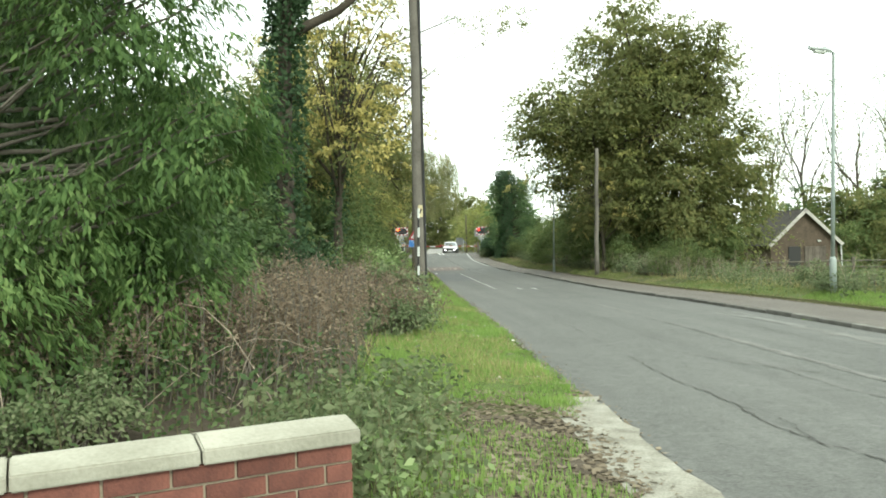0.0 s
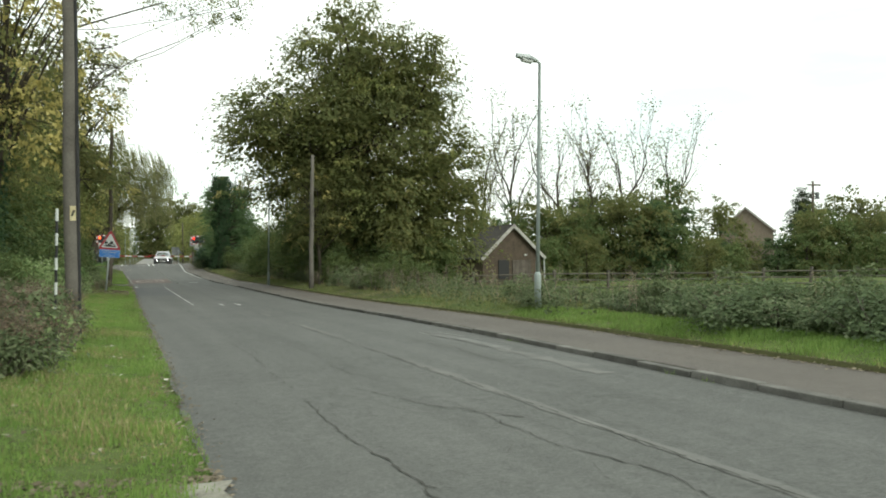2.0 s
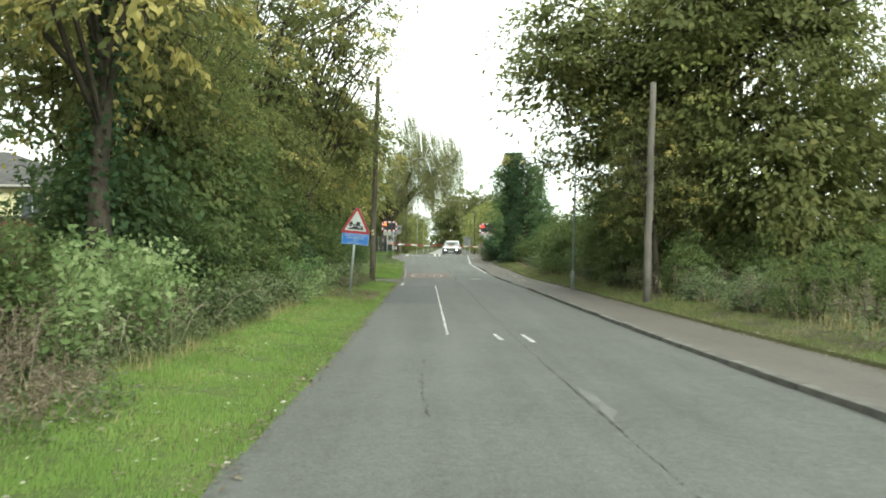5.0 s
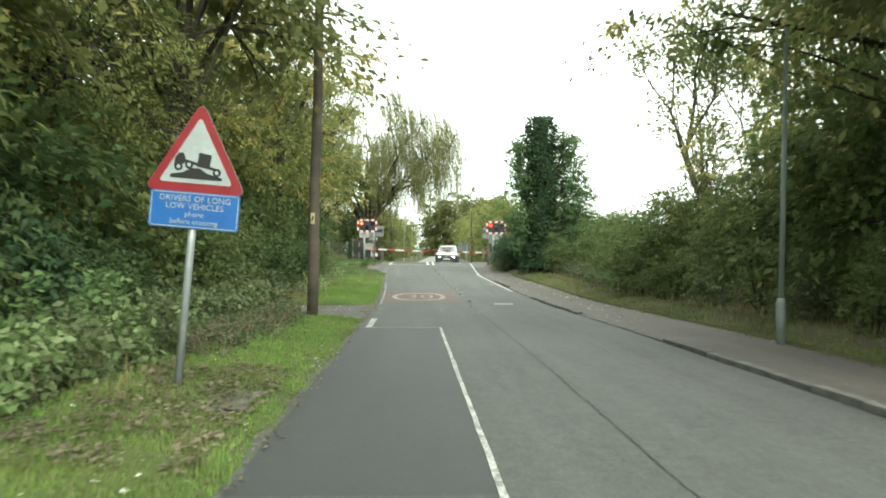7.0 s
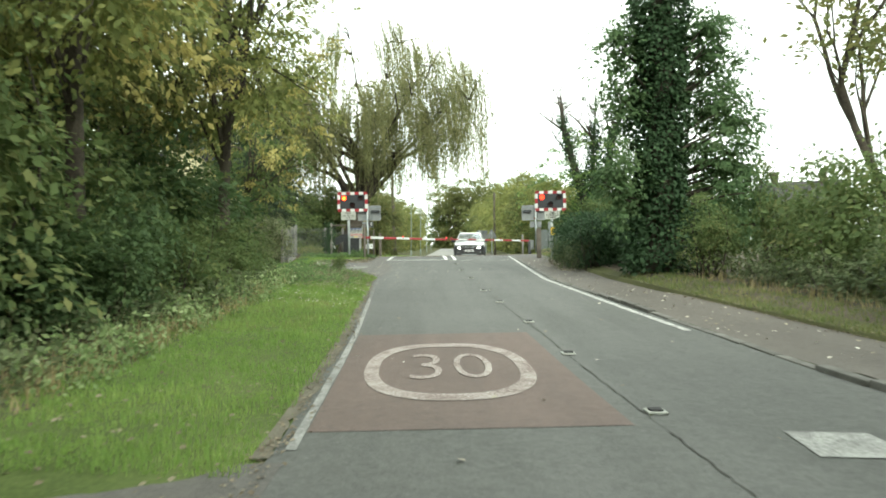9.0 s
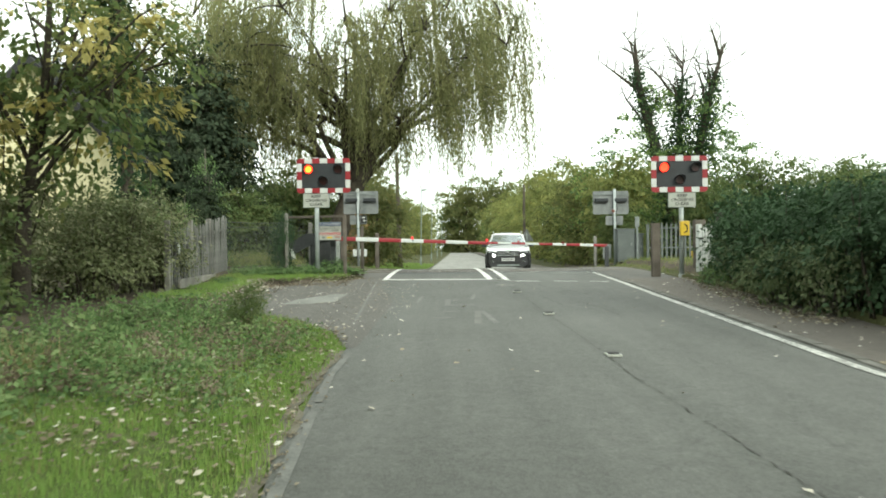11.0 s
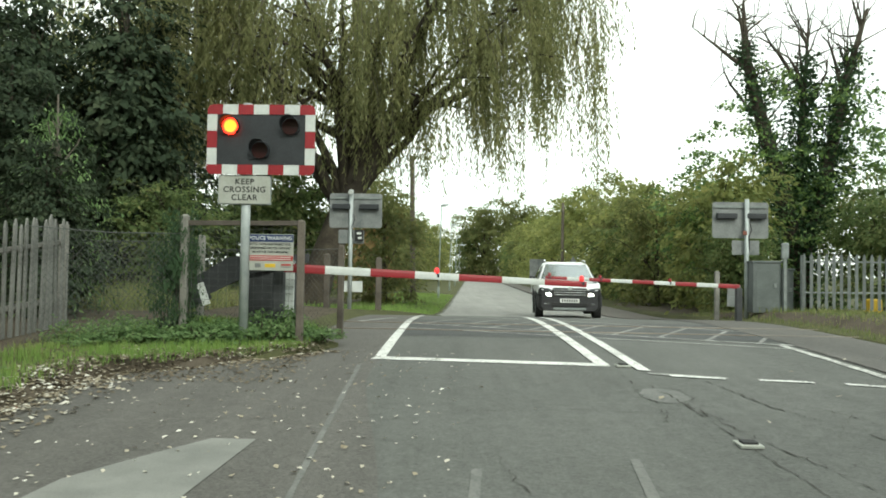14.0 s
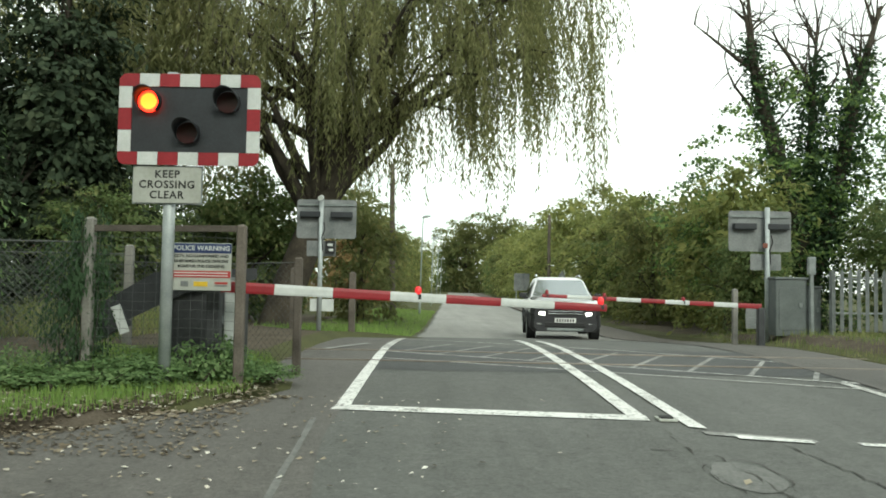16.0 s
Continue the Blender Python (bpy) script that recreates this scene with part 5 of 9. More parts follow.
# ---- roadside furniture ----
def warning_sign(x, y, apex):
    g = ground_z(x, y)
    ob = thing("warning_sign", "red-edged triangular warning sign over a blue plate, leaning", "sign", x, y, g)
    h = apex - g
    part("post", tube([(0, 0.05, -0.1), (0.02, 0.05, h - 0.25)], 0.038, 12), M_GALV, ob, smooth=True)
    side, th = 0.90, 0.78

    def tri(s, r, z0):
        cs = [(-s / 2, 0), (s / 2, 0), (0, s * 0.866)]
        pts = []
        for i, (cx, cz) in enumerate(cs):
            ix, iz = (0 - cx) * r * 2 / s, (s * 0.2887 - cz) * r * 2 / s
            px, pz = cx + ix, cz + iz
            a0 = (210, 330, 90)[i]
            pts += [(px + r * math.cos(radians(a0 - 60 + 30 * k)), pz + r * math.sin(radians(a0 - 60 + 30 * k)) + z0) for k in range(5)]
        return pts
    z0 = h - 0.79
    red = part("triangle", outline(tri(side, 0.05, z0), 0.012, at=(0.02, 0, 0)), M_RED, ob, "red triangle edge")
    part("back_plate", outline(tri(side + 0.015, 0.055, z0 - 0.006), 0.008, at=(0.02, 0.014, 0)), M_GALV_DULL, red)
    part("white_field", outline(tri(0.68, 0.02, z0 + 0.068), 0.004, at=(0.02, -0.005, 0)), M_SIGN_WHITE, red)
    hump = [(-0.25, 0.10), (0.25, 0.10), (0.25, 0.125), (0.11, 0.155), (0.03, 0.20), (-0.05, 0.20), (-0.13, 0.155), (-0.25, 0.13)]
    sym = part("symbol_ground", outline([(u, v + z0) for u, v in hump], 0.003, at=(0.02, -0.009, 0)), M_INK, red, "black hump symbol")
    part("symbol_trailer", outline([(0.0, 0.215 + z0), (0.12, 0.20 + z0), (0.135, 0.33 + z0), (0.012, 0.345 + z0)], 0.003, at=(0.02, -0.009, 0)), M_INK, red, "black lorry symbol")
    part("symbol_bed", outline([(-0.13, 0.25 + z0), (0.21, 0.18 + z0), (0.21, 0.205 + z0), (-0.13, 0.28 + z0)], 0.003, at=(0.02, -0.0095, 0)), M_INK, red)
    part("symbol_cab", outline([(-0.22, 0.215 + z0), (-0.12, 0.235 + z0), (-0.115, 0.29 + z0), (-0.14, 0.335 + z0), (-0.185, 0.33 + z0), (-0.215, 0.275 + z0)], 0.003, at=(0.02, -0.0088, 0)), M_INK, red)
    for u, v in ((-0.175, 0.205), (-0.075, 0.228), (0.195, 0.172)):
        part("symbol_wheel", outline([(u + 0.04 * math.cos(2 * math.pi * k / 14), v + z0 + 0.04 * math.sin(2 * math.pi * k / 14)) for k in range(14)], 0.003, at=(0.02, -0.0105, 0)), M_INK, red)
        part("symbol_hub", outline([(u + 0.018 * math.cos(2 * math.pi * k / 10), v + z0 + 0.018 * math.sin(2 * math.pi * k / 10)) for k in range(10)], 0.003, at=(0.02, -0.0125, 0)), M_SIGN_WHITE, red)
    plate = part("blue_plate", outline(rounded(0.86, 0.335, 0.025, 3, 0.03, z0 - 0.19), 0.01), M_BLUE, ob, "blue plate with white words and edge")
    for bar in ((0.80, 0.008, 0.03, z0 - 0.035), (0.80, 0.008, 0.03, z0 - 0.345)):
        part("white_edge", box(bar[0], 0.003, bar[1], (bar[2], -0.002, bar[3])), M_SIGN_WHITE, plate)
    for u in (-0.385, 0.445):
        part("white_edge", box(0.008, 0.003, 0.30, (u, -0.002, z0 - 0.19)), M_SIGN_WHITE, plate)
    for k, (words, size) in enumerate((("DRIVERS OF LONG", 0.078), ("LOW VEHICLES", 0.078), ("phone", 0.07), ("before crossing", 0.07))):
        lettering(words, size, M_SIGN_WHITE, plate, (0.03, -0.003, z0 - 0.088 - 0.070 * k), spread=1.05, squash=1.0, rise=0.0)
    ob.matrix_basis = pose(x - 0.10, y, g, 0, 4.6, 3) @ Matrix.Diagonal((0.94, 1, 1, 1))
    return ob


warning_sign(0.5, 38.4, 2.23)


def pole(x, y, h, r, material, label, plate_z=None, conduit=True, lean=0.0):
    ob = thing("telegraph_pole", label, "pole", x, y, ground_z(x, y) - 0.2)
    n = 9
    part("shaft", tube([(lean * k / n + 0.012 * math.sin(k * 1.7), 0.01 * math.cos(k * 2.1), (h + 0.2) * k / n) for k in range(n + 1)], [r * (1 - 0.28 * k / n) for k in range(n + 1)], 16), material, ob, smooth=True)
    if conduit:
        part("cable_guard", tube([(r * 0.9, -r * 0.55, 0.1), (r * 0.85 + lean * 0.5, -r * 0.5, h * 0.5), (r * 0.75 + lean, -r * 0.45, h)], 0.028, 8), M_RUBBER, ob, "black cable run up the pole")
    if plate_z:
        part("number_plate", box(0.085, 0.012, 0.23, (0.03, -r * 0.97, plate_z + 0.2), 0.004), M_PLATE_Y, ob, "small yellowed plate")
        part("plate_mark", box(0.03, 0.006, 0.10, (0.03, -r * 0.97 - 0.009, plate_z + 0.2), 0.001, turn=(0, 20, 0)), M_INK, ob)
    return ob



pole(0.31, 15.66, 9.0, 0.118, M_POLE, "grey weathered telegraph pole with a black cable guard", 1.95)
pole(0.42, 48.0, 8.6, 0.122, M_POLE_DARK, "brown wooden telegraph pole on the grass verge", 2.05, conduit=False, lean=0.2)
pole(8.15, 33.9, 5.45, 0.10, M_POLE, "short grey wooden pole at the back of the pavement", None, conduit=False, lean=0.12)


def street_lamp(x, y, h, base_z, arm=-0.45, label="pale green steel street lamp column in the roadside weeds"):
    ob = thing("street_lamp", label, "street lamp", x, y, base_z - 0.2)
    part("base", tube([(0, 0, 0), (0, 0, 0.75), (0, 0, 0.82)], [0.066, 0.066, 0.044], 14), M_LAMP_GREEN, ob, smooth=True)
    part("column", tube([(0, 0, 0.8), (0.05, 0, h * 0.6), (0.1, 0, h + 0.15), (0.1 + arm * 0.25, -0.02, h + 0.2)], [0.04, 0.034, 0.028, 0.024], 12), M_LAMP_GREEN, ob, smooth=True)
    head = part("lantern", tube([(0.05, 0, h + 0.19), (arm * 0.4, -0.05, h + 0.22), (arm, -0.1, h + 0.24)], [0.035, 0.075, 0.045], 10), M_GALV, ob, "grey lantern head")
    part("bowl", tube([(arm * 0.25, -0.04, h + 0.165), (arm * 0.75, -0.08, h + 0.18)], [0.055, 0.045], 10), M_WHITE, head, "pale lantern bowl")
    return ob


street_lamp(8.52, 15.47, 4.72, 0.18)
street_lamp(7.86, 42.3, 5.4, road_z(42.3) + 0.10)


def striped_stake(x, y):
    g = ground_z(x, y)
    ob = thing("marker_stake", "thin black and white banded marker stake in the weeds", "stake", x, y, g)
    for k in range(12):
        part("white_band" if k % 2 else "black_band", tube([(0.004 * k, 0, 0.16 * k - 0.05), (0.004 * (k + 1), 0, 0.16 * (k + 1) - 0.05)], 0.018, 8), M_WHITE if k % 2 else M_INK, ob)
    return ob


striped_stake(0.22, 13.3)


# ---- the brick wall by the drive ----
def garden_wall():
    a, b = Vector((-0.17, 3.0)), Vector((-2.6, 1.88))
    d = (b - a).normalized()
    ang = math.degrees(math.atan2(d.y, d.x))
    g = ground_z(-0.6, 2.6)
    ob = thing("garden_wall", "low red brick garden wall with pale coping stones", "wall", a.x, a.y, g, ang)
    length, top = (b - a).length, 0.505 - g
    part("mortar_core", box(length - 0.01, 0.195, top - 0.004, (length / 2, -0.1125, top / 2 - 0.002)), M_MORTAR, ob, "pale mortar between the bricks")
    whole, half = bpy.data.meshes.new("brick"), bpy.data.meshes.new("brick")
    for me, w in ((whole, 0.215), (half, 0.1025)):
        bm = box(w, 0.1025, 0.065, (0, 0, 0), 0.004)
        bm.to_mesh(me), bm.free()
        me.materials.append(M_BRICK)
    rows = int(top / 0.075) + 1
    rnd = random.Random(7)
    for r in range(rows):
        z = top - 0.038 - 0.075 * r
        if z < 0.02:
            break
        for face_y in (-0.0515 + 0.004 - 0.225 + 0.103 - 0.004, -0.0515 + 0.0):
            x = 0.0
            if r % 2:
                p = part("brick", half, None, ob)
                p.matrix_basis = pose(0.051, face_y, z)
                x = 0.1125
            while x < length - 0.2:
                p = part("brick", whole, None, ob)
                p.matrix_basis = pose(x + 0.1075, face_y + rnd.uniform(-0.0015, 0.0015), z, 0, rnd.uniform(-0.3, 0.3), 0)
                x += 0.225
    x = -0.03
    for k in range(5):
        w = 0.60
        bm = bmesh.new()
        prof = [(-0.262, 0.0), (0.032, 0.0), (0.032, 0.055), (-0.115, 0.085), (-0.262, 0.055)]
        p0 = [bm.verts.new((x + 0.004, u, v)) for u, v in prof]
        p1 = [bm.verts.new((x + w - 0.004, u, v)) for u, v in prof]
        bm.faces.new(p0), bm.faces.new(p1[::-1])
        for i in range(5):
            bm.faces.new((p0[i], p1[i], p1[(i + 1) % 5], p0[(i + 1) % 5]))
        bmesh.ops.recalc_face_normals(bm, faces=bm.faces[:])
        bmesh.ops.bevel(bm, geom=bm.edges[:], offset=0.006, segments=2, affect='EDGES')
        part("coping_stone", bm, M_COPING, ob, loc=(0, 0, top))
        x += w
    return ob


garden_wall()


# ---- buildings ----
def gable_house(name, label, x, y, z, rz, w, d, eave, apex, wall, roof, barge=True, extras=None):
    """A gabled building; its gable end faces local -y."""
    ob = thing(name, label, "building", x, y, z, rz)
    for yy in (0, d - 0.25):
        part("gable_wall", outline([(-w / 2, -0.3), (w / 2, -0.3), (w / 2, eave), (0, apex), (-w / 2, eave)], 0.25, at=(0, yy, 0)), wall, ob)
    for sx in (-1, 1):
        part("side_wall", box(0.25, d - 0.5, eave + 0.3, (sx * (w / 2 - 0.125), d / 2, eave / 2 - 0.15)), wall, ob)
        pitch = math.degrees(math.atan2(apex - eave, w / 2))
        ln = math.hypot(w / 2, apex - eave) + 0.35
        mid = (sx * (w / 4 + 0.12), d / 2, (apex + eave) / 2 - 0.05)
        slope = part("roof_slope", box(ln, d + 0.5, 0.07, mid, turn=(0, sx * pitch, 0)), roof, ob)
        rows = int(ln / 0.32)
        for k in range(rows):
            t = -ln / 2 + (k + 0.5) * ln / rows
            c = Vector(mid) + Matrix.Rotation(radians(sx * pitch), 3, 'Y') @ Vector((t * sx, 0, 0.045))
            part("tile_course", box(ln / rows * 1.02, d + 0.5, 0.025, tuple(c), turn=(0, sx * (pitch + 2.2), 0)), roof, slope)
        if barge:
            c = Vector((sx * w / 4 * 1.06, -0.27, (apex + eave) / 2 - 0.03))
            part("bargeboard", box(ln, 0.05, 0.2, tuple(c), 0.008, turn=(0, sx * pitch, 0)), M_BOARD, ob)
    part("ridge", box(0.2, d + 0.5, 0.1, (0, d / 2, apex + 0.06), 0.02), roof, ob)
    return ob


hut = gable_house("brick_hut", "old gabled brick hut with dark tiles and pale bargeboards", 24.05, 47.3, -1.02, 2, 4.2, 3.6, 1.75, 3.68, M_BRICK_FAR, M_TILE)
part("door", box(1.35, 0.06, 1.55, (0.65, -0.04, 0.75), 0.01), M_WOOD_BROWN, hut, "grey boarded door")
for k in range(6):
    part("door_board", box(0.2, 0.02, 1.5, (0.09 + 0.225 * k, -0.08, 0.75), 0.004), M_WOOD_BROWN, hut)
part("window_opening", box(0.75, 0.08, 1.2, (-0.65, -0.03, 0.95), 0.01), M_INK, hut, "dark overgrown opening")
part("drainpipe", tube([(2.2, -0.2, 1.7), (2.25, -0.2, 0.1)], 0.04, 8), M_WHITE, hut, "white drainpipe")
part("bulkhead_light", box(0.18, 0.1, 0.1, (0.9, -0.08, 1.85), 0.02), M_WHITE, hut)

gable_house("house", "brick house roof with white bargeboards beyond the hedges", 66.5, 73.0, -0.95, -42, 5.8, 12, 3.9, 6.4, M_BRICK_PALE, M_TILE)
side_house = gable_house("house", "old house with a grey roof and chimney behind the trees", 34.2, 112, -1.5, 60, 6.5, 6, 3.6, 6.6, M_BRICK_PALE, M_SLATE, False)
part("chimney", box(0.7, 0.5, 1.5, (0, 1.2, 6.8), 0.02), M_BRICK_FAR, side_house)
part("chimney", box(0.7, 0.5, 1.5, (0, 4.8, 6.8), 0.02), M_BRICK_FAR, side_house)
cream_house = gable_house("house", "cream rendered cottage with dark bargeboards behind the hedge", -7.95, 84.0, -0.1, 0, 4.95, 0.7, 3.25, 5.7, M_RENDER, M_SLATE_DARK, False)
for sx in (-1, 1):
    part("bargeboard", box(3.6, 0.06, 0.2, (sx * 1.32, -0.28, 4.40), 0.008, turn=(0, sx * 44.7, 0)), M_INK, cream_house, "dark bargeboard")
def hip_house(x, y, z, w, d, eave, rise):
    """A low rendered house under a hipped roof."""
    ob = thing("house", "cream rendered house with a low grey hipped roof", "building", x, y, z)
    for sy in (0, d - 0.25):
        part("wall", box(w, 0.25, eave + 0.3, (0, sy + 0.125, eave / 2 - 0.15)), M_RENDER, ob)
    for sx in (-1, 1):
        part("wall", box(0.25, d - 0.5, eave + 0.3, (sx * (w / 2 - 0.125), d / 2, eave / 2 - 0.15)), M_RENDER, ob)
    o = 0.35
    cs = [(-w / 2 - o, -o), (w / 2 + o, -o), (w / 2 + o, d + o), (-w / 2 - o, d + o)]
    ridge = [(-w / 2 + d / 2, d / 2, eave + rise), (w / 2 - d / 2, d / 2, eave + rise)]
    bm = bmesh.new()
    low, mid = ([bm.verts.new((u, v, eave + k)) for u, v in cs] for k in (-0.08, 0.0))
    r = [bm.verts.new(p) for p in ridge]
    bm.faces.new(low[::-1])
    for k in range(4):
        bm.faces.new((low[k], low[(k + 1) % 4], mid[(k + 1) % 4], mid[k]))
    for face in ((mid[0], mid[1], r[1], r[0]), (mid[1], mid[2], r[1]), (mid[2], mid[3], r[0], r[1]), (mid[3], mid[0], r[0])):
        bm.faces.new(face)
    bmesh.ops.recalc_face_normals(bm, faces=bm.faces[:])
    part("roof", bm, M_SLATE, ob, "grey hipped roof")
    for k in range(4):
        a, b = Vector((*cs[k], eave - 0.02)), Vector((*cs[(k + 1) % 4], eave - 0.02))
        part("gutter", tube([a, b], 0.05, 6), M_BOARD, ob)
    win = part("window", box(0.95, 0.06, 1.0, (w / 2 - 1.0, -0.03, eave - 0.75), 0.01), M_WHITE, ob, "white framed window")
    for u in (-0.22, 0.22):
        part("pane", box(0.38, 0.03, 0.84, (w / 2 - 1.0 + u, -0.07, eave - 0.75)), M_GLASS_DARK, win)
    return ob


hip_house(-16.0, 44.5, 0.0, 10.0, 8.0, 3.15, 1.7)
boundary = thing("boundary_wall", "long red brick boundary wall with a dark coping behind the trees", "wall", -12.5, 40.0, ground_z(-10, 40))
part("brickwork", box(9, 0.22, 2.05, (0, 0, 1.0)), M_BRICK_RED, boundary)
part("coping", box(9.05, 0.32, 0.12, (0, 0, 2.08), 0.02), M_TILE, boundary)


# ---- poles and sign backs further off ----
tp = pole(57.2, 54.7, 8.0, 0.13, M_POLE_DARK, "distant wooden telegraph pole with a crossarm", None, conduit=False)
part("crossarm", box(1.5, 0.1, 0.12, (0, -0.1, 7.85), 0.01), M_POLE_DARK, tp)
part("transformer", tube([(0.3, -0.2, 6.6), (0.3, -0.2, 7.2)], 0.16, 10), M_CABINET, tp)
pole(-0.72, 112.0, 6.9, 0.14, M_POLE_DARK, "wooden pole beside the road beyond the railway", None, conduit=False, lean=-0.15)
pole(7.9, 126.0, 6.2, 0.12, M_POLE_DARK, "wooden pole by the far hedge", None, conduit=False)
for x, y in ((0.2, 119), (0.3, 138), (0.3, 160), (0.3, 185)):
    street_lamp(x, y, 5.2, ground_z(x, y), arm=0.5, label="grey street lamp on the far verge")
sign_back = thing("road_sign", "grey back of a large road sign on posts", "sign", 7.1, 136, ground_z(8.1, 136))
part("panel", box(1.15, 0.04, 1.3, (0, 0, 1.85), 0.02), M_SIGN_BACK, sign_back)
for u in (-0.4, 0.4):
    part("post", tube([(u, 0.05, -0.2), (u, 0.05, 2.4)], 0.04, 8), M_GALV, sign_back)
tri_back = thing("road_sign", "grey back of a triangular road sign", "sign", 6.95, 113, road_z(113) + 0.1)
part("panel", outline([(-0.45, 1.5), (0.45, 1.5), (0, 2.28)], 0.02), M_SIGN_BACK, tri_back)
part("post", tube([(0, -0.05, -0.2), (0, -0.05, 2.0)], 0.04, 8), M_GALV, tri_back)


# ---- field fence ----
def rail_fence(points, h=1.0):
    ob = thing("field_fence", "grey split-rail timber field fence with leaning posts", "fence", *points[0], 0)
    ox, oy = points[0]
    rnd = random.Random(3)
    for (x0, y0), (x1, y1) in zip(points, points[1:]):
        n = max(1, int(math.hypot(x1 - x0, y1 - y0) / 2.2))
        prev = None
        for k in range(n + 1):
            x, y = x0 + (x1 - x0) * k / n, y0 + (y1 - y0) * k / n
            g = ground_z(x, y)
            part("fence_post", box(0.11, 0.11, h + 0.25, (x - ox, y - oy, g + h / 2), 0.01, turn=(rnd.uniform(-4, 4), rnd.uniform(-4, 4), 0)), M_FENCE, ob)
            if prev:
                for z in (0.35, 0.66, 0.94):
                    part("rail", tube([(prev[0] - ox, prev[1] - oy - 0.06, prev[2] + z + rnd.uniform(-0.05, 0.05)), (x - ox, y - oy - 0.06, g + z + rnd.uniform(-0.05, 0.05))], 0.035, 5), M_FENCE, ob)
            prev = (x, y, g)
    return ob


rail_fence([(15.2, 40.5), (16.5, 36.5), (20, 34.9), (27, 32.0), (40, 27.5)])


# ---- the waiting car ----
def suv(x, y, z, rz):
    ob = thing("car", "white car with dark cladding and lit headlamps at the barrier", "car", x, y, z, rz)

    def loft(sections, material, name, label="", cap=True):
        """Sections along y: each a list of half-outline points (x, z); mirrored."""
        bm = bmesh.new()
        rings = []
        for yy, half in sections:
            rings.append([bm.verts.new((px, yy, pz)) for px, pz in half] + [bm.verts.new((-px, yy, pz)) for px, pz in reversed(half)])
        n = len(rings[0])
        for p, q in zip(rings, rings[1:]):
            for k in range(n):
                bm.faces.new((p[k], p[(k + 1) % n], q[(k + 1) % n], q[k]))
        if cap:
            bm.faces.new(rings[0][::-1]), bm.faces.new(rings[-1])
        bmesh.ops.recalc_face_normals(bm, faces=bm.faces[:])
        return part(name, bm, material, ob, label, smooth=False)
    # front of the car is at local y = 0, length 4.6
    def low(w, z0, z1):
        return [(w - 0.1, z0), (w - 0.01, z0 + 0.1), (w, (z0 + z1) / 2), (w - 0.03, z1)]
    loft([(0.0, low(0.78, 0.26, 0.62)), (0.12, low(0.86, 0.24, 0.66)), (0.5, low(0.905, 0.24, 0.70)), (4.1, low(0.905, 0.26, 0.72)), (4.5, low(0.85, 0.30, 0.72))], M_CLAD, "lower_cladding")
    loft([(0.03, low(0.77, 0.60, 0.80)), (0.18, low(0.87, 0.60, 0.93)), (0.6, low(0.90, 0.62, 1.0)), (1.25, low(0.915, 0.62, 1.05)), (3.9, low(0.91, 0.62, 1.08)), (4.5, low(0.84, 0.62, 1.04))], M_CAR, "body")
    bm = bmesh.new()
    hood = [[(0.0, 0.20, 0.925), (0.55, 0.22, 0.92), (0.80, 0.26, 0.90)], [(0.0, 0.7, 1.04), (0.60, 0.7, 1.035), (0.84, 0.7, 1.0)], [(0.0, 1.28, 1.12), (0.62, 1.28, 1.11), (0.83, 1.28, 1.07)]]
    rows = [[bm.verts.new((-p[0], p[1], p[2])) for p in reversed(r[1:])] + [bm.verts.new(p) for p in r] for r in hood]
    for p, q in zip(rows, rows[1:]):
        for k in range(4):
            bm.faces.new((p[k], p[k + 1], q[k + 1], q[k]))
    bmesh.ops.solidify(bm, geom=bm.faces[:], thickness=0.05)
    part("bonnet", bm, M_CAR, ob, smooth=True)
    def cab(w0, w1, z0, z1):
        return [(w0, z0), ((w0 + w1) / 2 + 0.01, (z0 + z1) / 2), (w1, z1 - 0.05), (w1 - 0.14, z1)]
    loft([(1.22, cab(0.82, 0.80, 1.02, 1.08)), (1.98, cab(0.86, 0.66, 1.04, 1.56)), (2.6, cab(0.87, 0.67, 1.04, 1.63)), (3.6, cab(0.87, 0.66, 1.04, 1.60)), (4.40, cab(0.82, 0.74, 1.02, 1.12))], M_CAR, "cabin")
    bm = bmesh.new()
    vs = [bm.verts.new(p) for p in ((-0.76, 1.262, 1.115), (0.76, 1.262, 1.115), (0.59, 1.96, 1.548), (-0.59, 1.96, 1.548))]
    bm.faces.new(vs)
    bmesh.ops.solidify(bm, geom=bm.faces[:], thickness=0.012)
    part("windscreen", bm, M_SCREEN, ob, "windscreen reflecting the sky")
    loft([(-0.004, low(0.776, 0.56, 0.80)), (0.17, low(0.876, 0.56, 0.86)), (0.3, low(0.89, 0.56, 0.80))], M_CLAD, "front_fascia")
    for sx in (-1, 1):
        bm = bmesh.new()
        vs = [bm.verts.new((sx * px, py, pz)) for px, py, pz in ((0.874, 1.55, 1.12), (0.884, 3.9, 1.13), (0.70, 3.7, 1.50), (0.695, 2.1, 1.50))]
        bm.faces.new(vs)
        bmesh.ops.solidify(bm, geom=bm.faces[:], thickness=0.012)
        part("side_window", bm, M_GLASS_DARK, ob)
        lamp = part("headlamp", box(0.32, 0.16, 0.14, (sx * 0.66, 0.13, 0.80), 0.04, turn=(0, -sx * 8, sx * 18)), M_GLASS_DARK, ob)
        part("bulb", box(0.27, 0.05, 0.075, (sx * 0.64, 0.02, 0.70), 0.02, turn=(0, -sx * 6, sx * 14)), M_HEAD, lamp, "lit headlamp")
        part("fog_lamp", box(0.16, 0.06, 0.08, (sx * 0.64, 0.03, 0.44), 0.02), M_CHROME, ob)
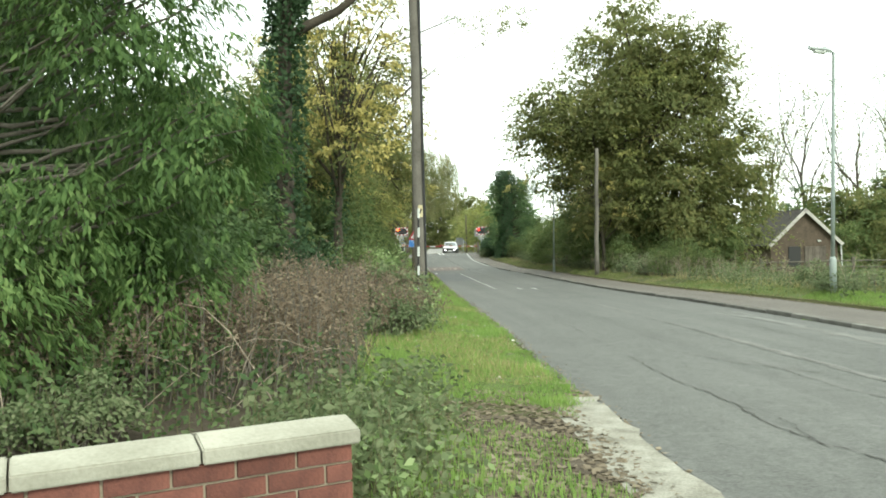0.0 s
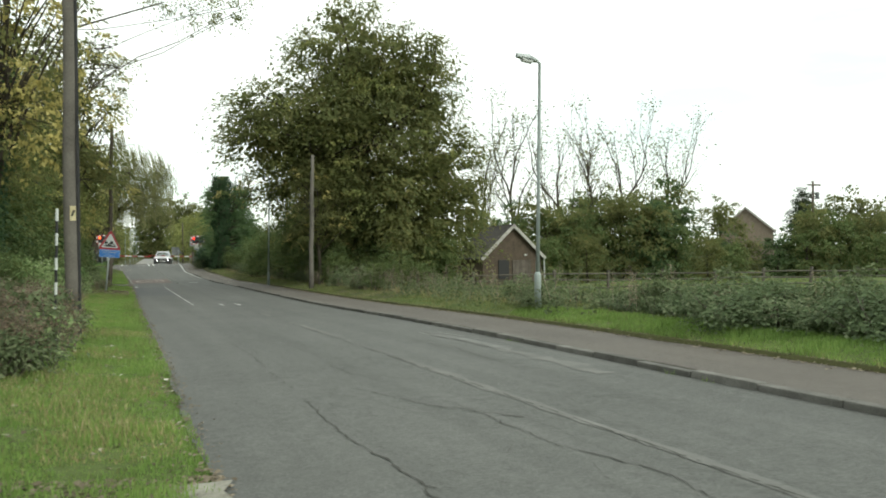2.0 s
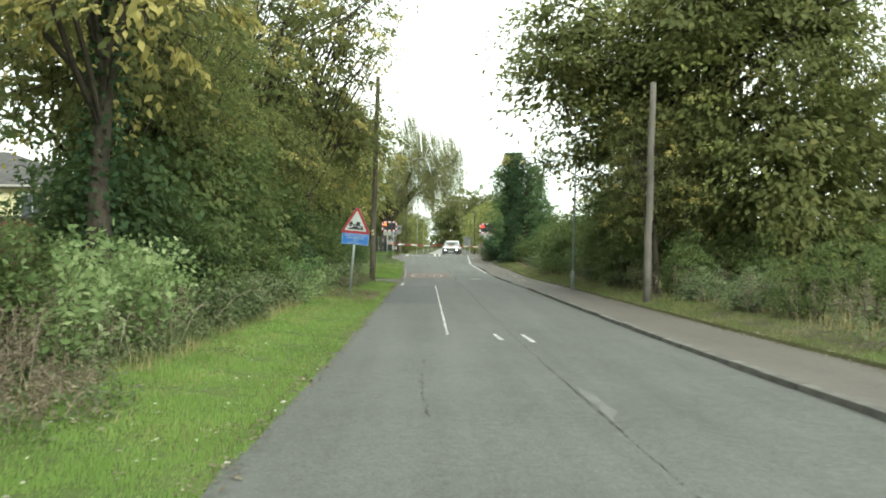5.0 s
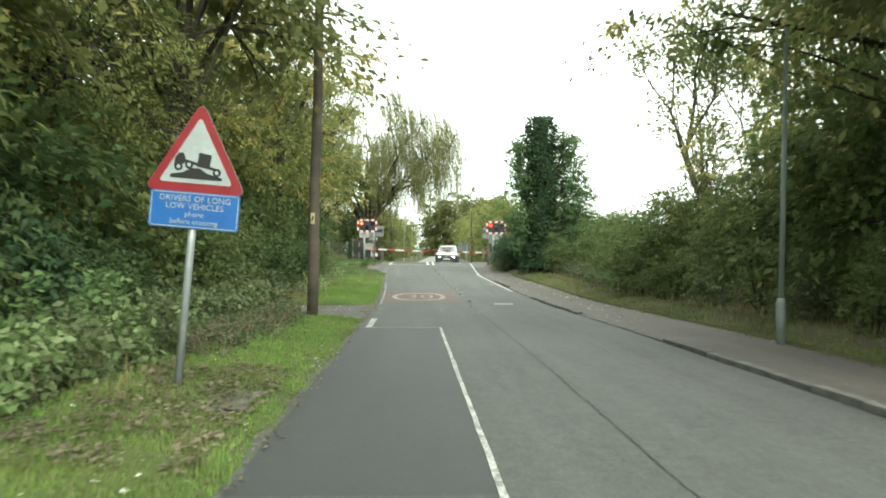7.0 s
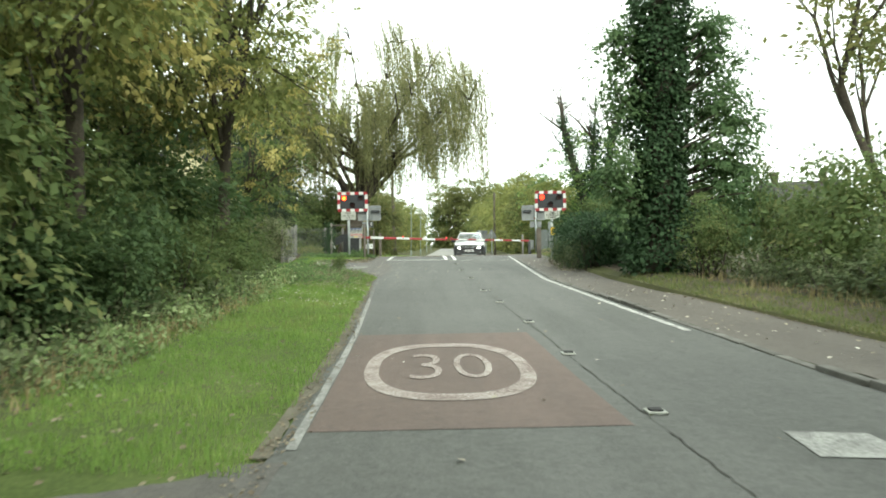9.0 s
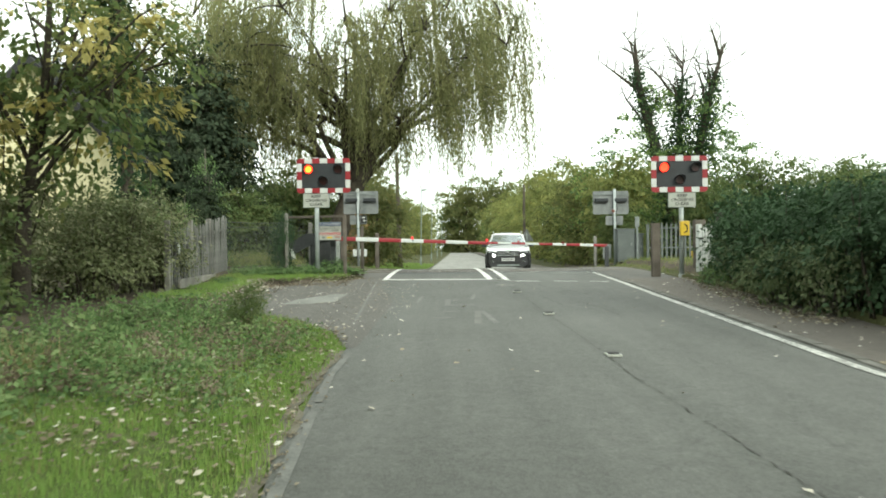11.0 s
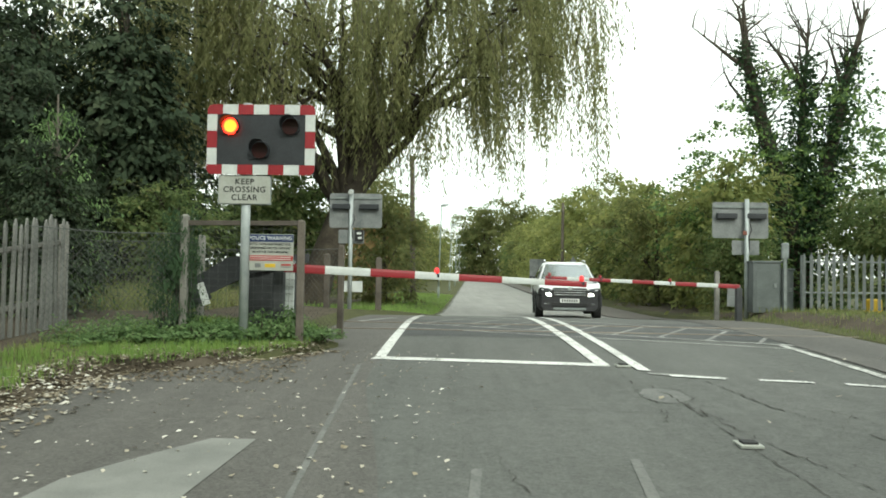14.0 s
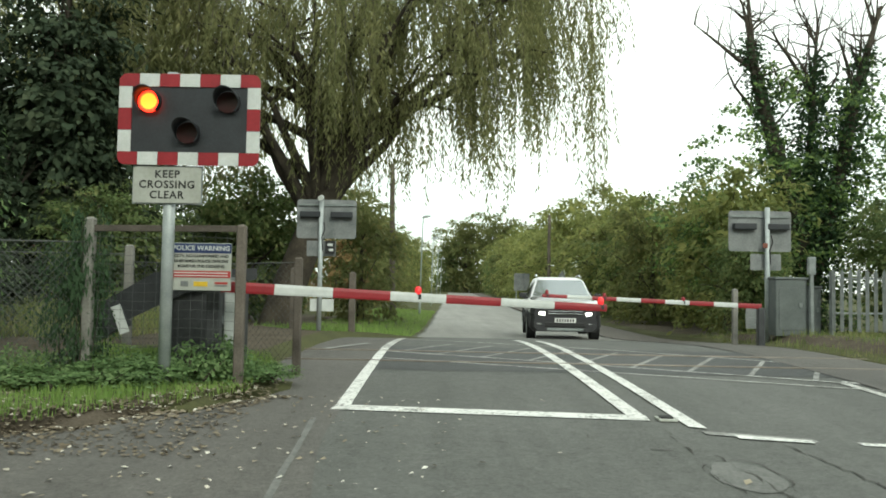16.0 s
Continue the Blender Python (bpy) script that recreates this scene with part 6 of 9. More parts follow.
        mirror = part("door_mirror", box(0.2, 0.1, 0.15, (sx * 1.0, 1.62, 1.12), 0.04), M_CLAD, ob)
        part("mirror_arm", box(0.1, 0.05, 0.05, (sx * 0.9, 1.62, 1.06), 0.01), M_CLAD, mirror)
        part("roof_rail", tube([(sx * 0.6, 2.1, 1.63), (sx * 0.6, 2.6, 1.69), (sx * 0.6, 3.5, 1.67)], 0.02, 6), M_CHROME, ob)
        for wy in (0.88, 3.62):
            wheel = part("wheel", tube([(sx * 0.70, wy, 0.35), (sx * 0.92, wy, 0.35)], 0.35, 24), M_RUBBER, ob, "black tyre")
            part("rim", tube([(sx * 0.90, wy, 0.35), (sx * 0.93, wy, 0.35)], [0.23, 0.22], 18), M_GALV_DULL, wheel)
            part("wheel_arch", tube([(sx * 0.90, wy + 0.40 * math.cos(a), 0.35 + 0.40 * math.sin(a)) for a in (math.pi * k / 8 for k in range(9))], 0.04, 6), M_CLAD, ob)
    grille = part("grille", outline([(-0.42, 0.64), (0.42, 0.64), (0.5, 0.82), (0.44, 0.88), (-0.44, 0.88), (-0.5, 0.82)], 0.05, at=(0, -0.01, 0)), M_INK, ob, "dark grille with chrome bars")
    for k in range(3):
        part("chrome_bar", box(0.86, 0.02, 0.018, (0, -0.015, 0.69 + 0.065 * k), 0.004), M_CHROME, grille)
    part("badge", tube([(0, -0.03, 0.86), (0, -0.01, 0.86)], 0.06, 12), M_CHROME, grille)
    plate = part("number_plate", box(0.52, 0.012, 0.11, (0, -0.02, 0.53), 0.003), M_PLATE, ob)
    for k in range(7):
        part("plate_bar", box(0.04, 0.004, 0.07, (-0.2 + 0.066 * k, -0.028, 0.53)), M_INK, plate)
    part("skid_plate", box(0.9, 0.05, 0.07, (0, 0.0, 0.30), 0.02), M_GALV_DULL, ob)
    part("lower_intake", box(1.0, 0.03, 0.12, (0, 0.0, 0.42), 0.02), M_INK, ob)
    return ob


suv(4.75, 96.2, road_z(97.3), -3)


# ---- plants ----
def unit(rng, n):
    v = rng.normal(size=(n, 3))
    return v / np.linalg.norm(v, axis=1, keepdims=True)


def leaf_blades(rng, centres, size, aspect=0.5, droop=0.0, spread=0.35, fold=0.25, outs=None, loose=0.45):
    """A folded diamond of two triangles for each leaf; outs: the way out of the crown, to which the leaves turn their faces."""
    n = len(centres)
    if outs is None:
        d = unit(rng, n)
        d[:, 2] = d[:, 2] * 0.7 - droop
        d /= np.linalg.norm(d, axis=1, keepdims=True)
        s = np.cross(d, unit(rng, n))
    else:
        face = outs * 0.75 + [0, 0, 0.75] + unit(rng, n) * loose
        d = outs * [0.8, 0.8, 0.3] + unit(rng, n) * 0.75 - [0, 0, 0.35 + droop]
        d /= np.linalg.norm(d, axis=1, keepdims=True)
        s = np.cross(d, face)
    s /= np.linalg.norm(s, axis=1, keepdims=True) + 1e-9
    up = np.cross(s, d)
    ln = size * (1 + spread * rng.uniform(-1, 1, (n, 1)))
    w = ln * aspect * 0.5
    base, tip = centres, centres + d * ln
    mid = centres + d * ln * 0.45 + up * w * fold
    verts = np.stack([base, mid + s * w, tip, mid - s * w], 1).reshape(-1, 3)
    i = np.arange(n)[:, None] * 4
    tris = np.concatenate([i + [0, 1, 2], i + [0, 2, 3]], 1).reshape(-1, 3)
    return verts, tris


def clump_points(rng, lumps, clumps, per, radius, shell=0.55, flat=0.65):
    """Leaf places: drooping sprays spread through lumps (cx, cy, cz, rx, ry, rz), mostly near their skins; and the way out at each."""
    lumps = np.asarray(lumps, float)
    vol = (lumps[:, 3] * lumps[:, 4] * lumps[:, 5]) ** 0.75
    pick = rng.choice(len(lumps), clumps, p=vol / vol.sum())
    u = unit(rng, clumps)
    r = shell + (1 - shell) * rng.uniform(0, 1, (clumps, 1)) ** 0.6
    rough = 1 + 0.22 * np.sin(u[:, :1] * 5 + pick[:, None] * 2) * np.cos(u[:, 1:2] * 6 - pick[:, None]) + np.clip(rng.normal(0, 0.07, (clumps, 1)), -0.12, 0.12)
    centres = lumps[pick, :3] + u * r * lumps[pick, 3:] * rough
    rad = radius * rng.uniform(0.5, 1.45, (clumps, 1))
    way = u * [1, 1, 0.25] + rng.normal(size=(clumps, 3)) * [0.25, 0.25, 0.1]
    way /= np.linalg.norm(way, axis=1, keepdims=True) + 1e-9
    side = np.stack([-way[:, 1], way[:, 0], np.zeros(clumps)], 1)
    side /= np.linalg.norm(side, axis=1, keepdims=True) + 1e-9
    a, b, c = np.clip(rng.normal(size=(3, clumps, per, 1)), -1.9, 1.9)
    a = a * 0.75
    fall = np.array([0, 0, -1.0]) * 0.30 * np.clip(a + 0.4, -0.2, None) ** 2
    pts = centres[:, None, :] + rad[:, None, :] * (a * way[:, None, :] + b * 0.6 * side[:, None, :] + c * flat * 0.34 * np.array([0, 0, 1.0]) + fall)
    outs = np.repeat(u[:, None, :] * 0.75 + way[:, None, :] * 0.25, per, 1)
    return centres, pts.reshape(-1, 3), outs.reshape(-1, 3)


def tubes(name, lines, material, sides=5):
    """Many tapered bars in one mesh: each a list of points and of radii."""
    verts, tris = [], []
    ang = np.linspace(0, 2 * np.pi, sides, endpoint=False)
    base = 0
    for pts, rad in lines:
        pts, rad = np.asarray(pts, float), np.asarray(rad, float)
        d = np.gradient(pts, axis=0)
        d /= np.linalg.norm(d, axis=1, keepdims=True) + 1e-9
        ref = np.array([1.0, 0.15, 0.1]) if abs(d[0, 0]) < 0.8 else np.array([0.1, 1.0, 0.15])
        a = np.cross(d, ref)
        a /= np.linalg.norm(a, axis=1, keepdims=True) + 1e-9
        b = np.cross(d, a)
        ring = pts[:, None] + rad[:, None, None] * (a[:, None] * np.cos(ang)[None, :, None] + b[:, None] * np.sin(ang)[None, :, None])
        verts.append(ring.reshape(-1, 3))
        n = len(pts)
        for j in range(n - 1):
            for k in range(sides):
                p, q = base + j * sides + k, base + j * sides + (k + 1) % sides
                tris += [(p, q, q + sides), (p, q + sides, p + sides)]
        base += n * sides
    return triangles(name, np.concatenate(verts), np.array(tris), material)


def bent(rng, a, b, n=5, sag=0.12, bow=0.1):
    """A bowed run of points from a to b."""
    a, b = np.asarray(a, float), np.asarray(b, float)
    t = np.linspace(0, 1, n)[:, None]
    ln = np.linalg.norm(b - a)
    off = rng.normal(size=3) * bow * ln
    off[2] += sag * ln
    return a + (b - a) * t + off * (t * (1 - t) * 2) + rng.normal(size=(n, 3)) * ln * 0.012 * (t * (1 - t) * 4)


def tree(name, label, lumps, trunk, radius, leaves, clumps, per, size, seed, clump_r=0.6, bark=None, limbs=26, aspect=0.55, droop=0.25, shell=0.5, ivy=0.0, category="tree", twigs=60, second=None, core=0):
    """A tree round its own foot: trunk points, limbs out to the clumps, a crown of clumped leaves, ivy up the trunk."""
    rng = np.random.default_rng(seed)
    ob = thing(name, label, category)
    trunk = np.asarray(trunk, float)
    t = np.linspace(0, 1, len(trunk))
    lines = [(trunk, radius * (1 - 0.75 * t) * (1 + 0.35 * (t < 0.05)))]
    part("trunk", tubes("trunk", lines, bark or M_BARK, 10), None, ob, smooth=True)
    centres, pts, outs = clump_points(rng, lumps, clumps, per, clump_r, shell)
    lines = []
    ends = centres[rng.choice(len(centres), min(limbs + twigs, len(centres)), replace=False)]
    ends = ends[np.argsort(-np.linalg.norm(ends - trunk.mean(0), axis=1))]
    nodes = []
    for k, e in enumerate(ends):
        if k < limbs or not nodes:
            h = np.clip((e[2] - trunk[0, 2]) / (trunk[-1, 2] - trunk[0, 2] + 1e-6) * rng.uniform(0.45, 0.85), 0.12, 0.97)
            a = np.array([np.interp(h, t, trunk[:, i]) for i in range(3)])
            run = bent(rng, a, e, 6)
            r0 = radius * (1 - 0.75 * h) * rng.uniform(0.3, 0.5)
            lines.append((run, np.linspace(r0, 0.012, 6)))
            nodes += [(p, r0 * (1 - i / 6)) for i, p in enumerate(run) if i > 1]
        else:
            j = min(range(len(nodes)), key=lambda i: np.sum((nodes[i][0] - e) ** 2))
            lines.append((bent(rng, nodes[j][0], e, 4), np.linspace(max(0.012, nodes[j][1] * 0.6), 0.006, 4)))
    if lines:
        tagged(part("branchwork", tubes("branchwork", lines, bark or M_BARK, 4), None, ob), kind="stuff")
    v, f = leaf_blades(rng, pts, size, aspect, droop, outs=outs)
    tagged(part("crown", triangles("crown", v, f, leaves), None, ob), kind="stuff")
    if core:
        inner = np.asarray(lumps, float) * [1, 1, 1, 0.82, 0.82, 0.82]
        c3, p3, o3 = clump_points(rng, inner, core, per, clump_r, 0.1)
        v, f = leaf_blades(rng, p3, size * 1.3, aspect * 1.2, droop, outs=o3)
        tagged(part("inner_leaves", triangles("inner_leaves", v, f, leaves), None, ob), kind="stuff")
    if second:
        c2, p2, o2 = clump_points(rng, lumps, int(clumps * second[1]), per, clump_r * 0.8, 0.75)
        v, f = leaf_blades(rng, p2, size, aspect, droop, outs=o2)
        tagged(part("turning_leaves", triangles("turning_leaves", v, f, second[0]), None, ob), kind="stuff")
    if ivy:
        n = int(ivy)
        h = rng.uniform(0, 0.9, n) ** 0.9
        a = rng.uniform(0, 2 * np.pi, n)
        rr = radius * 1.15 * rng.uniform(0.9, 1.9, n)
        p = np.stack([np.interp(h, t, trunk[:, 0]) + rr * np.cos(a), np.interp(h, t, trunk[:, 1]) + rr * np.sin(a), np.interp(h, t, trunk[:, 2])], 1)
        v, f = leaf_blades(rng, p, 0.11, 0.8, 0.3)
        tagged(part("ivy", triangles("ivy", v, f, L_IVY), None, ob, "dark ivy up the trunk"), kind="stuff")
    return ob


def shrub(name, label, lumps, leaves, clumps, per, size, seed, clump_r=0.3, droop=0.1, stems=14, aspect=0.6, shell=0.35, category="shrub", stem_mat=None):
    rng = np.random.default_rng(seed)
    ob = thing(name, label, category)
    centres, pts, outs = clump_points(rng, lumps, clumps, per, clump_r, shell)
    keep = pts[:, 2] > -0.05
    v, f = leaf_blades(rng, pts[keep], size, aspect, droop, outs=outs[keep])
    tagged(part("foliage", triangles("foliage", v, f, leaves), None, ob), kind="stuff")
    ends = centres[rng.choice(len(centres), stems, replace=False)]
    lines = []
    for e in ends:
        foot = np.array([e[0] * 0.5 + rng.normal() * 0.1, e[1] * 0.5 + rng.normal() * 0.1, -0.1])
        lines.append((bent(rng, foot, e * [1, 1, 1.05], 5, 0.1), np.linspace(0.022, 0.005, 5)))
    tagged(part("stem_tangle", tubes("stem_tangle", lines, stem_mat or M_BARK, 4), None, ob), kind="stuff")
    return ob


def place(ob, x, y, s=1.0, rz=0.0, sz=None, z=None):
    ob.matrix_basis = pose(x, y, ground_z(x, y) if z is None else z, 0, 0, rz) @ Matrix.Diagonal((s, s, sz or s, 1))
    return ob


def another(ob, x, y, s=1.0, rz=0.0, sz=None, label="", z=None):
    was = tuple(ob.scale)
    ob.scale = (1, 1, 1)
    c = copy_thing(ob, pose(x, y, ground_z(x, y) if z is None else z, 0, 0, rz) @ Matrix.Diagonal((s, s, sz or s, 1)))
    ob.scale = was
    return tagged(c, label)


# --- the kinds of tree and bush ---
big = tree("sycamore_tree", "tall broad sycamore turning yellow-green, its trunk wrapped in ivy",
           [(0, 0, 7.2, 4.4, 4.2, 4.0), (-0.2, 0, 10.7, 2.7, 2.8, 2.3), (-3.7, -0.3, 7.5, 2.3, 2.6, 2.0), (-2.6, 0, 5.2, 2.2, 2.6, 1.3), (2.9, 0, 8.9, 2.2, 2.5, 2.3), (4.3, 0, 5.4, 2.3, 2.8, 2.3),
            (3.8, -0.5, 2.5, 2.6, 2.6, 2.1), (0.8, -2.8, 4.2, 2.8, 1.8, 2.4), (1.2, -2.0, 1.9, 2.2, 1.6, 1.5), (-4.6, -0.8, 6.3, 1.4, 1.6, 0.9), (-1.6, -2.6, 7.6, 1.8, 1.6, 1.5), (1.6, -2.4, 10.0, 1.8, 1.5, 1.5)],
           [(0, 0, -0.2), (0.1, 0.1, 2.5), (-0.1, 0, 5), (0.2, 0.2, 8), (0.1, 0, 11)], 0.42, L_OLIVE, 900, 66, 0.17, 11, 0.62, shell=0.5, ivy=2200, limbs=34, twigs=110, core=300, second=(L_SYCAMORE, 0.12))
place(big, 11.6, 39.2, 1.06)
olive = tree("maple_tree", "tall yellowing maple with gaps between its leaf clumps", [(0, 0, 6.4, 2.8, 2.8, 2.8), (0.8, -0.6, 8.8, 2.2, 2.2, 2.0), (-1.6, 0.4, 4.9, 1.8, 1.8, 1.5), (1.5, -0.8, 4.6, 1.6, 1.8, 1.4)],
             [(0, 0, -0.2), (0.1, 0, 2), (0.3, -0.1, 5), (0.2, 0, 8.6)], 0.2, L_OLIVE, 215, 42, 0.15, 12, 0.42, second=(L_YELLOW, 0.2), limbs=40, twigs=110, core=60)
tall_ash = tree("ash_tree", "tall ash with a long thinly leaved bough reaching over the road", [(8.0, -1.0, 12.9, 1.6, 1.4, 0.7), (6.0, -0.6, 13.2, 1.1, 1.2, 0.6), (9.2, -2.0, 12.7, 1.0, 1.0, 0.6), (0, 0, 8.6, 2.2, 2.0, 1.8), (1.4, 0, 10.6, 1.6, 1.6, 1.2)],
                [(0, 0, -0.2), (0.1, 0, 4), (0.5, 0, 8), (2.0, -0.3, 11.6), (6.0, -0.7, 13.1)], 0.11, L_OLIVE, 100, 30, 0.13, 59, 0.42, limbs=4, twigs=26, bark=M_BARK)
gold_maple = tree("maple_tree", "spreading maple with small gold and olive autumn leaves", [(0, 0, 6.2, 2.9, 2.8, 2.7), (0.9, -0.6, 8.4, 2.3, 2.2, 1.9), (-1.6, 0.4, 4.9, 1.9, 1.8, 1.5), (1.7, -0.6, 4.8, 1.7, 1.8, 1.3)],
             [(0, 0, -0.2), (0.1, 0, 2), (0.3, -0.1, 5), (0.2, 0, 8.4)], 0.19, L_SYCAMORE, 220, 46, 0.135, 23, 0.42, second=(L_YELLOW, 0.35), limbs=40, twigs=110, core=60)
yellow = tree("maple_tree", "maple with bright yellow autumn leaves over darker green", [(1.0, -0.9, 4.9, 1.8, 1.6, 1.1), (0, 0, 6.6, 2.5, 2.5, 2.0), (-1.3, 0.2, 5.4, 1.5, 1.5, 1.2), (0.7, -0.5, 8.4, 1.7, 1.7, 1.4)],
              [(0, 0, -0.2), (-0.1, 0.1, 2.2), (0.2, -0.1, 5), (0.3, 0, 8.4)], 0.18, L_OLIVE, 90, 40, 0.155, 13, 0.4, ivy=1100, second=(L_YELLOW, 1.5), limbs=34, twigs=90)
dark = tree("evergreen_tree", "dense dark evergreen tree reaching to the ground", [(0, 0, 2.4, 2.3, 2.3, 2.4), (0, 0, 4.8, 1.9, 1.9, 2.2), (0.2, 0, 6.8, 1.2, 1.2, 1.8)],
            [(0, 0, -0.2), (0, 0, 4), (0.1, 0, 7.8)], 0.2, L_YEW, 300, 44, 0.19, 14, 0.5, droop=0.4, shell=0.25, core=60)
hedge_tree = tree("hedgerow_tree", "bushy green hedgerow tree", [(0, 0, 2.2, 2.4, 2.2, 2.2), (0.8, 0, 3.6, 1.7, 1.7, 1.6), (-1.0, 0.3, 3.2, 1.5, 1.5, 1.6)],
                  [(0, 0, -0.2), (0.1, 0, 2), (0, 0, 4)], 0.14, L_MID, 230, 34, 0.17, 15, 0.42, limbs=14, twigs=30, core=50)
far_green = tree("hedgerow_tree", "distant green hedgerow tree", [(0, 0, 2.3, 2.4, 2.2, 2.2), (0.9, 0, 3.7, 1.6, 1.6, 1.5), (-1.0, 0.3, 3.4, 1.4, 1.4, 1.5), (0, 0, 0.9, 2.3, 2.1, 1.0)], [(0, 0, -0.2), (0, 0, 4)], 0.14, L_MID, 140, 27, 0.27, 25, 0.5, limbs=8, twigs=8)
far_dark = tree("hedgerow_tree", "distant dark green hedgerow tree", [(0, 0, 2.1, 2.2, 2.2, 2.1), (0.5, 0, 4.1, 1.6, 1.6, 1.7), (-0.8, 0.3, 3.2, 1.4, 1.4, 1.5), (0, 0, 0.9, 2.3, 2.1, 1.0)], [(0, 0, -0.2), (0, 0, 4)], 0.14, L_DARK, 140, 27, 0.27, 26, 0.5, limbs=8, twigs=8)
far_olive = tree("hedgerow_tree", "distant tree in olive and yellow autumn leaf", [(0, 0, 3.0, 2.4, 2.2, 2.6), (0.7, 0, 4.9, 1.7, 1.7, 1.5), (-0.9, 0.3, 4.0, 1.5, 1.5, 1.6), (0, 0, 1.0, 2.2, 2.1, 1.1)], [(0, 0, -0.2), (0, 0, 4)], 0.16, L_OLIVE, 145, 27, 0.27, 27, 0.5, limbs=8, twigs=8)
far_gold = tree("hedgerow_tree", "distant tree turning gold and pale green", [(0, 0, 3.0, 2.4, 2.2, 2.6), (0.7, 0, 4.9, 1.7, 1.7, 1.5), (-0.9, 0.3, 4.0, 1.5, 1.5, 1.6), (0, 0, 1.0, 2.2, 2.1, 1.1)], [(0, 0, -0.2), (0, 0, 4)], 0.16, L_SYCAMORE, 145, 27, 0.27, 29, 0.5, limbs=8, twigs=8)
far_rust = tree("hedgerow_tree", "distant tree in rusty autumn leaf", [(0, 0, 2.6, 2.2, 2.2, 2.4), (0.7, 0, 4.3, 1.5, 1.5, 1.4)], [(0, 0, -0.2), (0, 0, 4)], 0.16, L_RUST, 115, 27, 0.27, 28, 0.5, limbs=8, twigs=8)
bush = shrub("bramble_bush", "tangled bramble bush with grey-green leaves", [(0, 0, 0.4, 1.0, 0.9, 0.5), (0.5, 0.2, 0.65, 0.6, 0.6, 0.45), (-0.6, -0.1, 0.45, 0.7, 0.7, 0.45)], L_BRAMBLE, 115, 28, 0.088, 16, 0.24, stems=26, stem_mat=M_BARK_PALE)
laurel = shrub("laurel_bush", "dense dark green roadside shrub", [(0, 0, 0.8, 1.0, 0.9, 0.95), (0.4, 0.3, 1.4, 0.7, 0.7, 0.7), (-0.5, 0, 1.2, 0.6, 0.6, 0.7)], L_DARK, 170, 36, 0.098, 17, 0.3, stems=14)
privet = shrub("hedge_bush", "bushy mid-green roadside shrub", [(0, 0, 0.9, 1.1, 1.0, 1.0), (0.5, -0.2, 1.6, 0.8, 0.8, 0.8), (-0.6, 0.2, 1.3, 0.7, 0.7, 0.8)], L_MID, 170, 36, 0.095, 18, 0.32, stems=18)
sallow = shrub("hedge_bush", "straggling olive-leaved roadside shrub", [(0, 0, 0.8, 1.0, 1.0, 0.9), (0.4, -0.3, 1.7, 0.6, 0.6, 0.9), (-0.6, 0.3, 1.2, 0.6, 0.6, 0.8)], L_MID, 145, 36, 0.092, 29, 0.3, stems=24)
ivy_mound = shrub("ivy_bush", "glossy dark green ivy mound", [(0, 0, 0.7, 1.1, 1.0, 0.85), (0.4, 0.2, 1.1, 0.8, 0.8, 0.6)], L_IVY, 170, 34, 0.09, 19, 0.25, stems=10)
nettle = shrub("nettle_patch", "low patch of green nettles and dock", [(0, 0, 0.16, 0.42, 0.36, 0.2), (0.2, 0.1, 0.24, 0.22, 0.22, 0.16)], L_NETTLE, 60, 34, 0.052, 30, 0.1, stems=12)

# left side, from the start of the walk to the crossing
rl = random.Random(21)
place(yellow, -2.1, 26.2, 1.0, 0)
place(olive, -5.2, 33.0, 0.95, 80)
place(dark, -7.5, 15.5, 1.15, 10)
place(hedge_tree, -4.0, 34.5, 1.0, 30)
place(laurel, -3.4, 14.4, 1.15, 0)
place(privet, -1.7, 22.0, 0.65, 50)
place(bush, -1.2, 14.0, 0.6, 0)
place(ivy_mound, -2.4, 16.2, 0.9, 0)
place(sallow, -3.6, 29.8, 1.2, 0)
for y in np.arange(18.5, 47.5, 1.7):
    near = 0.42 if y < 27 else 1.0
    another(rl.choice([laurel, privet, sallow, ivy_mound, bush]), -1.7 + rl.uniform(-0.5, 0.3), y + rl.uniform(-0.6, 0.6), rl.uniform(0.6, 1.2) * near, rl.uniform(0, 360))
    if y > 29:
        another(rl.choice([laurel, privet, sallow]), -3.3 + rl.uniform(-0.6, 0.4), y + rl.uniform(-0.8, 0.8), rl.uniform(1.2, 1.9), rl.uniform(0, 360))
place(gold_maple, -4.4, 55.6, 1.0, 20)
place(tall_ash, -3.0, 41.6, 1.0, 0)
for x, y, s, k, r in ((-4.0, 31.5, 1.0, olive, 120), (-3.8, 40.5, 1.0, olive, 0), (-2.1, 46.2, 1.22, olive, 40), (-5.0, 38, 1.2, hedge_tree, 60), (-6.5, 43, 1.3, dark, 0), (-6, 47, 1.2, dark, 90),
                      (-2.4, 60.5, 0.95, gold_maple, 330), (-1.9, 67.6, 0.95, gold_maple, 350), (-4.2, 63.5, 1.05, olive, 200), (-4.4, 69.0, 0.9, olive, 300), (-7, 58, 1.2, dark, 0), (-6.4, 64.5, 1.2, dark, 30), (-7.6, 70, 1.0, dark, 0), (-7.5, 51.5, 1.1, dark, 70)):
    another(k, x, y, s, r)
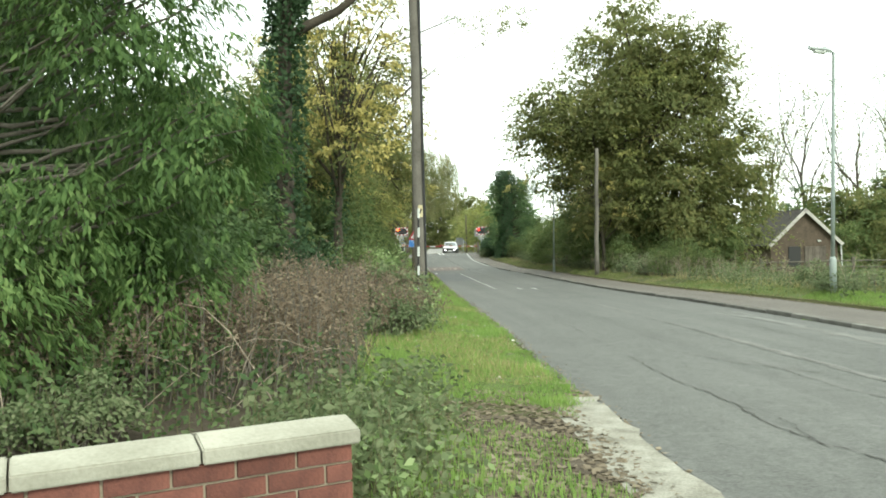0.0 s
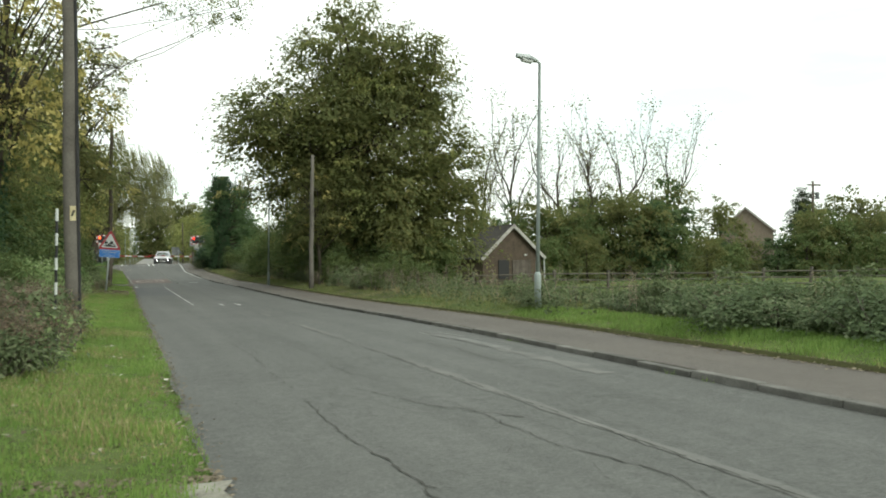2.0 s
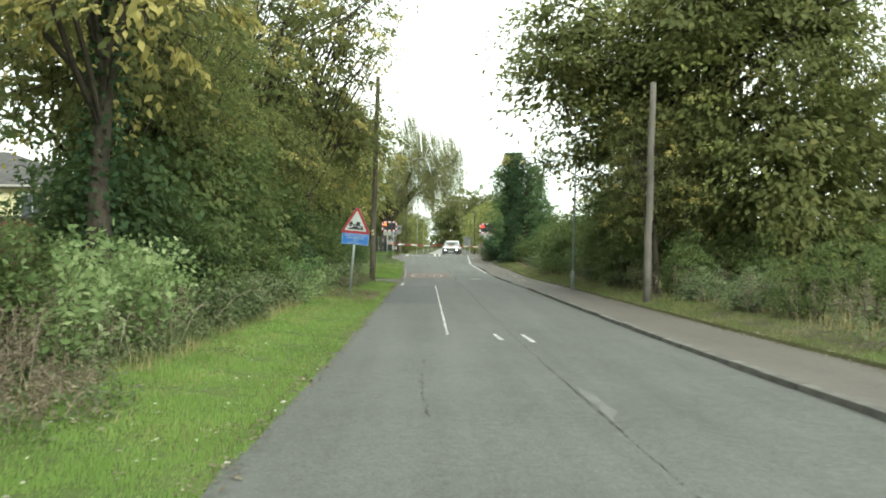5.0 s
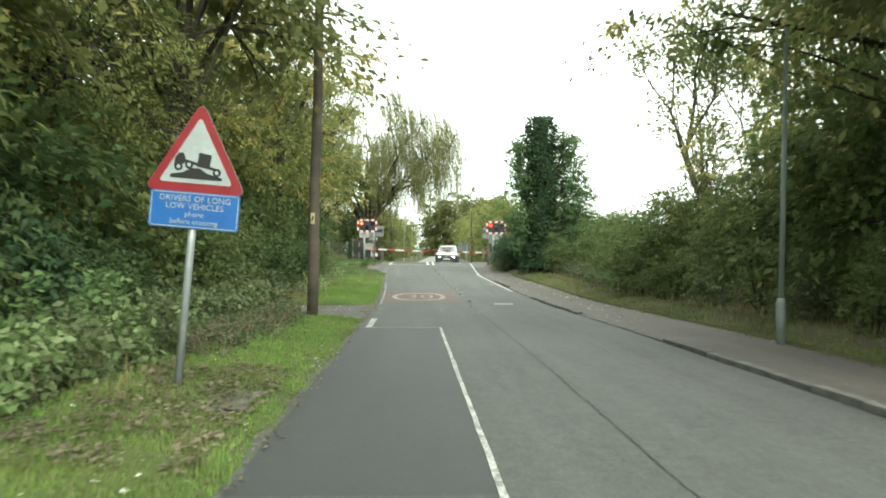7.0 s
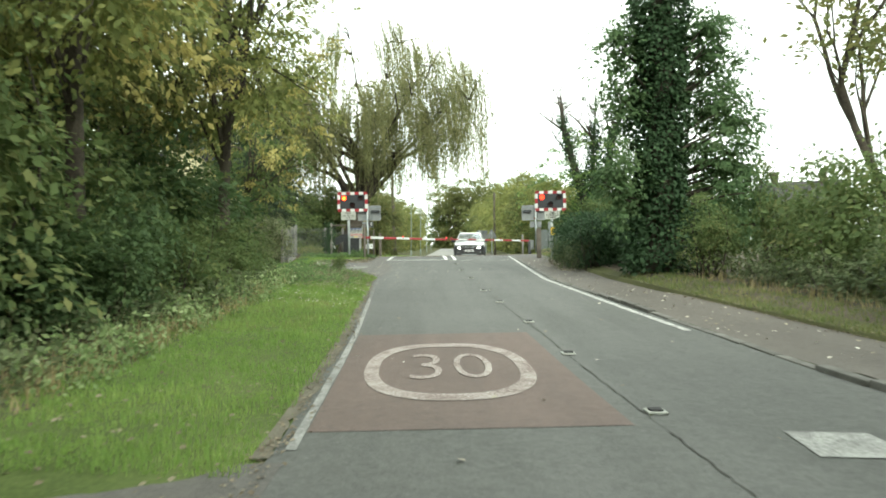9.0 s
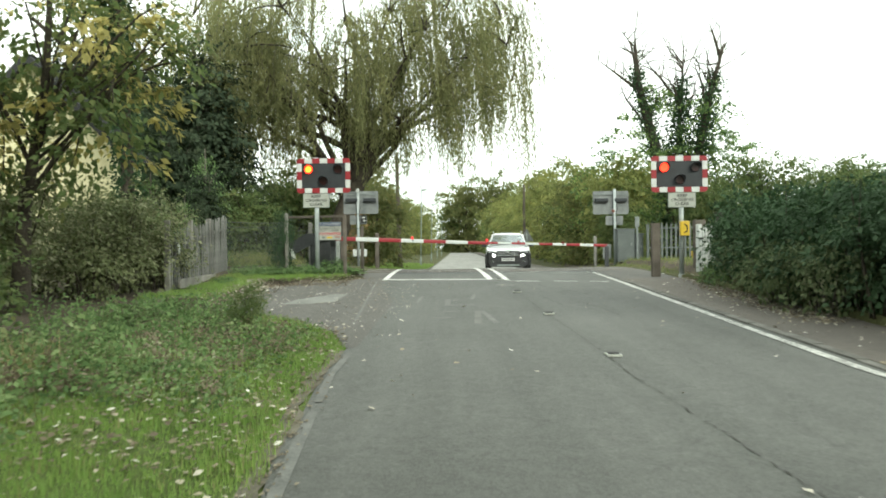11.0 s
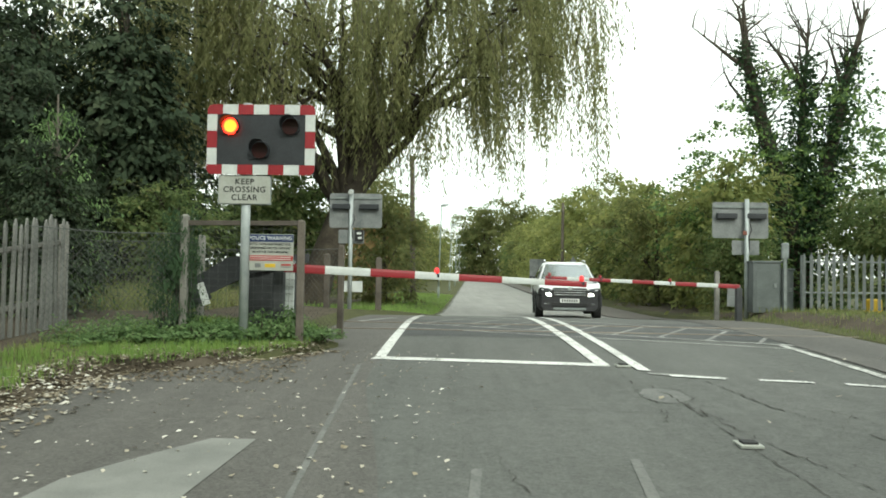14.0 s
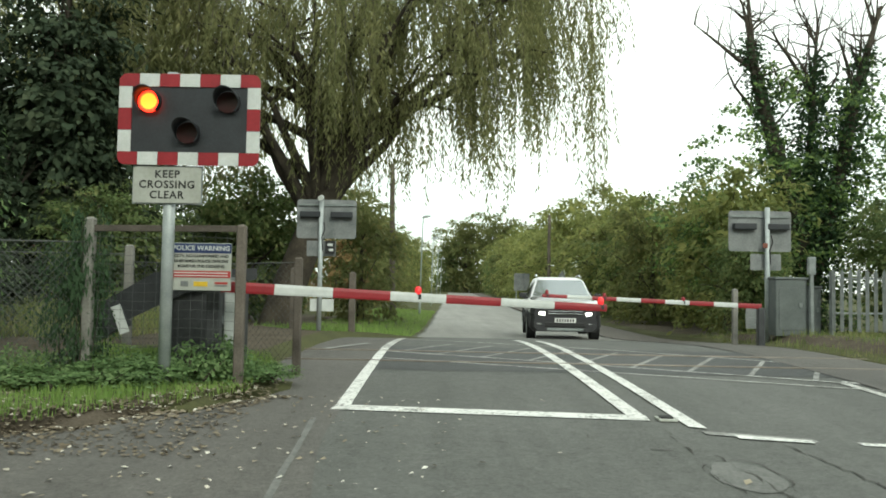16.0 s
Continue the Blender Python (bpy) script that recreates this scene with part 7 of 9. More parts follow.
for y in np.arange(54.6, 71.5, 1.6):
    another(rl.choice([privet, sallow, sallow, laurel]), -1.8 + rl.uniform(-0.5, 0.2), y + rl.uniform(-0.5, 0.5), rl.uniform(0.5, 1.0), rl.uniform(0, 360))
    another(rl.choice([laurel, privet, sallow]), -3.3 + rl.uniform(-0.5, 0.4), y + rl.uniform(-0.5, 0.5), rl.uniform(1.1, 1.7), rl.uniform(0, 360))
seedy = shrub("hedge_bush", "overgrown hedge with pale seed heads behind the picket fence", [(0, 0, 0.9, 1.1, 1.0, 1.0), (0.5, -0.2, 1.6, 0.8, 0.8, 0.8), (-0.6, 0.2, 1.3, 0.7, 0.7, 0.8)], L_FLOWER, 160, 34, 0.092, 20, 0.32, stems=18)
place(seedy, -3.1, 78.2, 0.8, 0)
for x, y, s in ((-3.0, 76.4, 0.75), (-3.3, 77.4, 0.85), (-3.8, 74.8, 0.9), (-4.6, 77.6, 0.85), (-3.5, 80.0, 0.7), (-5.0, 75.8, 0.8), (-2.75, 78.9, 0.5), (-4.4, 80.5, 0.75)):
    another(seedy, x, y, s, rl.uniform(0, 360))

young = tree("young_tree", "young tree with light green feathery sprays behind the picket fence", [(0, 0, 0.9, 0.62, 0.6, 0.7), (0.05, 0, 1.7, 0.5, 0.5, 0.6), (0, 0, 2.5, 0.32, 0.32, 0.6), (-0.1, 0, 3.0, 0.15, 0.15, 0.3)],
             [(0, 0, -0.1), (0.03, 0, 1.5), (0, 0, 3.2)], 0.05, L_NETTLE, 95, 30, 0.085, 37, 0.26, bark=M_BARK_PALE, limbs=22, twigs=30, aspect=0.34, droop=0.5)
place(young, -4.0, 85.3, 1.0, 0)
another(young, -5.2, 84.6, 0.8, 120)
another(young, -3.5, 82.2, 0.55, 60)
corner_maple = tree("maple_tree", "leaning maple with yellow-green leaves over the hedge by the lay-by", [(1.0, 0.2, 2.5, 1.0, 0.9, 1.0), (0.3, 0, 3.7, 1.4, 1.3, 1.1), (-0.6, 0, 2.6, 0.9, 0.9, 0.9), (1.5, 0.4, 3.6, 0.8, 0.8, 0.7)],
                    [(0, 0, -0.2), (0.1, 0, 1.4), (0.4, 0, 3.0), (0.5, 0, 4.6)], 0.11, L_MID, 95, 34, 0.13, 34, 0.32, second=(L_YELLOW, 0.55), limbs=18, twigs=40)
place(corner_maple, -3.1, 74.5, 1.0, 0)

# the tree close to the start
def drooping_tree():
    """Lobes of hanging compound leaves round a hollow, its shade put into darker leaves, with bare pale boughs."""
    rng = np.random.default_rng(31)
    ob = thing("drooping_tree", "leafy green tree with drooping bright leaves close to the drive", "tree")
    trunk = np.array([(-0.6, 0.4, -0.2), (-0.5, 0.3, 1.8), (-0.2, 0.2, 3.6), (0.1, 0, 5.4)])
    part("trunk", tubes("trunk", [(trunk, [0.2, 0.16, 0.11, 0.04])], M_BARK, 10), None, ob, smooth=True)
    lobes = np.array([(1.45, -0.3, 2.85, 0.75, 0.9, 0.95), (0.9, -0.6, 3.7, 1.1, 0.9, 0.8), (1.95, 0.0, 1.95, 0.55, 0.75, 0.7), (0.35, -0.9, 0.75, 1.05, 0.9, 0.85), (1.15, -0.5, 1.35, 0.5, 0.5, 0.4),
                      (0.0, -0.7, 4.7, 1.5, 1.4, 1.0), (1.5, 0.2, 0.95, 0.7, 0.7, 0.7)])
    boughs, tips = [], []
    for k in range(760):
        lobe = lobes[rng.choice(len(lobes), p=lobes[:, 3] * lobes[:, 5] / np.sum(lobes[:, 3] * lobes[:, 5]))]
        u = unit(rng, 1)[0]
        tip = lobe[:3] + u * lobe[3:] * rng.uniform(0.55, 1.0)
        tips.append((tip, u))
        if k % 6 == 0:
            h = np.clip(tip[2] / 5.4 * rng.uniform(0.6, 1.0), 0.15, 0.95)
            root = np.array([np.interp(h, np.linspace(0, 1, 4), trunk[:, i]) for i in range(3)])
            boughs.append((bent(rng, root, tip, 7, -0.08, 0.06), np.linspace(0.03, 0.006, 7)))
    tagged(part("branchwork", tubes("branchwork", boughs, M_BARK_PALE, 5), None, ob), kind="stuff")
    pts, outs = [], []
    for tip, u in tips:
        for _ in range(rng.integers(6, 11)):
            stalk = tip + rng.normal(size=3) * [0.13, 0.13, 0.09]
            way = u * [1, 1, 0.2] + rng.normal(size=3) * 0.5
            way /= np.linalg.norm(way)
            t = rng.uniform(0.1, 1, (9, 1))
            pts.append(stalk + way * 0.16 * t - [0, 0, 0.13] * t ** 2 + rng.normal(size=(9, 3)) * 0.018)
            outs.append(np.repeat((u * 0.6 + way * 0.6)[None], 9, 0))
    v, f = leaf_blades(rng, np.concatenate(pts), 0.076, 0.3, 0.75, outs=np.concatenate(outs), loose=0.4)
    tagged(part("crown", triangles("crown", v, f, L_DROOP), None, ob), kind="stuff")
    # inner leaves take a darker green that stands in for the hollow's shade
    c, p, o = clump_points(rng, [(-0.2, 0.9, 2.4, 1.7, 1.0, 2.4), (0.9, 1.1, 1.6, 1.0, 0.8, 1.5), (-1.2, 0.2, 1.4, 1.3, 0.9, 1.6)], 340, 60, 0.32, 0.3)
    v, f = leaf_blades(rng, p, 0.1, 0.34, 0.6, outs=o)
    tagged(part("inner_leaves", triangles("inner_leaves", v, f, L_DARK), None, ob, "inner leaves in a darker green for the shade of the hollow"), kind="stuff")
    return ob


near_tree = drooping_tree()
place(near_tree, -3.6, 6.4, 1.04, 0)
for x, y, s in ((-5.2, 20.0, 1.15), (-6.4, 24.0, 1.3), (-4.6, 14.5, 0.8)):
    another(hedge_tree, x, y, s, 70 * y, label="bushy green tree behind the ivy-clad trunk")
for x, y, s in ((-3.2, 8.0, 0.9), (-4.6, 7.6, 1.1), (-2.6, 9.2, 0.8)):
    another(laurel, x, y, s, 40 * y, label="dark shrub under the drooping tree")
belt = tree("field_maple", "bushy field maple with fine olive and gold leaf sprays", [(0, 0, 4.3, 2.2, 2.2, 1.9), (0.6, 0, 6.2, 1.8, 1.8, 1.6), (-0.6, 0.3, 2.7, 1.7, 1.8, 1.5)],
            [(0, 0, -0.2), (0.1, 0, 2), (0, 0, 4), (0.3, 0, 6.4)], 0.15, L_SYCAMORE, 260, 46, 0.098, 61, 0.42, limbs=20, twigs=60, second=(L_MID, 0.3))
place(belt, -3.4, 40.2, 1.0, 30)
another(belt, -2.9, 43.6, 0.95, 150)
another(belt, -3.7, 37.0, 1.0, 260)
another(belt, -3.5, 34.2, 0.95, 80)
ivy_trunk = tree("ivy_clad_tree", "tall trunk thick with ivy among the roadside trees", [(0.2, 0, 9.5, 2.4, 2.4, 2.0), (1.2, 0, 8.2, 1.3, 1.2, 0.9)], [(0, 0, -0.2), (0.05, 0, 3), (0.1, 0, 5.6), (0.25, 0, 7.2), (0.5, 0, 10.5)], 0.22, L_OLIVE, 80, 50, 0.17, 32, 0.5, ivy=5200, limbs=12)
part("side_limb", tubes("side_limb", [(bent(np.random.default_rng(3), (0.15, 0, 5.7), (2.4, 0.2, 7.2), 6, -0.05, 0.04), np.linspace(0.12, 0.05, 6))], M_BARK, 8), None, ivy_trunk)
place(ivy_trunk, -2.55, 17.2, 1.0, 0)
another(ivy_trunk, -3.95, 80.2, 0.72, 200, label="ivy-clad trunk behind the picket fence")

# right side
def ivy_column():
    """A topped trunk under a thick even coat of ivy, with lighter leafy shoots from its sides."""
    rng = np.random.default_rng(33)
    ob = thing("ivy_clad_tree", "topped columnar tree entirely clad in dark ivy", "tree")
    part("trunk", tubes("trunk", [([(0, 0, -0.2), (0, 0, 3), (0.05, 0, 7.1)], [0.42, 0.36, 0.3])], M_BARK, 10), None, ob, smooth=True)
    n = 15000
    z, a = rng.uniform(0.0, 7.6, n), rng.uniform(0, 2 * np.pi, n)
    girth = 0.62 + 0.10 * np.sin(z * 2.1 + 2 * a) + 0.09 * np.sin(z * 4.7 - 3 * a) + 0.35 * np.exp(-((z - 0.3) / 1.0) ** 2)
    rr = girth * rng.uniform(0.72, 1.12, n) * np.where(z > 7.2, np.sqrt(rng.uniform(0, 1, n)), 1)
    out = np.stack([np.cos(a), np.sin(a), np.zeros(n)], 1)
    v, f = leaf_blades(rng, out * rr[:, None] + np.stack([0 * z, 0 * z, z], 1), 0.12, 0.8, 0.3, outs=out, loose=0.7)
    tagged(part("ivy", triangles("ivy", v, f, L_IVY), None, ob, "dark ivy coat"), kind="stuff")
    lumps = [(1.25, 0.2, 6.2, 0.75, 0.8, 0.9), (1.45, 0.2, 4.9, 0.9, 0.9, 1.1), (1.7, 0.2, 3.4, 1.0, 1.0, 1.2), (1.9, 0.1, 1.7, 1.2, 1.0, 1.3), (-1.0, 0, 5.9, 0.6, 0.6, 0.8), (-0.9, 0, 4.4, 0.5, 0.6, 0.9), (-1.0, 0.1, 2.4, 0.7, 0.7, 1.2)]
    c, p, o = clump_points(rng, lumps, 520, 36, 0.3, 0.4)
    v, f = leaf_blades(rng, p, 0.125, 0.6, 0.3, outs=o)
    tagged(part("leafy_growth", triangles("leafy_growth", v, f, L_IVYSHOOT), None, ob, "lighter green leafy shoots"), kind="stuff")
    lines = [(bent(rng, (0, 0, max(0.6, e[2] * 0.75)), e, 5, 0.05), np.linspace(0.05, 0.01, 5)) for e in c[:60]]
    tagged(part("branchwork", tubes("branchwork", lines, M_BARK, 4), None, ob), kind="stuff")
    return ob


column = ivy_column()
place(column, 9.12, 70.0, 1.0, 0)
for y in np.arange(26, 68.5, 2.3):
    another(rl.choice([bush, bush, sallow, sallow]), 9.4 + rl.uniform(-0.2, 0.5), y + rl.uniform(-0.5, 0.5), rl.uniform(0.5, 0.9), rl.uniform(0, 360))
    if y > 33:
        another(rl.choice([privet, sallow, bush, privet]), 11.0 + rl.uniform(-0.5, 0.8), y + rl.uniform(-0.8, 0.8), rl.uniform(0.7, 1.6), rl.uniform(0, 360), sz=rl.uniform(0.7, 1.5))
for x, y, s, k in ((12.6, 45, 0.9, olive), (12.4, 50.5, 0.6, olive), (11.3, 54.5, 0.5, olive), (12.4, 57.5, 0.6, hedge_tree), (14.5, 36.5, 0.6, hedge_tree), (12.8, 55, 0.62, hedge_tree), (13.5, 60, 0.5, hedge_tree), (13.2, 65, 0.45, hedge_tree), (14, 71, 0.5, hedge_tree), (15, 51, 0.8, dark), (9.2, 36.6, 0.5, olive), (10.9, 44.6, 0.95, hedge_tree), (11.0, 48.6, 0.7, hedge_tree), (10.6, 41.0, 0.65, hedge_tree), (12.2, 47.6, 0.8, gold_maple)):
    another(k, x, y, s, rl.uniform(0, 360))
for x, y, s in ((8.3, 74.3, 0.9), (8.3, 75.8, 0.95), (8.45, 77.3, 0.95), (8.6, 78.8, 0.95), (8.75, 80.2, 0.85), (9.9, 75.2, 1.0), (10.1, 77.8, 1.05), (10.3, 80.4, 1.0), (9.5, 72.8, 1.0)):
    another(ivy_mound, x, y, s, rl.uniform(0, 360), sz=s * 1.15)


bough_maple = tree("maple_tree", "green maple with a long leafy bough reaching over the pavement", [(-5.0, -0.4, 4.4, 0.7, 0.6, 0.35), (-4.0, -0.2, 4.6, 1.0, 0.8, 0.5), (-2.8, 0, 4.8, 1.1, 1.0, 0.7), (-1.4, 0, 5.0, 1.3, 1.2, 1.0), (-2.2, 0.3, 3.8, 0.7, 0.8, 0.4), (0.6, 0, 4.3, 1.4, 1.4, 1.5)],
                   [(0, 0, -0.2), (0.05, 0, 1.8), (-0.2, 0, 3.4), (-1.0, 0, 4.4), (-3.6, -0.2, 4.8)], 0.10, L_MID, 150, 42, 0.105, 62, 0.38, limbs=7, twigs=30, second=(L_YELLOW, 0.12))
place(bough_maple, 10.75, 42.8, 1.0, 0)


# --- the weeping willow beyond the railway ---
def willow(x, y):
    rng = np.random.default_rng(41)
    ob = thing("weeping_willow", "large weeping willow with long hanging yellow-green strands beyond the railway", "tree", x, y, ground_z(x, y))
    trunk = np.array([(-0.4, 0, -0.2), (0.0, 0, 1.2), (0.6, 0, 2.8), (1.2, 0, 4.2), (2.0, 0.1, 5.6)])
    part("trunk", tubes("trunk", [(trunk, [0.55, 0.46, 0.42, 0.38, 0.3])], M_BARK, 12), None, ob, smooth=True)
    lines, tips = [], []
    limb_ends = [(-4.8, -1, 9.5), (-2.4, 1, 12.0), (0.4, -1.5, 13.2), (3.2, 0.5, 13.4), (6.0, -0.8, 12.2), (7.6, 0.8, 9.8), (5.0, -2.5, 10.5), (-1.5, -3, 10.5), (-5.9, 0.8, 7.8), (2.2, 2.5, 12.5), (7.4, 1.8, 11.2), (-3.5, -2.5, 9.0), (7.8, 0.6, 8.2), (5.8, -2.0, 8.6), (-6.3, -0.6, 8.9), (-5.4, -1.8, 10.6), (-6.0, -2.2, 7.2), (-3.6, 0.6, 11.2), (1.2, -3.0, 9.5), (-4.6, 1.2, 12.0)]
    for e in limb_ends:
        h = rng.uniform(0.45, 1.0)
        a = [np.interp(h, np.linspace(0, 1, 5), trunk[:, i]) for i in range(3)]
        run = bent(rng, a, e, 8, 0.10, 0.08)
        lines.append((run, 0.2 * np.linspace(1, 0.12, 8) ** 1.6))
        for _ in range(9):
            k = rng.integers(3, 8)
            b = run[k] + rng.normal(size=3) * [1.1, 1.2, 0.5] + [0, 0, 0.3]
            sub = bent(rng, run[k], b, 4, 0.15)
            lines.append((sub, np.linspace(0.05, 0.012, 4)))
            tips += [sub[2], sub[3]]
    tagged(part("branchwork", tubes("branchwork", lines, M_BARK, 5), None, ob), kind="stuff")
    tips = np.array(tips)
    pts, strands = [], []
    for k in range(2900):
        if k % 9 == 0:
            hang = tips[rng.integers(len(tips))] + rng.normal(size=3) * [0.45, 0.45, 0.25]
            length = rng.uniform(1.8, 5.4) * np.clip((hang[2] - 2.4) / 6.5, 0.35, 1.15)
            out = (hang - [0.8, 0, hang[2]]) * [1, 1, 0]
            out = out / (np.linalg.norm(out) + 1e-6) * rng.uniform(0.2, 0.7)
        s = hang + rng.normal(size=3) * [0.28, 0.28, 0.3] + [0, 0, 0.35]
        drop = length * rng.uniform(0.6, 1.1)
        n = int(drop * 15)
        t = np.linspace(0, 1, max(n, 6))[:, None]
        run = s + out * (1 - (1 - t) ** 2) + np.array([0, 0, -1]) * drop * t ** 1.25 + rng.normal(size=3) * [0.1, 0.1, 0] * t + rng.normal(size=(len(t), 3)) * 0.025
        pts.append(run)
        if k % 6 == 0:
            strands.append((run[::max(1, len(run) // 5)], None))
    tagged(part("strand_work", tubes("strand_work", [(r, np.linspace(0.012, 0.005, len(r))) for r, _ in strands], M_BARK_PALE, 3), None, ob), kind="stuff")
    pts = np.concatenate(pts)
    v, f = leaf_blades(rng, pts, 0.18, 0.24, 1.6)
    tagged(part("hanging_leaves", triangles("hanging_leaves", v, f, L_WILLOW), None, ob), kind="stuff")
    return ob


willow(-2.6, 98.5)


def bare_tree(name, label, h, seed, spread=0.5, leaves=None, n_leaf=0, r=0.16, lean=(0, 0), levels=4, bark=None, forks=3):
    rng = np.random.default_rng(seed)
    ob = thing(name, label, "tree")
    lines, tips = [], []

    def grow(p, d, ln, rad, lv):
        n = 4
        pts = [p]
        dd = d
        for _ in range(n):
            dd = dd + rng.normal(size=3) * 0.09 + np.array([0, 0, 0.05])
            dd /= np.linalg.norm(dd)
            pts.append(pts[-1] + dd * ln / n)
        lines.append((pts, np.linspace(rad, rad * 0.55, n + 1)))
        if lv == 0:
            tips.append(pts[-1])
            return
        for k in range(forks + (lv > 2)):
            at = pts[-1] if k == 0 else pts[rng.integers(1, n + 1)]
            nd = dd + rng.normal(size=3) * spread * [1, 1, 0.5]
            nd[2] = abs(nd[2]) * 0.8 + 0.25
            grow(at, nd / np.linalg.norm(nd), ln * rng.uniform(0.5, 0.75), rad * rng.uniform(0.4, 0.58), lv - 1)
    d0 = np.array([lean[0], lean[1], 1.0])
    grow(np.array([0, 0, -0.2]), d0 / np.linalg.norm(d0), h * 0.42, r, levels)
    tagged(part("branchwork", tubes("branchwork", lines, bark or M_BARK, 4), None, ob), kind="stuff")
    if leaves:
        tips = np.array(tips)
        p = tips[rng.integers(0, len(tips), n_leaf)] + rng.normal(size=(n_leaf, 3)) * 0.35
        v, f = leaf_blades(rng, p, 0.2, 0.5, 0.2)
        tagged(part("sparse_leaves", triangles("sparse_leaves", v, f, leaves), None, ob), kind="stuff")
    return ob


bare = bare_tree("bare_tree", "slender almost leafless tree beyond the field", 13, 51, 0.30, L_OLIVE, 900, r=0.2, levels=4)
place(bare, 35, 69, 1.3, 0)
for x, y, s, rz in ((38.5, 66.5, 1.1, 70), (41.5, 65.5, 1.15, 130), (44.5, 65, 1.15, 200), (33, 71, 1.0, 300), (48.5, 63.5, 1.1, 250)):
    another(bare, x, y, s, rz)
lean_tree = bare_tree("leaning_tree", "leaning sparsely leaved tree behind the hedge", 11, 52, 0.38, L_OLIVE, 3200, r=0.17, lean=(-0.36, 0), levels=3)
place(lean_tree, 23.0, 82.5, 1.7, 0)
another(lean_tree, 27.5, 84, 1.6, 15)

# the forked ivy tree right beyond the railway
def ivy_fork(x, y):
    rng = np.random.default_rng(53)
    ob = thing("ivy_clad_tree", "forked tree with ivy-clad limbs and a bare top beyond the palisade", "tree")
    stems = [[(0, 0, -0.2), (0, 0, 1.8), (-0.5, 0, 3.8), (-1.2, 0, 6.2), (-1.7, 0.1, 8.4), (-1.8, 0.1, 10.2)], [(0.05, 0, 1.6), (0.6, 0, 3.6), (1.1, 0, 5.6), (1.5, 0, 7.6), (2.2, 0, 10.0)], [(0.1, 0.1, 2.4), (0.1, 0.3, 4.6), (0.3, 0.4, 7.0), (0.5, 0.5, 9.6)]]
    part("trunk", tubes("trunk", [(stems[0], [0.38, 0.34, 0.28, 0.22, 0.15, 0.05])], M_BARK, 10), None, ob, smooth=True)
    part("fork", tubes("fork", [(stems[1], [0.28, 0.24, 0.2, 0.15, 0.05])], M_BARK, 8), None, ob, smooth=True)
    part("fork", tubes("fork", [(stems[2], [0.18, 0.14, 0.09, 0.03])], M_BARK, 8), None, ob, smooth=True)
    lines, pts = [], []
    for st in stems:
        st = np.array(st, float)
        t = np.linspace(0, 1, len(st))
        for _ in range(22):
            h = rng.uniform(0.5, 1.0)
            a = np.array([np.interp(h, t, st[:, i]) for i in range(3)])
            e = a + rng.normal(size=3) * [0.7, 0.6, 0.3] + [0, 0, rng.uniform(0.3, 1.3)]
            main = bent(rng, a, e, 5, 0.05)
            lines.append((main, np.linspace(0.04, 0.008, 5)))
            for _ in range(2):
                lines.append((bent(rng, main[3], e + rng.normal(size=3) * 0.5 + [0, 0, 0.3], 3), np.linspace(0.016, 0.005, 3)))
        for _ in range(4):
            h = rng.uniform(0.55, 0.95)
            a = np.array([np.interp(h, t, st[:, i]) for i in range(3)])
            e = a + rng.normal(size=3) * [1.0, 0.8, 0.3] + [0, 0, rng.uniform(0.8, 2.4)]
            limb = bent(rng, a, e, 6, 0.1, 0.12)
            lines.append((limb, np.linspace(0.085, 0.015, 6)))
            for j in (2, 3, 4, 5):
                lines.append((bent(rng, limb[j], limb[j] + rng.normal(size=3) * 0.5 + [0, 0, 0.5], 4), np.linspace(0.03, 0.006, 4)))
        h = rng.uniform(0, 1, 4600) ** 1.15 * 0.86
        p = np.stack([np.interp(h, t, st[:, i]) for i in range(3)], 1)
        pts.append(p + rng.normal(size=p.shape) * (0.19 + 0.22 * (1 - h[:, None])) * [1, 1, 0.8])
    tagged(part("branchwork", tubes("branchwork", lines, M_BARK, 4), None, ob), kind="stuff")
    c, p, o = clump_points(rng, [(0, 0, 2.0, 2.6, 1.8, 2.2), (-1.6, 0, 3.6, 1.6, 1.3, 1.5), (1.4, 0, 3.8, 1.5, 1.3, 1.5), (-2.6, 0, 2.4, 1.5, 1.3, 1.8), (0, 0, 4.8, 1.5, 1.2, 1.3), (-3.3, 0, 3.0, 1.5, 1.3, 2.0), (-2.2, 0, 5.6, 1.4, 1.2, 1.5), (-0.6, 0, 6.9, 1.1, 1.0, 1.3), (1.5, 0, 6.3, 1.2, 1.1, 1.6), (2.4, 0, 4.4, 1.4, 1.2, 1.6)], 400, 44, 0.38, 0.4)
    v, f = leaf_blades(rng, np.concatenate(pts), 0.13, 0.7, 0.2)
    tagged(part("ivy", triangles("ivy", v, f, L_IVY), None, ob, "dark ivy over the limbs"), kind="stuff")
    v, f = leaf_blades(rng, p[::2], 0.13, 0.7, 0.2)
    tagged(part("leafy_growth", triangles("leafy_growth", v, f, L_IVYSHOOT), None, ob, "green ivy shoots"), kind="stuff")
    v, f = leaf_blades(rng, p[1::2], 0.15, 0.6, 0.2)
    tagged(part("leafy_sprays", triangles("leafy_sprays", v, f, L_BRIGHT), None, ob, "lighter green leafy sprays"), kind="stuff")
    return place(ob, x, y)


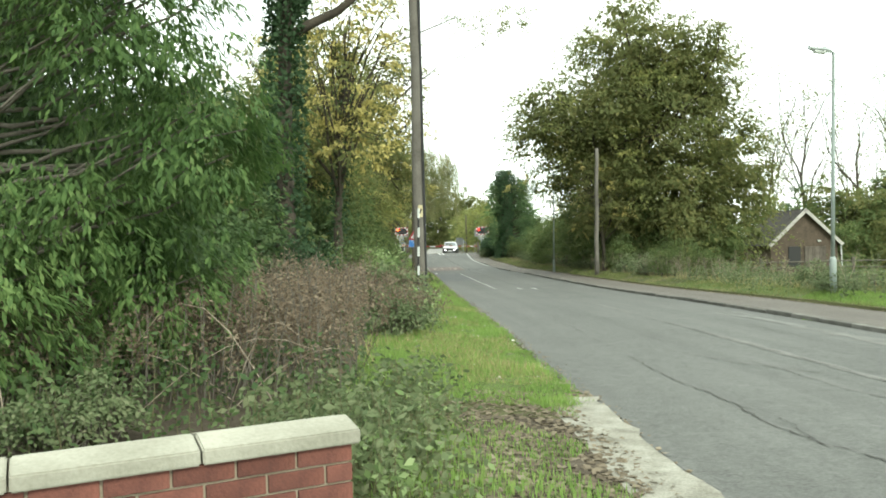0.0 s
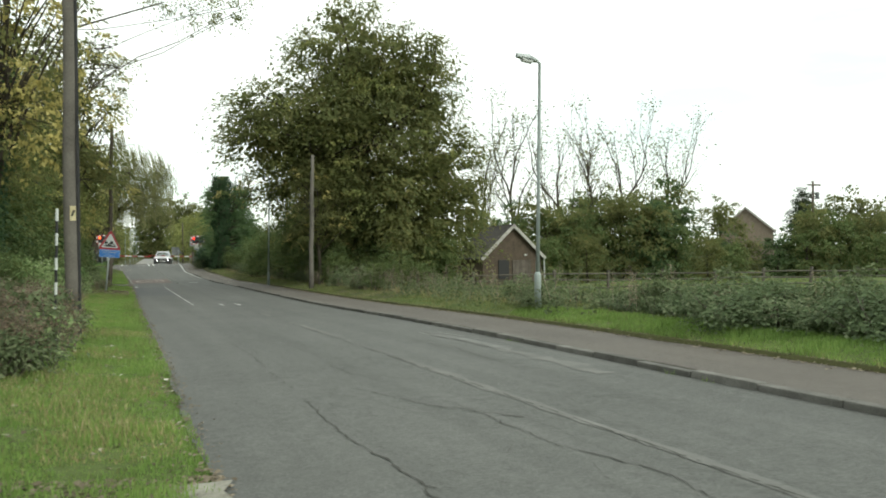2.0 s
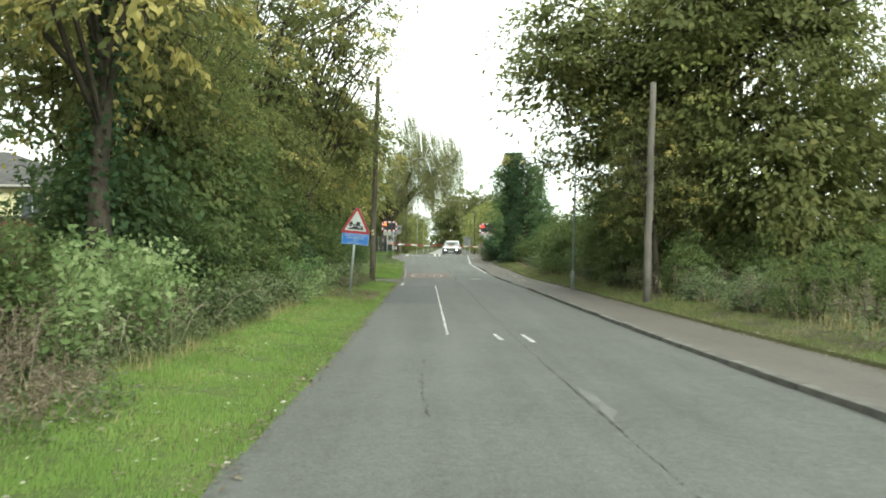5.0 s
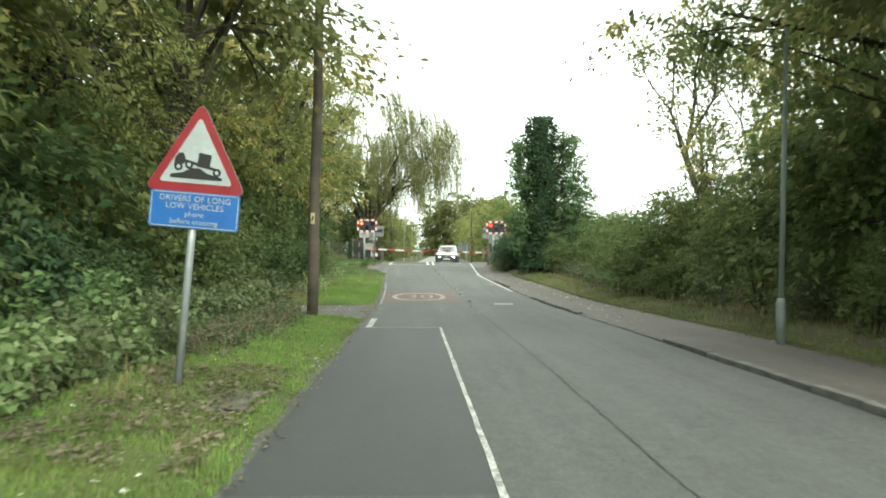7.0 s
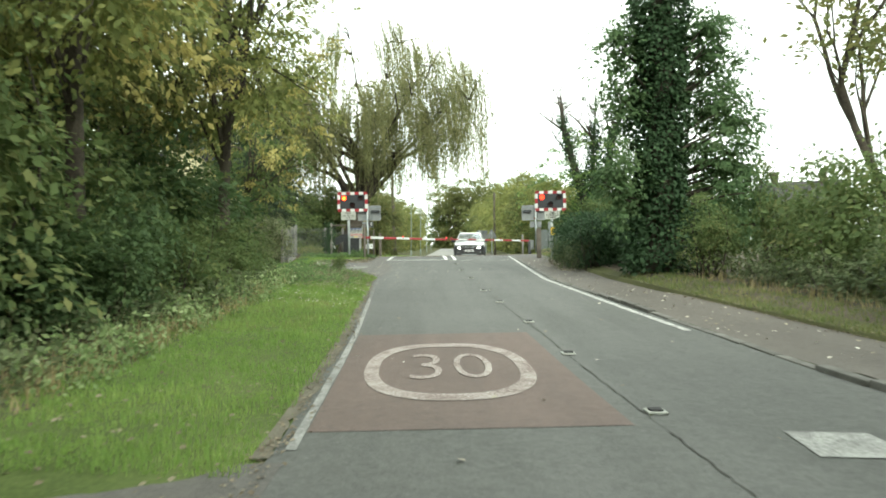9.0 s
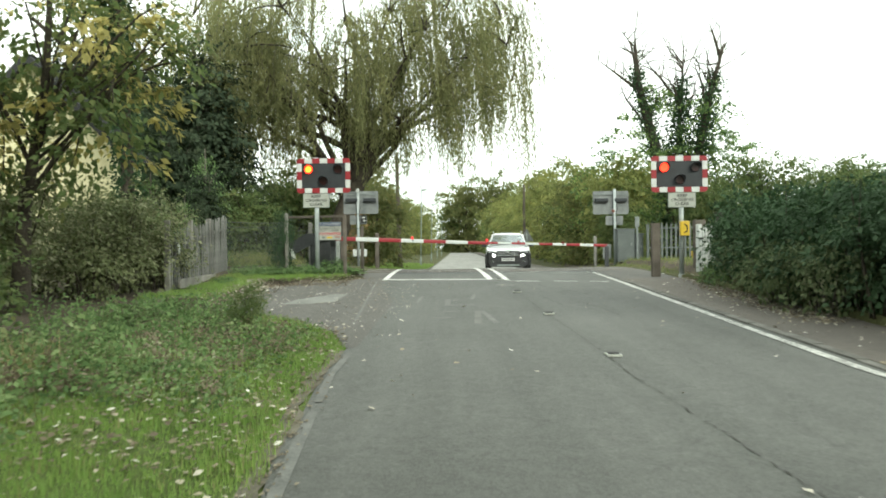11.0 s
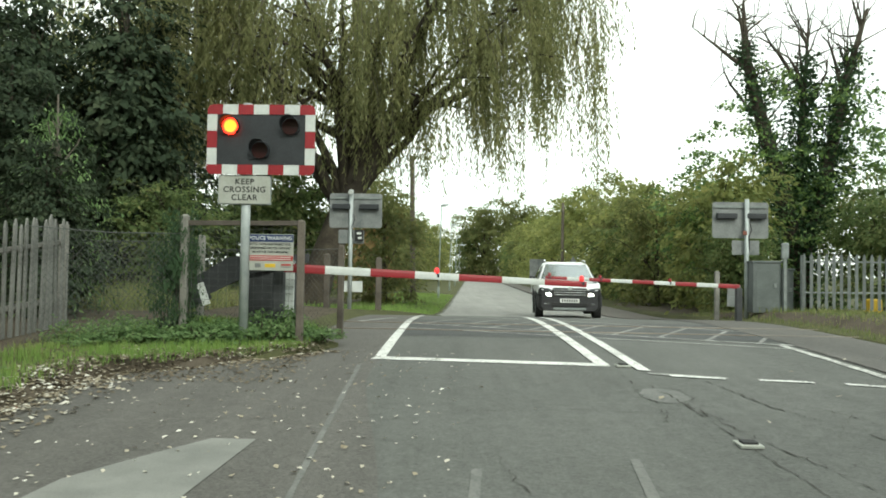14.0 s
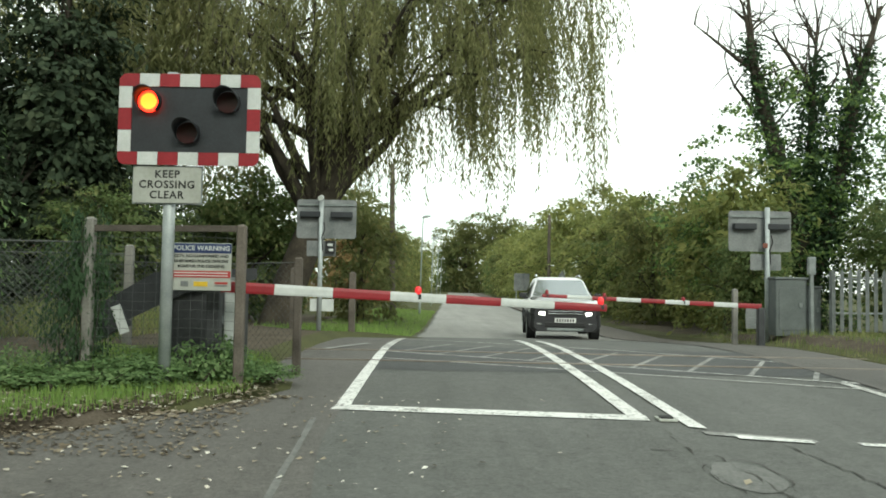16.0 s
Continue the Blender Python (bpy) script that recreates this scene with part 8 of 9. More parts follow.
ivy_fork(12.7, 100.5)
for x, y, s, k in ((9.6, 98.5, 0.75, far_gold), (15.5, 98, 0.95, hedge_tree), (19, 97, 0.9, hedge_tree), (10.6, 103.5, 0.8, far_gold), (9.6, 107, 0.75, far_olive), (11.8, 109, 0.85, far_gold), (22, 100, 1.0, far_dark), (9.2, 95.6, 0.5, hedge_tree), (17, 93.8, 0.7, hedge_tree),
                   (12.5, 94.5, 0.65, hedge_tree), (-8.2, 99, 1.0, dark), (-10.5, 95, 1.0, dark), (-8.4, 88.4, 0.86, dark), (-8.4, 92.5, 0.88, dark), (-6.7, 93.5, 1.0, dark), (-4.5, 101, 1.0, hedge_tree), (-1.6, 107, 0.8, far_olive), (-13, 104, 1.7, far_olive), (-17, 101, 1.6, far_olive), (-6.0, 103, 0.9, far_dark), (-4.6, 91.5, 0.55, hedge_tree), (-5.05, 87.0, 0.42, dark), (-6.2, 87.2, 0.36, dark), (-3.9, 84.9, 0.30, dark), (-5.4, 86.4, 0.5, dark)):
    another(k, x, y, s, rl.uniform(0, 360))
place(far_green, 10.8, 114, 0.95)
place(far_gold, 10.2, 117, 1.0)
another(far_gold, 10.0, 111.0, 0.8, 80)
place(far_olive, 10.8, 120, 1.0)
place(far_dark, 12.0, 126, 1.0)
place(far_rust, -4.2, 118, 0.75)
for k, y in enumerate(np.arange(124, 250, 8.0)):
    another(rl.choice([far_gold, far_gold, far_green, far_olive]), 10.0 + rl.uniform(-0.5, 1.5), y, rl.uniform(1.15, 1.5), rl.uniform(0, 360))
    another(rl.choice([far_gold, far_olive, far_gold]), -3.6 - rl.uniform(0, 2.0), y + 3, rl.uniform(1.0, 1.3), rl.uniform(0, 360))
for x, y in ((14, 108), (15, 114), (15, 122), (16, 130), (-8, 112), (-9, 120), (-9, 130)):
    another(far_green, x, y, 1.1, rl.uniform(0, 360))

# hedgerow across the field on the right and behind
for x, y in ((27, 58), (30, 55), (33, 54), (36.5, 52), (47, 45.5), (50, 42), (53, 39), (56, 35), (59, 31), (62, 26), (20, 62), (23.5, 60), (30, 62), (36, 60), (48, 53), (54, 47), (60, 40), (17.5, 58), (19, 54), (66, 34), (68, 28)):
    another(rl.choice([far_green, far_green, far_dark, far_olive]), x + rl.uniform(-1, 1), y + rl.uniform(-1, 1), rl.uniform(0.85, 1.15) * (0.62 if x > 40 else 0.9), rl.uniform(0, 360))
for x, y, s, k in ((30.3, 54.7, 1.0, far_olive), (33.4, 53.4, 1.05, far_green), (35.8, 52.5, 1.1, far_olive), (37.4, 51.6, 1.0, far_olive), (39.3, 50.6, 0.8, far_green), (36.3, 43.6, 0.5, far_olive), (38.6, 44.0, 0.5, far_green), (42.0, 50.0, 0.5, far_olive),
                   (44.4, 48.8, 0.5, far_olive), (46.6, 48.0, 0.7, far_dark), (49.0, 47.2, 0.85, far_olive), (51.0, 46.4, 0.9, far_green), (53.0, 45.6, 0.8, far_olive), (55.0, 44.6, 0.9, far_green), (47.0, 62.5, 1.3, far_olive), (61.5, 57.5, 1.25, far_green),
                   (64.5, 56.5, 1.2, far_olive), (67.5, 55.0, 1.35, far_dark), (41.0, 65.4, 1.5, far_green), (27.0, 48.6, 0.6, far_green), (29.6, 47.4, 0.55, far_olive)):
    another(k, x, y, s, 53 * x)
another(dark, 76, 74, 1.0, 0, label="distant dark conifer beyond the house")
another(dark, 84, 66, 0.9, 50, label="distant dark conifer beyond the house")
for x, y, s in ((45, 60, 1.5), (49, 57, 1.05), (33, 66, 1.2), (78, 52, 1.3)):
    another(rl.choice([far_olive, far_dark]), x, y, s, rl.uniform(0, 360))

# distant trees where the road runs out
for x, y, s in ((-12, 262, 2.3), (1.5, 268, 2.5), (5, 262, 2.8), (9, 256, 2.7), (13, 250, 2.9), (19, 245, 2.7), (-17, 250, 2.3), (3, 290, 2.9)):
    another(rl.choice([far_olive, far_green]), x, y, s, rl.uniform(0, 360))


# ---- low growth: grass, weeds, brambles, fallen leaves ----
def blades(name, label, n, seed, where, height, width, material, lean=0.35, category="grass"):
    """Grass as single bent blades; where(rng, n) gives x and y."""
    rng = np.random.default_rng(seed)
    x, y = where(rng, n)
    z = np.array([ground_z(a, b) for a, b in zip(x, y)])
    base = np.stack([x, y, z - 0.01], 1)
    tuft = np.array([noise.noise(Vector((p * 1.7, q * 1.7, 3))) + 0.6 * noise.noise(Vector((p * 6, q * 6, 8))) for p, q in zip(x, y)])
    h = height * rng.uniform(0.45, 1.25, (len(x), 1)) * np.clip(0.95 + 0.9 * tuft, 0.35, 1.9)[:, None]
    a = rng.uniform(0, 2 * np.pi, len(x))
    out = np.stack([np.cos(a), np.sin(a), np.zeros(len(x))], 1)
    side = np.stack([-np.sin(a), np.cos(a), np.zeros(len(x))], 1) * width
    bend = rng.uniform(0.1, 1, (len(x), 1)) * lean
    tip = base + out * h * bend + [0, 0, 1] * h * (1 - 0.3 * bend)
    verts = np.stack([base - side, base + side, tip], 1).reshape(-1, 3)
    tris = np.arange(len(x) * 3).reshape(-1, 3)
    return tagged(new(name, triangles(name, verts, tris, material)), label, category, kind="stuff")


def strip_of(xa, xb, ya, yb, keep=None):
    def where(rng, n):
        x, y = rng.uniform(xa, xb, n), rng.uniform(ya, yb, n)
        if keep:
            m = np.array([keep(a, b) for a, b in zip(x, y)])
            x, y = x[m], y[m]
        return x, y
    return where


patchy = lambda a, b: noise.noise(Vector((a * 1.1, b * 1.1, 9))) > -0.95
blades("grass", "short bright green verge grass beside the road", 125000, 61, strip_of(-0.5, 1.54, 6.0, 24, patchy), 0.048, 0.0055, L_GRASS)
blades("grass", "short bright green verge grass beside the road", 66000, 62, strip_of(-0.4, 1.54, 24, 48.4, patchy), 0.05, 0.0075, L_GRASS)
blades("grass", "short bright green verge grass before the crossing", 60000, 63, strip_of(-0.9, 1.45, 53.6, 74.6, lambda a, b: patchy(a, b) and (b < 72.5 or a < layby_left(b))), 0.06, 0.006, L_GRASS)
blades("grass", "dull rough grass in the verge", 30000, 57, strip_of(-0.7, 1.45, 6.5, 48.2, lambda a, b: noise.noise(Vector((a * 0.9, b * 0.5, 5))) > -0.05), 0.075, 0.006, L_ROUGH)
blades("grass", "dull rough grass on the verge corner", 12000, 56, strip_of(-1.6, 1.4, 60, 74.6, lambda a, b: noise.noise(Vector((a * 0.9, b * 0.5, 6))) > -0.25 and (b < 72.5 or a < layby_left(b))), 0.085, 0.007, L_ROUGH)
blades("grass", "dense grass on the verge corner", 30000, 51, strip_of(-1.0, 1.5, 65.5, 74.7, lambda a, b: b < 72.5 or a < layby_left(b)), 0.075, 0.0055, L_GRASS)
blades("grass", "longer grass tufts standing in the verge", 13000, 24, strip_of(-0.5, 1.5, 6.2, 48, lambda a, b: noise.noise(Vector((a * 2.3, b * 1.6, 21))) > 0.12), 0.12, 0.0055, L_GRASS, 0.7)
blades("grass", "longer grass tufts standing in the verge before the crossing", 7000, 26, strip_of(-0.9, 1.5, 53.8, 72.4, lambda a, b: noise.noise(Vector((a * 2.3, b * 1.6, 22))) > 0.12), 0.13, 0.006, L_GRASS, 0.7)
blades("grass", "ragged grass creeping over the back of the pavement", 9000, 27, lambda rng, n: (7.97 + rng.normal(size=n) * 0.09, rng.uniform(4, 66, n)), 0.085, 0.006, L_ROUGH, 0.8)
blades("grass", "thin litter-strewn grass by the drive", 9000, 64, strip_of(-0.4, 1.3, 3.0, 6.4, lambda a, b: noise.noise(Vector((a, b, 4))) > 0.0), 0.06, 0.005, L_GRASS)
blades("grass", "grass at the foot of the picket fence", 30000, 65, strip_of(-2.35, 0.1, 76.4, 86, lambda a, b: a < (layby_left(b) if b < 84.2 else 0.1)), 0.085, 0.006, L_GRASS)
blades("grass", "lush grass strip behind the pavement", 26000, 66, strip_of(8.0, 9.0, 6, 16, patchy), 0.07, 0.007, L_GRASS)
blades("grass", "rough grass behind the pavement", 26000, 59, strip_of(8.0, 9.8, 12, 34, patchy), 0.06, 0.008, L_ROUGH)
blades("grass", "thin grass strip behind the pavement", 14000, 67, strip_of(8.0, 9.0, 30, 70, patchy), 0.09, 0.010, L_ROUGH)
blades("grass", "pasture grass in the field", 42000, 68, strip_of(9.3, 42, 8, 46), 0.12, 0.022, L_ROUGH)
blades("grass", "grazed green pasture grass in the field", 20000, 58, strip_of(10, 42, 8, 46), 0.08, 0.02, L_GRASS)
blades("dry_grass", "tall straw-coloured grass along the undergrowth", 3200, 69, strip_of(-1.2, 0.0, 8, 47, lambda a, b: noise.noise(Vector((a * 0.8, b * 0.5, 2))) > 0.05), 0.28, 0.006, L_STRAW, 0.7)
blades("dry_grass", "bleached straw patches in the verge", 15000, 43, strip_of(-0.3, 1.4, 7, 17.5, lambda a, b: noise.noise(Vector((a * 0.8, b * 0.45, 12))) > 0.08), 0.075, 0.005, L_STRAW, 0.9)
blades("dry_grass", "bleached straw patches farther along the verge", 7000, 42, strip_of(-0.6, 0.6, 17.5, 44, lambda a, b: noise.noise(Vector((a * 0.8, b * 0.35, 12))) > 0.12), 0.075, 0.006, L_STRAW, 0.9)
blades("dry_grass", "tall straw-coloured grass along the hedge", 2600, 70, strip_of(-1.4, -0.5, 54, 71), 0.32, 0.007, L_STRAW, 0.7)
blades("dry_grass", "tall dry grass along the right-hand hedge", 3600, 71, strip_of(8.8, 10.2, 16, 68), 0.26, 0.008, L_STRAW, 0.7)
blades("grass", "grass tufts rooted along the kerb joint", 700, 46, lambda rng, n: ((lambda c: (ROAD_R - 0.02 + rng.normal(size=n) * 0.03, c + rng.normal(size=n) * 0.13))(rng.choice([8.2, 8.5, 12.4, 16.2], n))), 0.12, 0.006, L_GRASS)
blades("grass", "grass by the far lamp posts", 9000, 72, strip_of(-2.5, 0.9, 93.5, 125), 0.14, 0.012, L_GRASS)
blades("grass", "rough grass behind the chain-link fence", 12000, 38, strip_of(-7, -2.4, 86.4, 91), 0.34, 0.009, L_ROUGH, 0.6)
blades("grass", "thin rough grass by the far barrier", 9000, 73, strip_of(7.95, 12.5, 84, 97), 0.11, 0.008, L_ROUGH)


def litter(name, label, n, seed, where, size, material=None, lift=0.0):
    rng = np.random.default_rng(seed)
    x, y = where(rng, n)
    m = len(x)
    z = np.array([max(ground_z(a, b) if a < ROAD_L or a > PAVE_R else -9, road_z(b) + (0.010 if a < ROAD_R else 0.07 - 0.047 * ease(64, 67, b) if a < PAVE_R else -9)) for a, b in zip(x, y)]) + 0.006 + rng.uniform(0, lift, m)
    a, s = rng.uniform(0, 2 * np.pi, m), size * rng.uniform(0.5, 1.4, m)
    c = np.stack([x, y, z], 1)
    d = np.stack([np.cos(a), np.sin(a), rng.uniform(0, 0.35, m)], 1) * s[:, None]
    w = np.stack([-np.sin(a), np.cos(a), rng.uniform(-0.2, 0.4, m)], 1) * s[:, None] * 0.4
    verts = np.stack([c - d * 0.5, c + w + [0, 0, 0.004], c + d * 0.5, c - w + [0, 0, 0.004]], 1).reshape(-1, 3)
    i = np.arange(m)[:, None] * 4
    tris = np.concatenate([i + [0, 1, 2], i + [0, 2, 3]], 1).reshape(-1, 3)
    return tagged(new(name, triangles(name, verts, tris, material or L_FALLEN)), label, "leaves", kind="stuff")


def weeds(name, label, n, seed, xa, xb, ya, yb, h0, h1, material, stem_mat):
    """Dead stalks with ragged seed heads."""
    rng = np.random.default_rng(seed)
    lines, pts = [], []
    for _ in range(n):
        x, y = rng.uniform(xa, xb), rng.uniform(ya, yb)
        g, h = ground_z(x, y), rng.uniform(h0, h1) * (0.75 + 0.35 * noise.noise(Vector((x * 0.7, y * 0.7, 1))))
        tip = np.array([x + rng.normal() * 0.16, y + rng.normal() * 0.16, g + h])
        run = bent(rng, (x, y, g - 0.05), tip, 4, 0.0, 0.06)
        lines.append((run, np.linspace(0.006, 0.003, 4)))
        k = rng.integers(36, 80)
        t = rng.uniform(0.35, 1.0, k) ** 0.7
        spot = np.stack([np.interp(t, np.linspace(0, 1, 4), run[:, i]) for i in range(3)], 1) + rng.normal(size=(k, 3)) * [0.05, 0.05, 0.04]
        pts.append(spot)
    ob = thing(name, label, "weeds", kind="stuff")
    tagged(part("stalk_work", tubes("stalk_work", lines, stem_mat, 3), None, ob), kind="stuff")
    v, f = leaf_blades(rng, np.concatenate(pts), 0.042, 0.36, 0.1)
    tagged(part("seed_heads", triangles("seed_heads", v, f, material), None, ob), kind="stuff")
    return ob


def leafy_weeds(name, label, n, seed, xa, xb, ya, yb, h0, h1, size, material, keep=None):
    """Upright green stems with leaves all the way up."""
    rng = np.random.default_rng(seed)
    lines, pts = [], []
    for _ in range(n):
        x, y = rng.uniform(xa, xb), rng.uniform(ya, yb)
        if keep and not keep(x, y):
            continue
        g, h = ground_z(x, y), rng.uniform(h0, h1)
        run = bent(rng, (x, y, g - 0.05), (x + rng.normal() * 0.18 * h, y + rng.normal() * 0.18 * h, g + h), 5, 0.0, 0.08)
        lines.append((run, np.linspace(0.002 + 0.004 * h, 0.0015, 5)))
        k = int(14 + 42 * h)
        t = rng.uniform(0.18, 1.0, k)
        pts.append(np.stack([np.interp(t, np.linspace(0, 1, 5), run[:, i]) for i in range(3)], 1) + rng.normal(size=(k, 3)) * [0.07, 0.07, 0.03])
    ob = thing(name, label, "weeds", kind="stuff")
    tagged(part("stalk_work", tubes("stalk_work", lines, M_STALK, 3), None, ob), kind="stuff")
    v, f = leaf_blades(rng, np.concatenate(pts), size, 0.55, 0.15)
    tagged(part("leaf_work", triangles("leaf_work", v, f, material), None, ob), kind="stuff")
    return ob


M_STALK = surface("green_brown_stalk", (0.09, 0.085, 0.045), (0.2, 0.18, 0.1), 5, 0.9, 0.2)
M_CANE = surface("pale_dead_cane", (0.2, 0.16, 0.12), (0.42, 0.36, 0.29), 5, 0.9, 0.2)
weeds("dead_weeds", "tall rust-brown dead weeds beside the verge", 620, 81, -3.2, -0.4, 5.4, 12.5, 0.65, 1.4, L_RUSTWEED, M_BARK_PALE)
weeds("dead_weeds", "brown dead weeds round the telegraph pole", 620, 82, -1.6, 0.32, 10.8, 17.5, 0.6, 1.05, L_RUSTWEED, M_BARK_PALE)
weeds("dead_weeds", "pale dry weeds along the right-hand hedge", 160, 83, 8.6, 10.4, 24, 46, 0.5, 1.1, L_WEED, M_BARK_PALE)
leafy_weeds("sapling_thicket", "pale green leafy saplings and nettles at the hedge foot", 60, 84, -1.35, -0.6, 21.6, 24.5, 0.7, 1.45, 0.095, L_SAPLING)
leafy_weeds("sapling_thicket", "green leafy saplings below the yellow maple", 60, 32, -2.3, -1.0, 24.5, 27.5, 0.8, 1.5, 0.095, L_SAPLING)
weeds("dead_weeds", "pale dry reeds before the boundary wall", 200, 31, -1.5, -0.5, 16.5, 21.5, 0.55, 1.0, L_WEED, M_CANE)
leafy_weeds("green_weeds", "low weeds between the saplings and the mown grass", 260, 48, -1.3, -0.3, 16.5, 28, 0.08, 0.32, 0.06, L_BRAMBLE)
blades("grass", "rough tussocks below the saplings", 16000, 47, strip_of(-1.2, -0.2, 15, 34, patchy), 0.11, 0.007, L_ROUGH)
leafy_weeds("green_weeds", "low leafy green weeds beyond the wall's end", 170, 86, -0.9, 0.3, 3.35, 6.2, 0.12, 0.38, 0.055, L_BRAMBLE)
leafy_weeds("green_weeds", "pale low weeds beyond the wall's end", 45, 53, -0.5, 0.35, 3.35, 6.0, 0.10, 0.3, 0.055, L_SAPLING)
leafy_weeds("green_weeds", "green weeds among the brown stalks", 120, 87, -2.8, -0.3, 4.0, 9.5, 0.25, 0.65, 0.055, L_DARK)
leafy_weeds("green_weeds", "green weeds round the telegraph pole", 90, 88, -1.2, 0.35, 10.5, 16.5, 0.25, 0.6, 0.07, L_SAPLING)
leafy_weeds("green_weeds", "lush weeds on the verge corner", 230, 89, -2.0, 0.1, 68.0, 74.2, 0.15, 0.42, 0.055, L_NETTLE)
leafy_weeds("green_weeds", "weeds at the foot of the hedge", 330, 90, -1.5, -0.25, 27, 47.5, 0.25, 0.8, 0.095, L_BRAMBLE)
leafy_weeds("green_weeds", "bright nettles along the hedge by the sign", 190, 55, -1.4, -0.15, 33, 47.4, 0.2, 0.75, 0.10, L_SAPLING)
leafy_weeds("green_weeds", "tall fresh nettles and elder shoots by the sign", 150, 12, -1.7, -0.55, 33.5, 40.5, 0.4, 1.1, 0.095, L_NETTLE)
leafy_weeds("green_weeds", "ragged low weeds on the verge by the telegraph pole", 260, 8, -0.9, 0.45, 40.5, 47.4, 0.08, 0.4, 0.06, L_BRAMBLE)
weeds("dead_weeds", "dead stalks on the verge by the telegraph pole", 90, 7, -0.8, 0.4, 40.5, 47.4, 0.2, 0.5, L_WEED, M_CANE)
leafy_weeds("green_weeds", "weeds at the foot of the hedge beyond the side drive", 160, 54, -1.7, -0.7, 54.2, 70, 0.2, 0.6, 0.10, L_BRAMBLE)
leafy_weeds("green_weeds", "bright weeds spilling from the hedge onto the verge", 170, 37, -1.3, -0.35, 55, 71, 0.12, 0.5, 0.075, L_SAPLING)
leafy_weeds("green_weeds", "low dark weeds through the grass of the verge corner", 300, 36, -0.6, 1.0, 69.3, 73.4, 0.05, 0.2, 0.05, L_NETTLE)
leafy_weeds("green_weeds", "yellowing weeds through the grass of the verge corner", 110, 35, -0.6, 1.1, 69.3, 73.4, 0.05, 0.24, 0.05, L_SAPLING)
weeds("dead_weeds", "dead seed stalks in the verge corner", 70, 34, -0.9, 0.9, 69.5, 73.2, 0.12, 0.3, L_WEED, M_CANE)
weeds("dead_weeds", "pale dry stalks below the saplings", 260, 79, -1.9, -0.7, 16.5, 26, 0.5, 1.0, L_WEED, M_CANE)
weeds("green_weeds", "green weeds in the roadside grass", 120, 85, 8.6, 11.5, 10, 26, 0.4, 0.9, L_BRAMBLE, M_BARK_PALE)

leafy_weeds("green_weeds", "rank weeds and docks round the street lamp", 150, 22, 8.2, 10.6, 13.4, 25, 0.15, 0.6, 0.07, L_BRAMBLE)
weeds("dead_weeds", "dry dock stalks between the pavement and the field", 70, 23, 8.6, 11.0, 9.5, 24, 0.5, 1.1, L_WEED, M_CANE)
blades("grass", "rough trodden grass round the sign post", 9000, 25, strip_of(-0.4, 1.3, 34.4, 40.0, lambda a, b: noise.noise(Vector((a * 1.2, b * 0.8, 31))) > -0.1), 0.09, 0.006, L_ROUGH, 0.8)
litter("fallen_leaves", "brown leaves and bare soil round the sign post", 3400, 15, strip_of(-0.3, 1.3, 35.6, 40.0, lambda a, b: noise.noise(Vector((a * 1.4, b * 0.9, 33))) > -0.15), 0.05, L_WEED, 0.07)
for x, y, s in ((-1.9, 4.6, 0.4), (-0.35, 4.6, 0.32), (-0.6, 12.2, 0.9), (-0.35, 11.0, 0.6), (9.7, 13.2, 0.7), (9.9, 11.4, 0.75), (10.0, 9.6, 0.8), (10.1, 7.8, 0.8), (9.8, 18.2, 0.6), (-0.15, 12.8, 0.75), (0.0, 14.4, 0.7), (-0.4, 16.8, 0.6)):
    another(bush, x, y, s, rl.uniform(0, 360))
for x, y, s in ((-0.95, 43.0, 0.85), (-0.7, 44.4, 0.9), (-0.95, 45.8, 1.05), (-0.6, 46.8, 0.8), (-1.3, 47.5, 0.9), (-0.25, 45.3, 0.4), (-0.15, 46.4, 0.42), (-0.35, 43.6, 0.4)):
    another(bush, x, y, s, rl.uniform(0, 360), label="bramble and weed mound at the verge by the pole")
for x, y, s in ((10.6, 16.4, 0.9), (13.0, 15.0, 1.3), (15.8, 13.4, 1.2), (11.2, 12.6, 0.8), (13.8, 10.6, 1.5), (12.2, 10.4, 1.4), (17.6, 12.6, 1.0), (18.5, 10.5, 1.3), (15, 9.5, 1.2), (8.75, 15.7, 0.5), (9.1, 16.6, 0.55), (20.5, 9.0, 1.3), (12.4, 9.0, 1.0), (10.6, 13.9, 0.8)):
    another(bush, x, y, s, rl.uniform(0, 360), sz=s * rl.uniform(0.3, 0.7), label="low bramble mound at the edge of the field")
bank = shrub("bramble_bank", "dense dark bramble bank between the grass strip and the field", [(0, -0.9, 0.36, 1.15, 0.9, 0.52), (0.2, 0.5, 0.4, 1.2, 1.0, 0.55), (-0.3, 0, 0.3, 0.8, 1.4, 0.38), (0.7, 0.0, 0.45, 1.1, 1.3, 0.5)], L_BRIAR, 380, 44, 0.062, 66, 0.2, stems=30, stem_mat=M_BARK_PALE)
place(bank, 9.75, 6.2, 1.05, 0, sz=0.75)
for x, y, s, r in ((9.7, 8.4, 1.05, 10), (9.75, 10.5, 1.0, 170), (10.0, 12.4, 0.8, 30), (9.6, 4.2, 1.1, 200), (11.6, 7.5, 1.05, 60), (11.7, 10.0, 1.0, 300), (9.9, 14.0, 0.55, 90)):
    another(bank, x, y, s, r, sz=s * 0.68)
place(nettle, -0.5, 83.8, 1.0, 0)
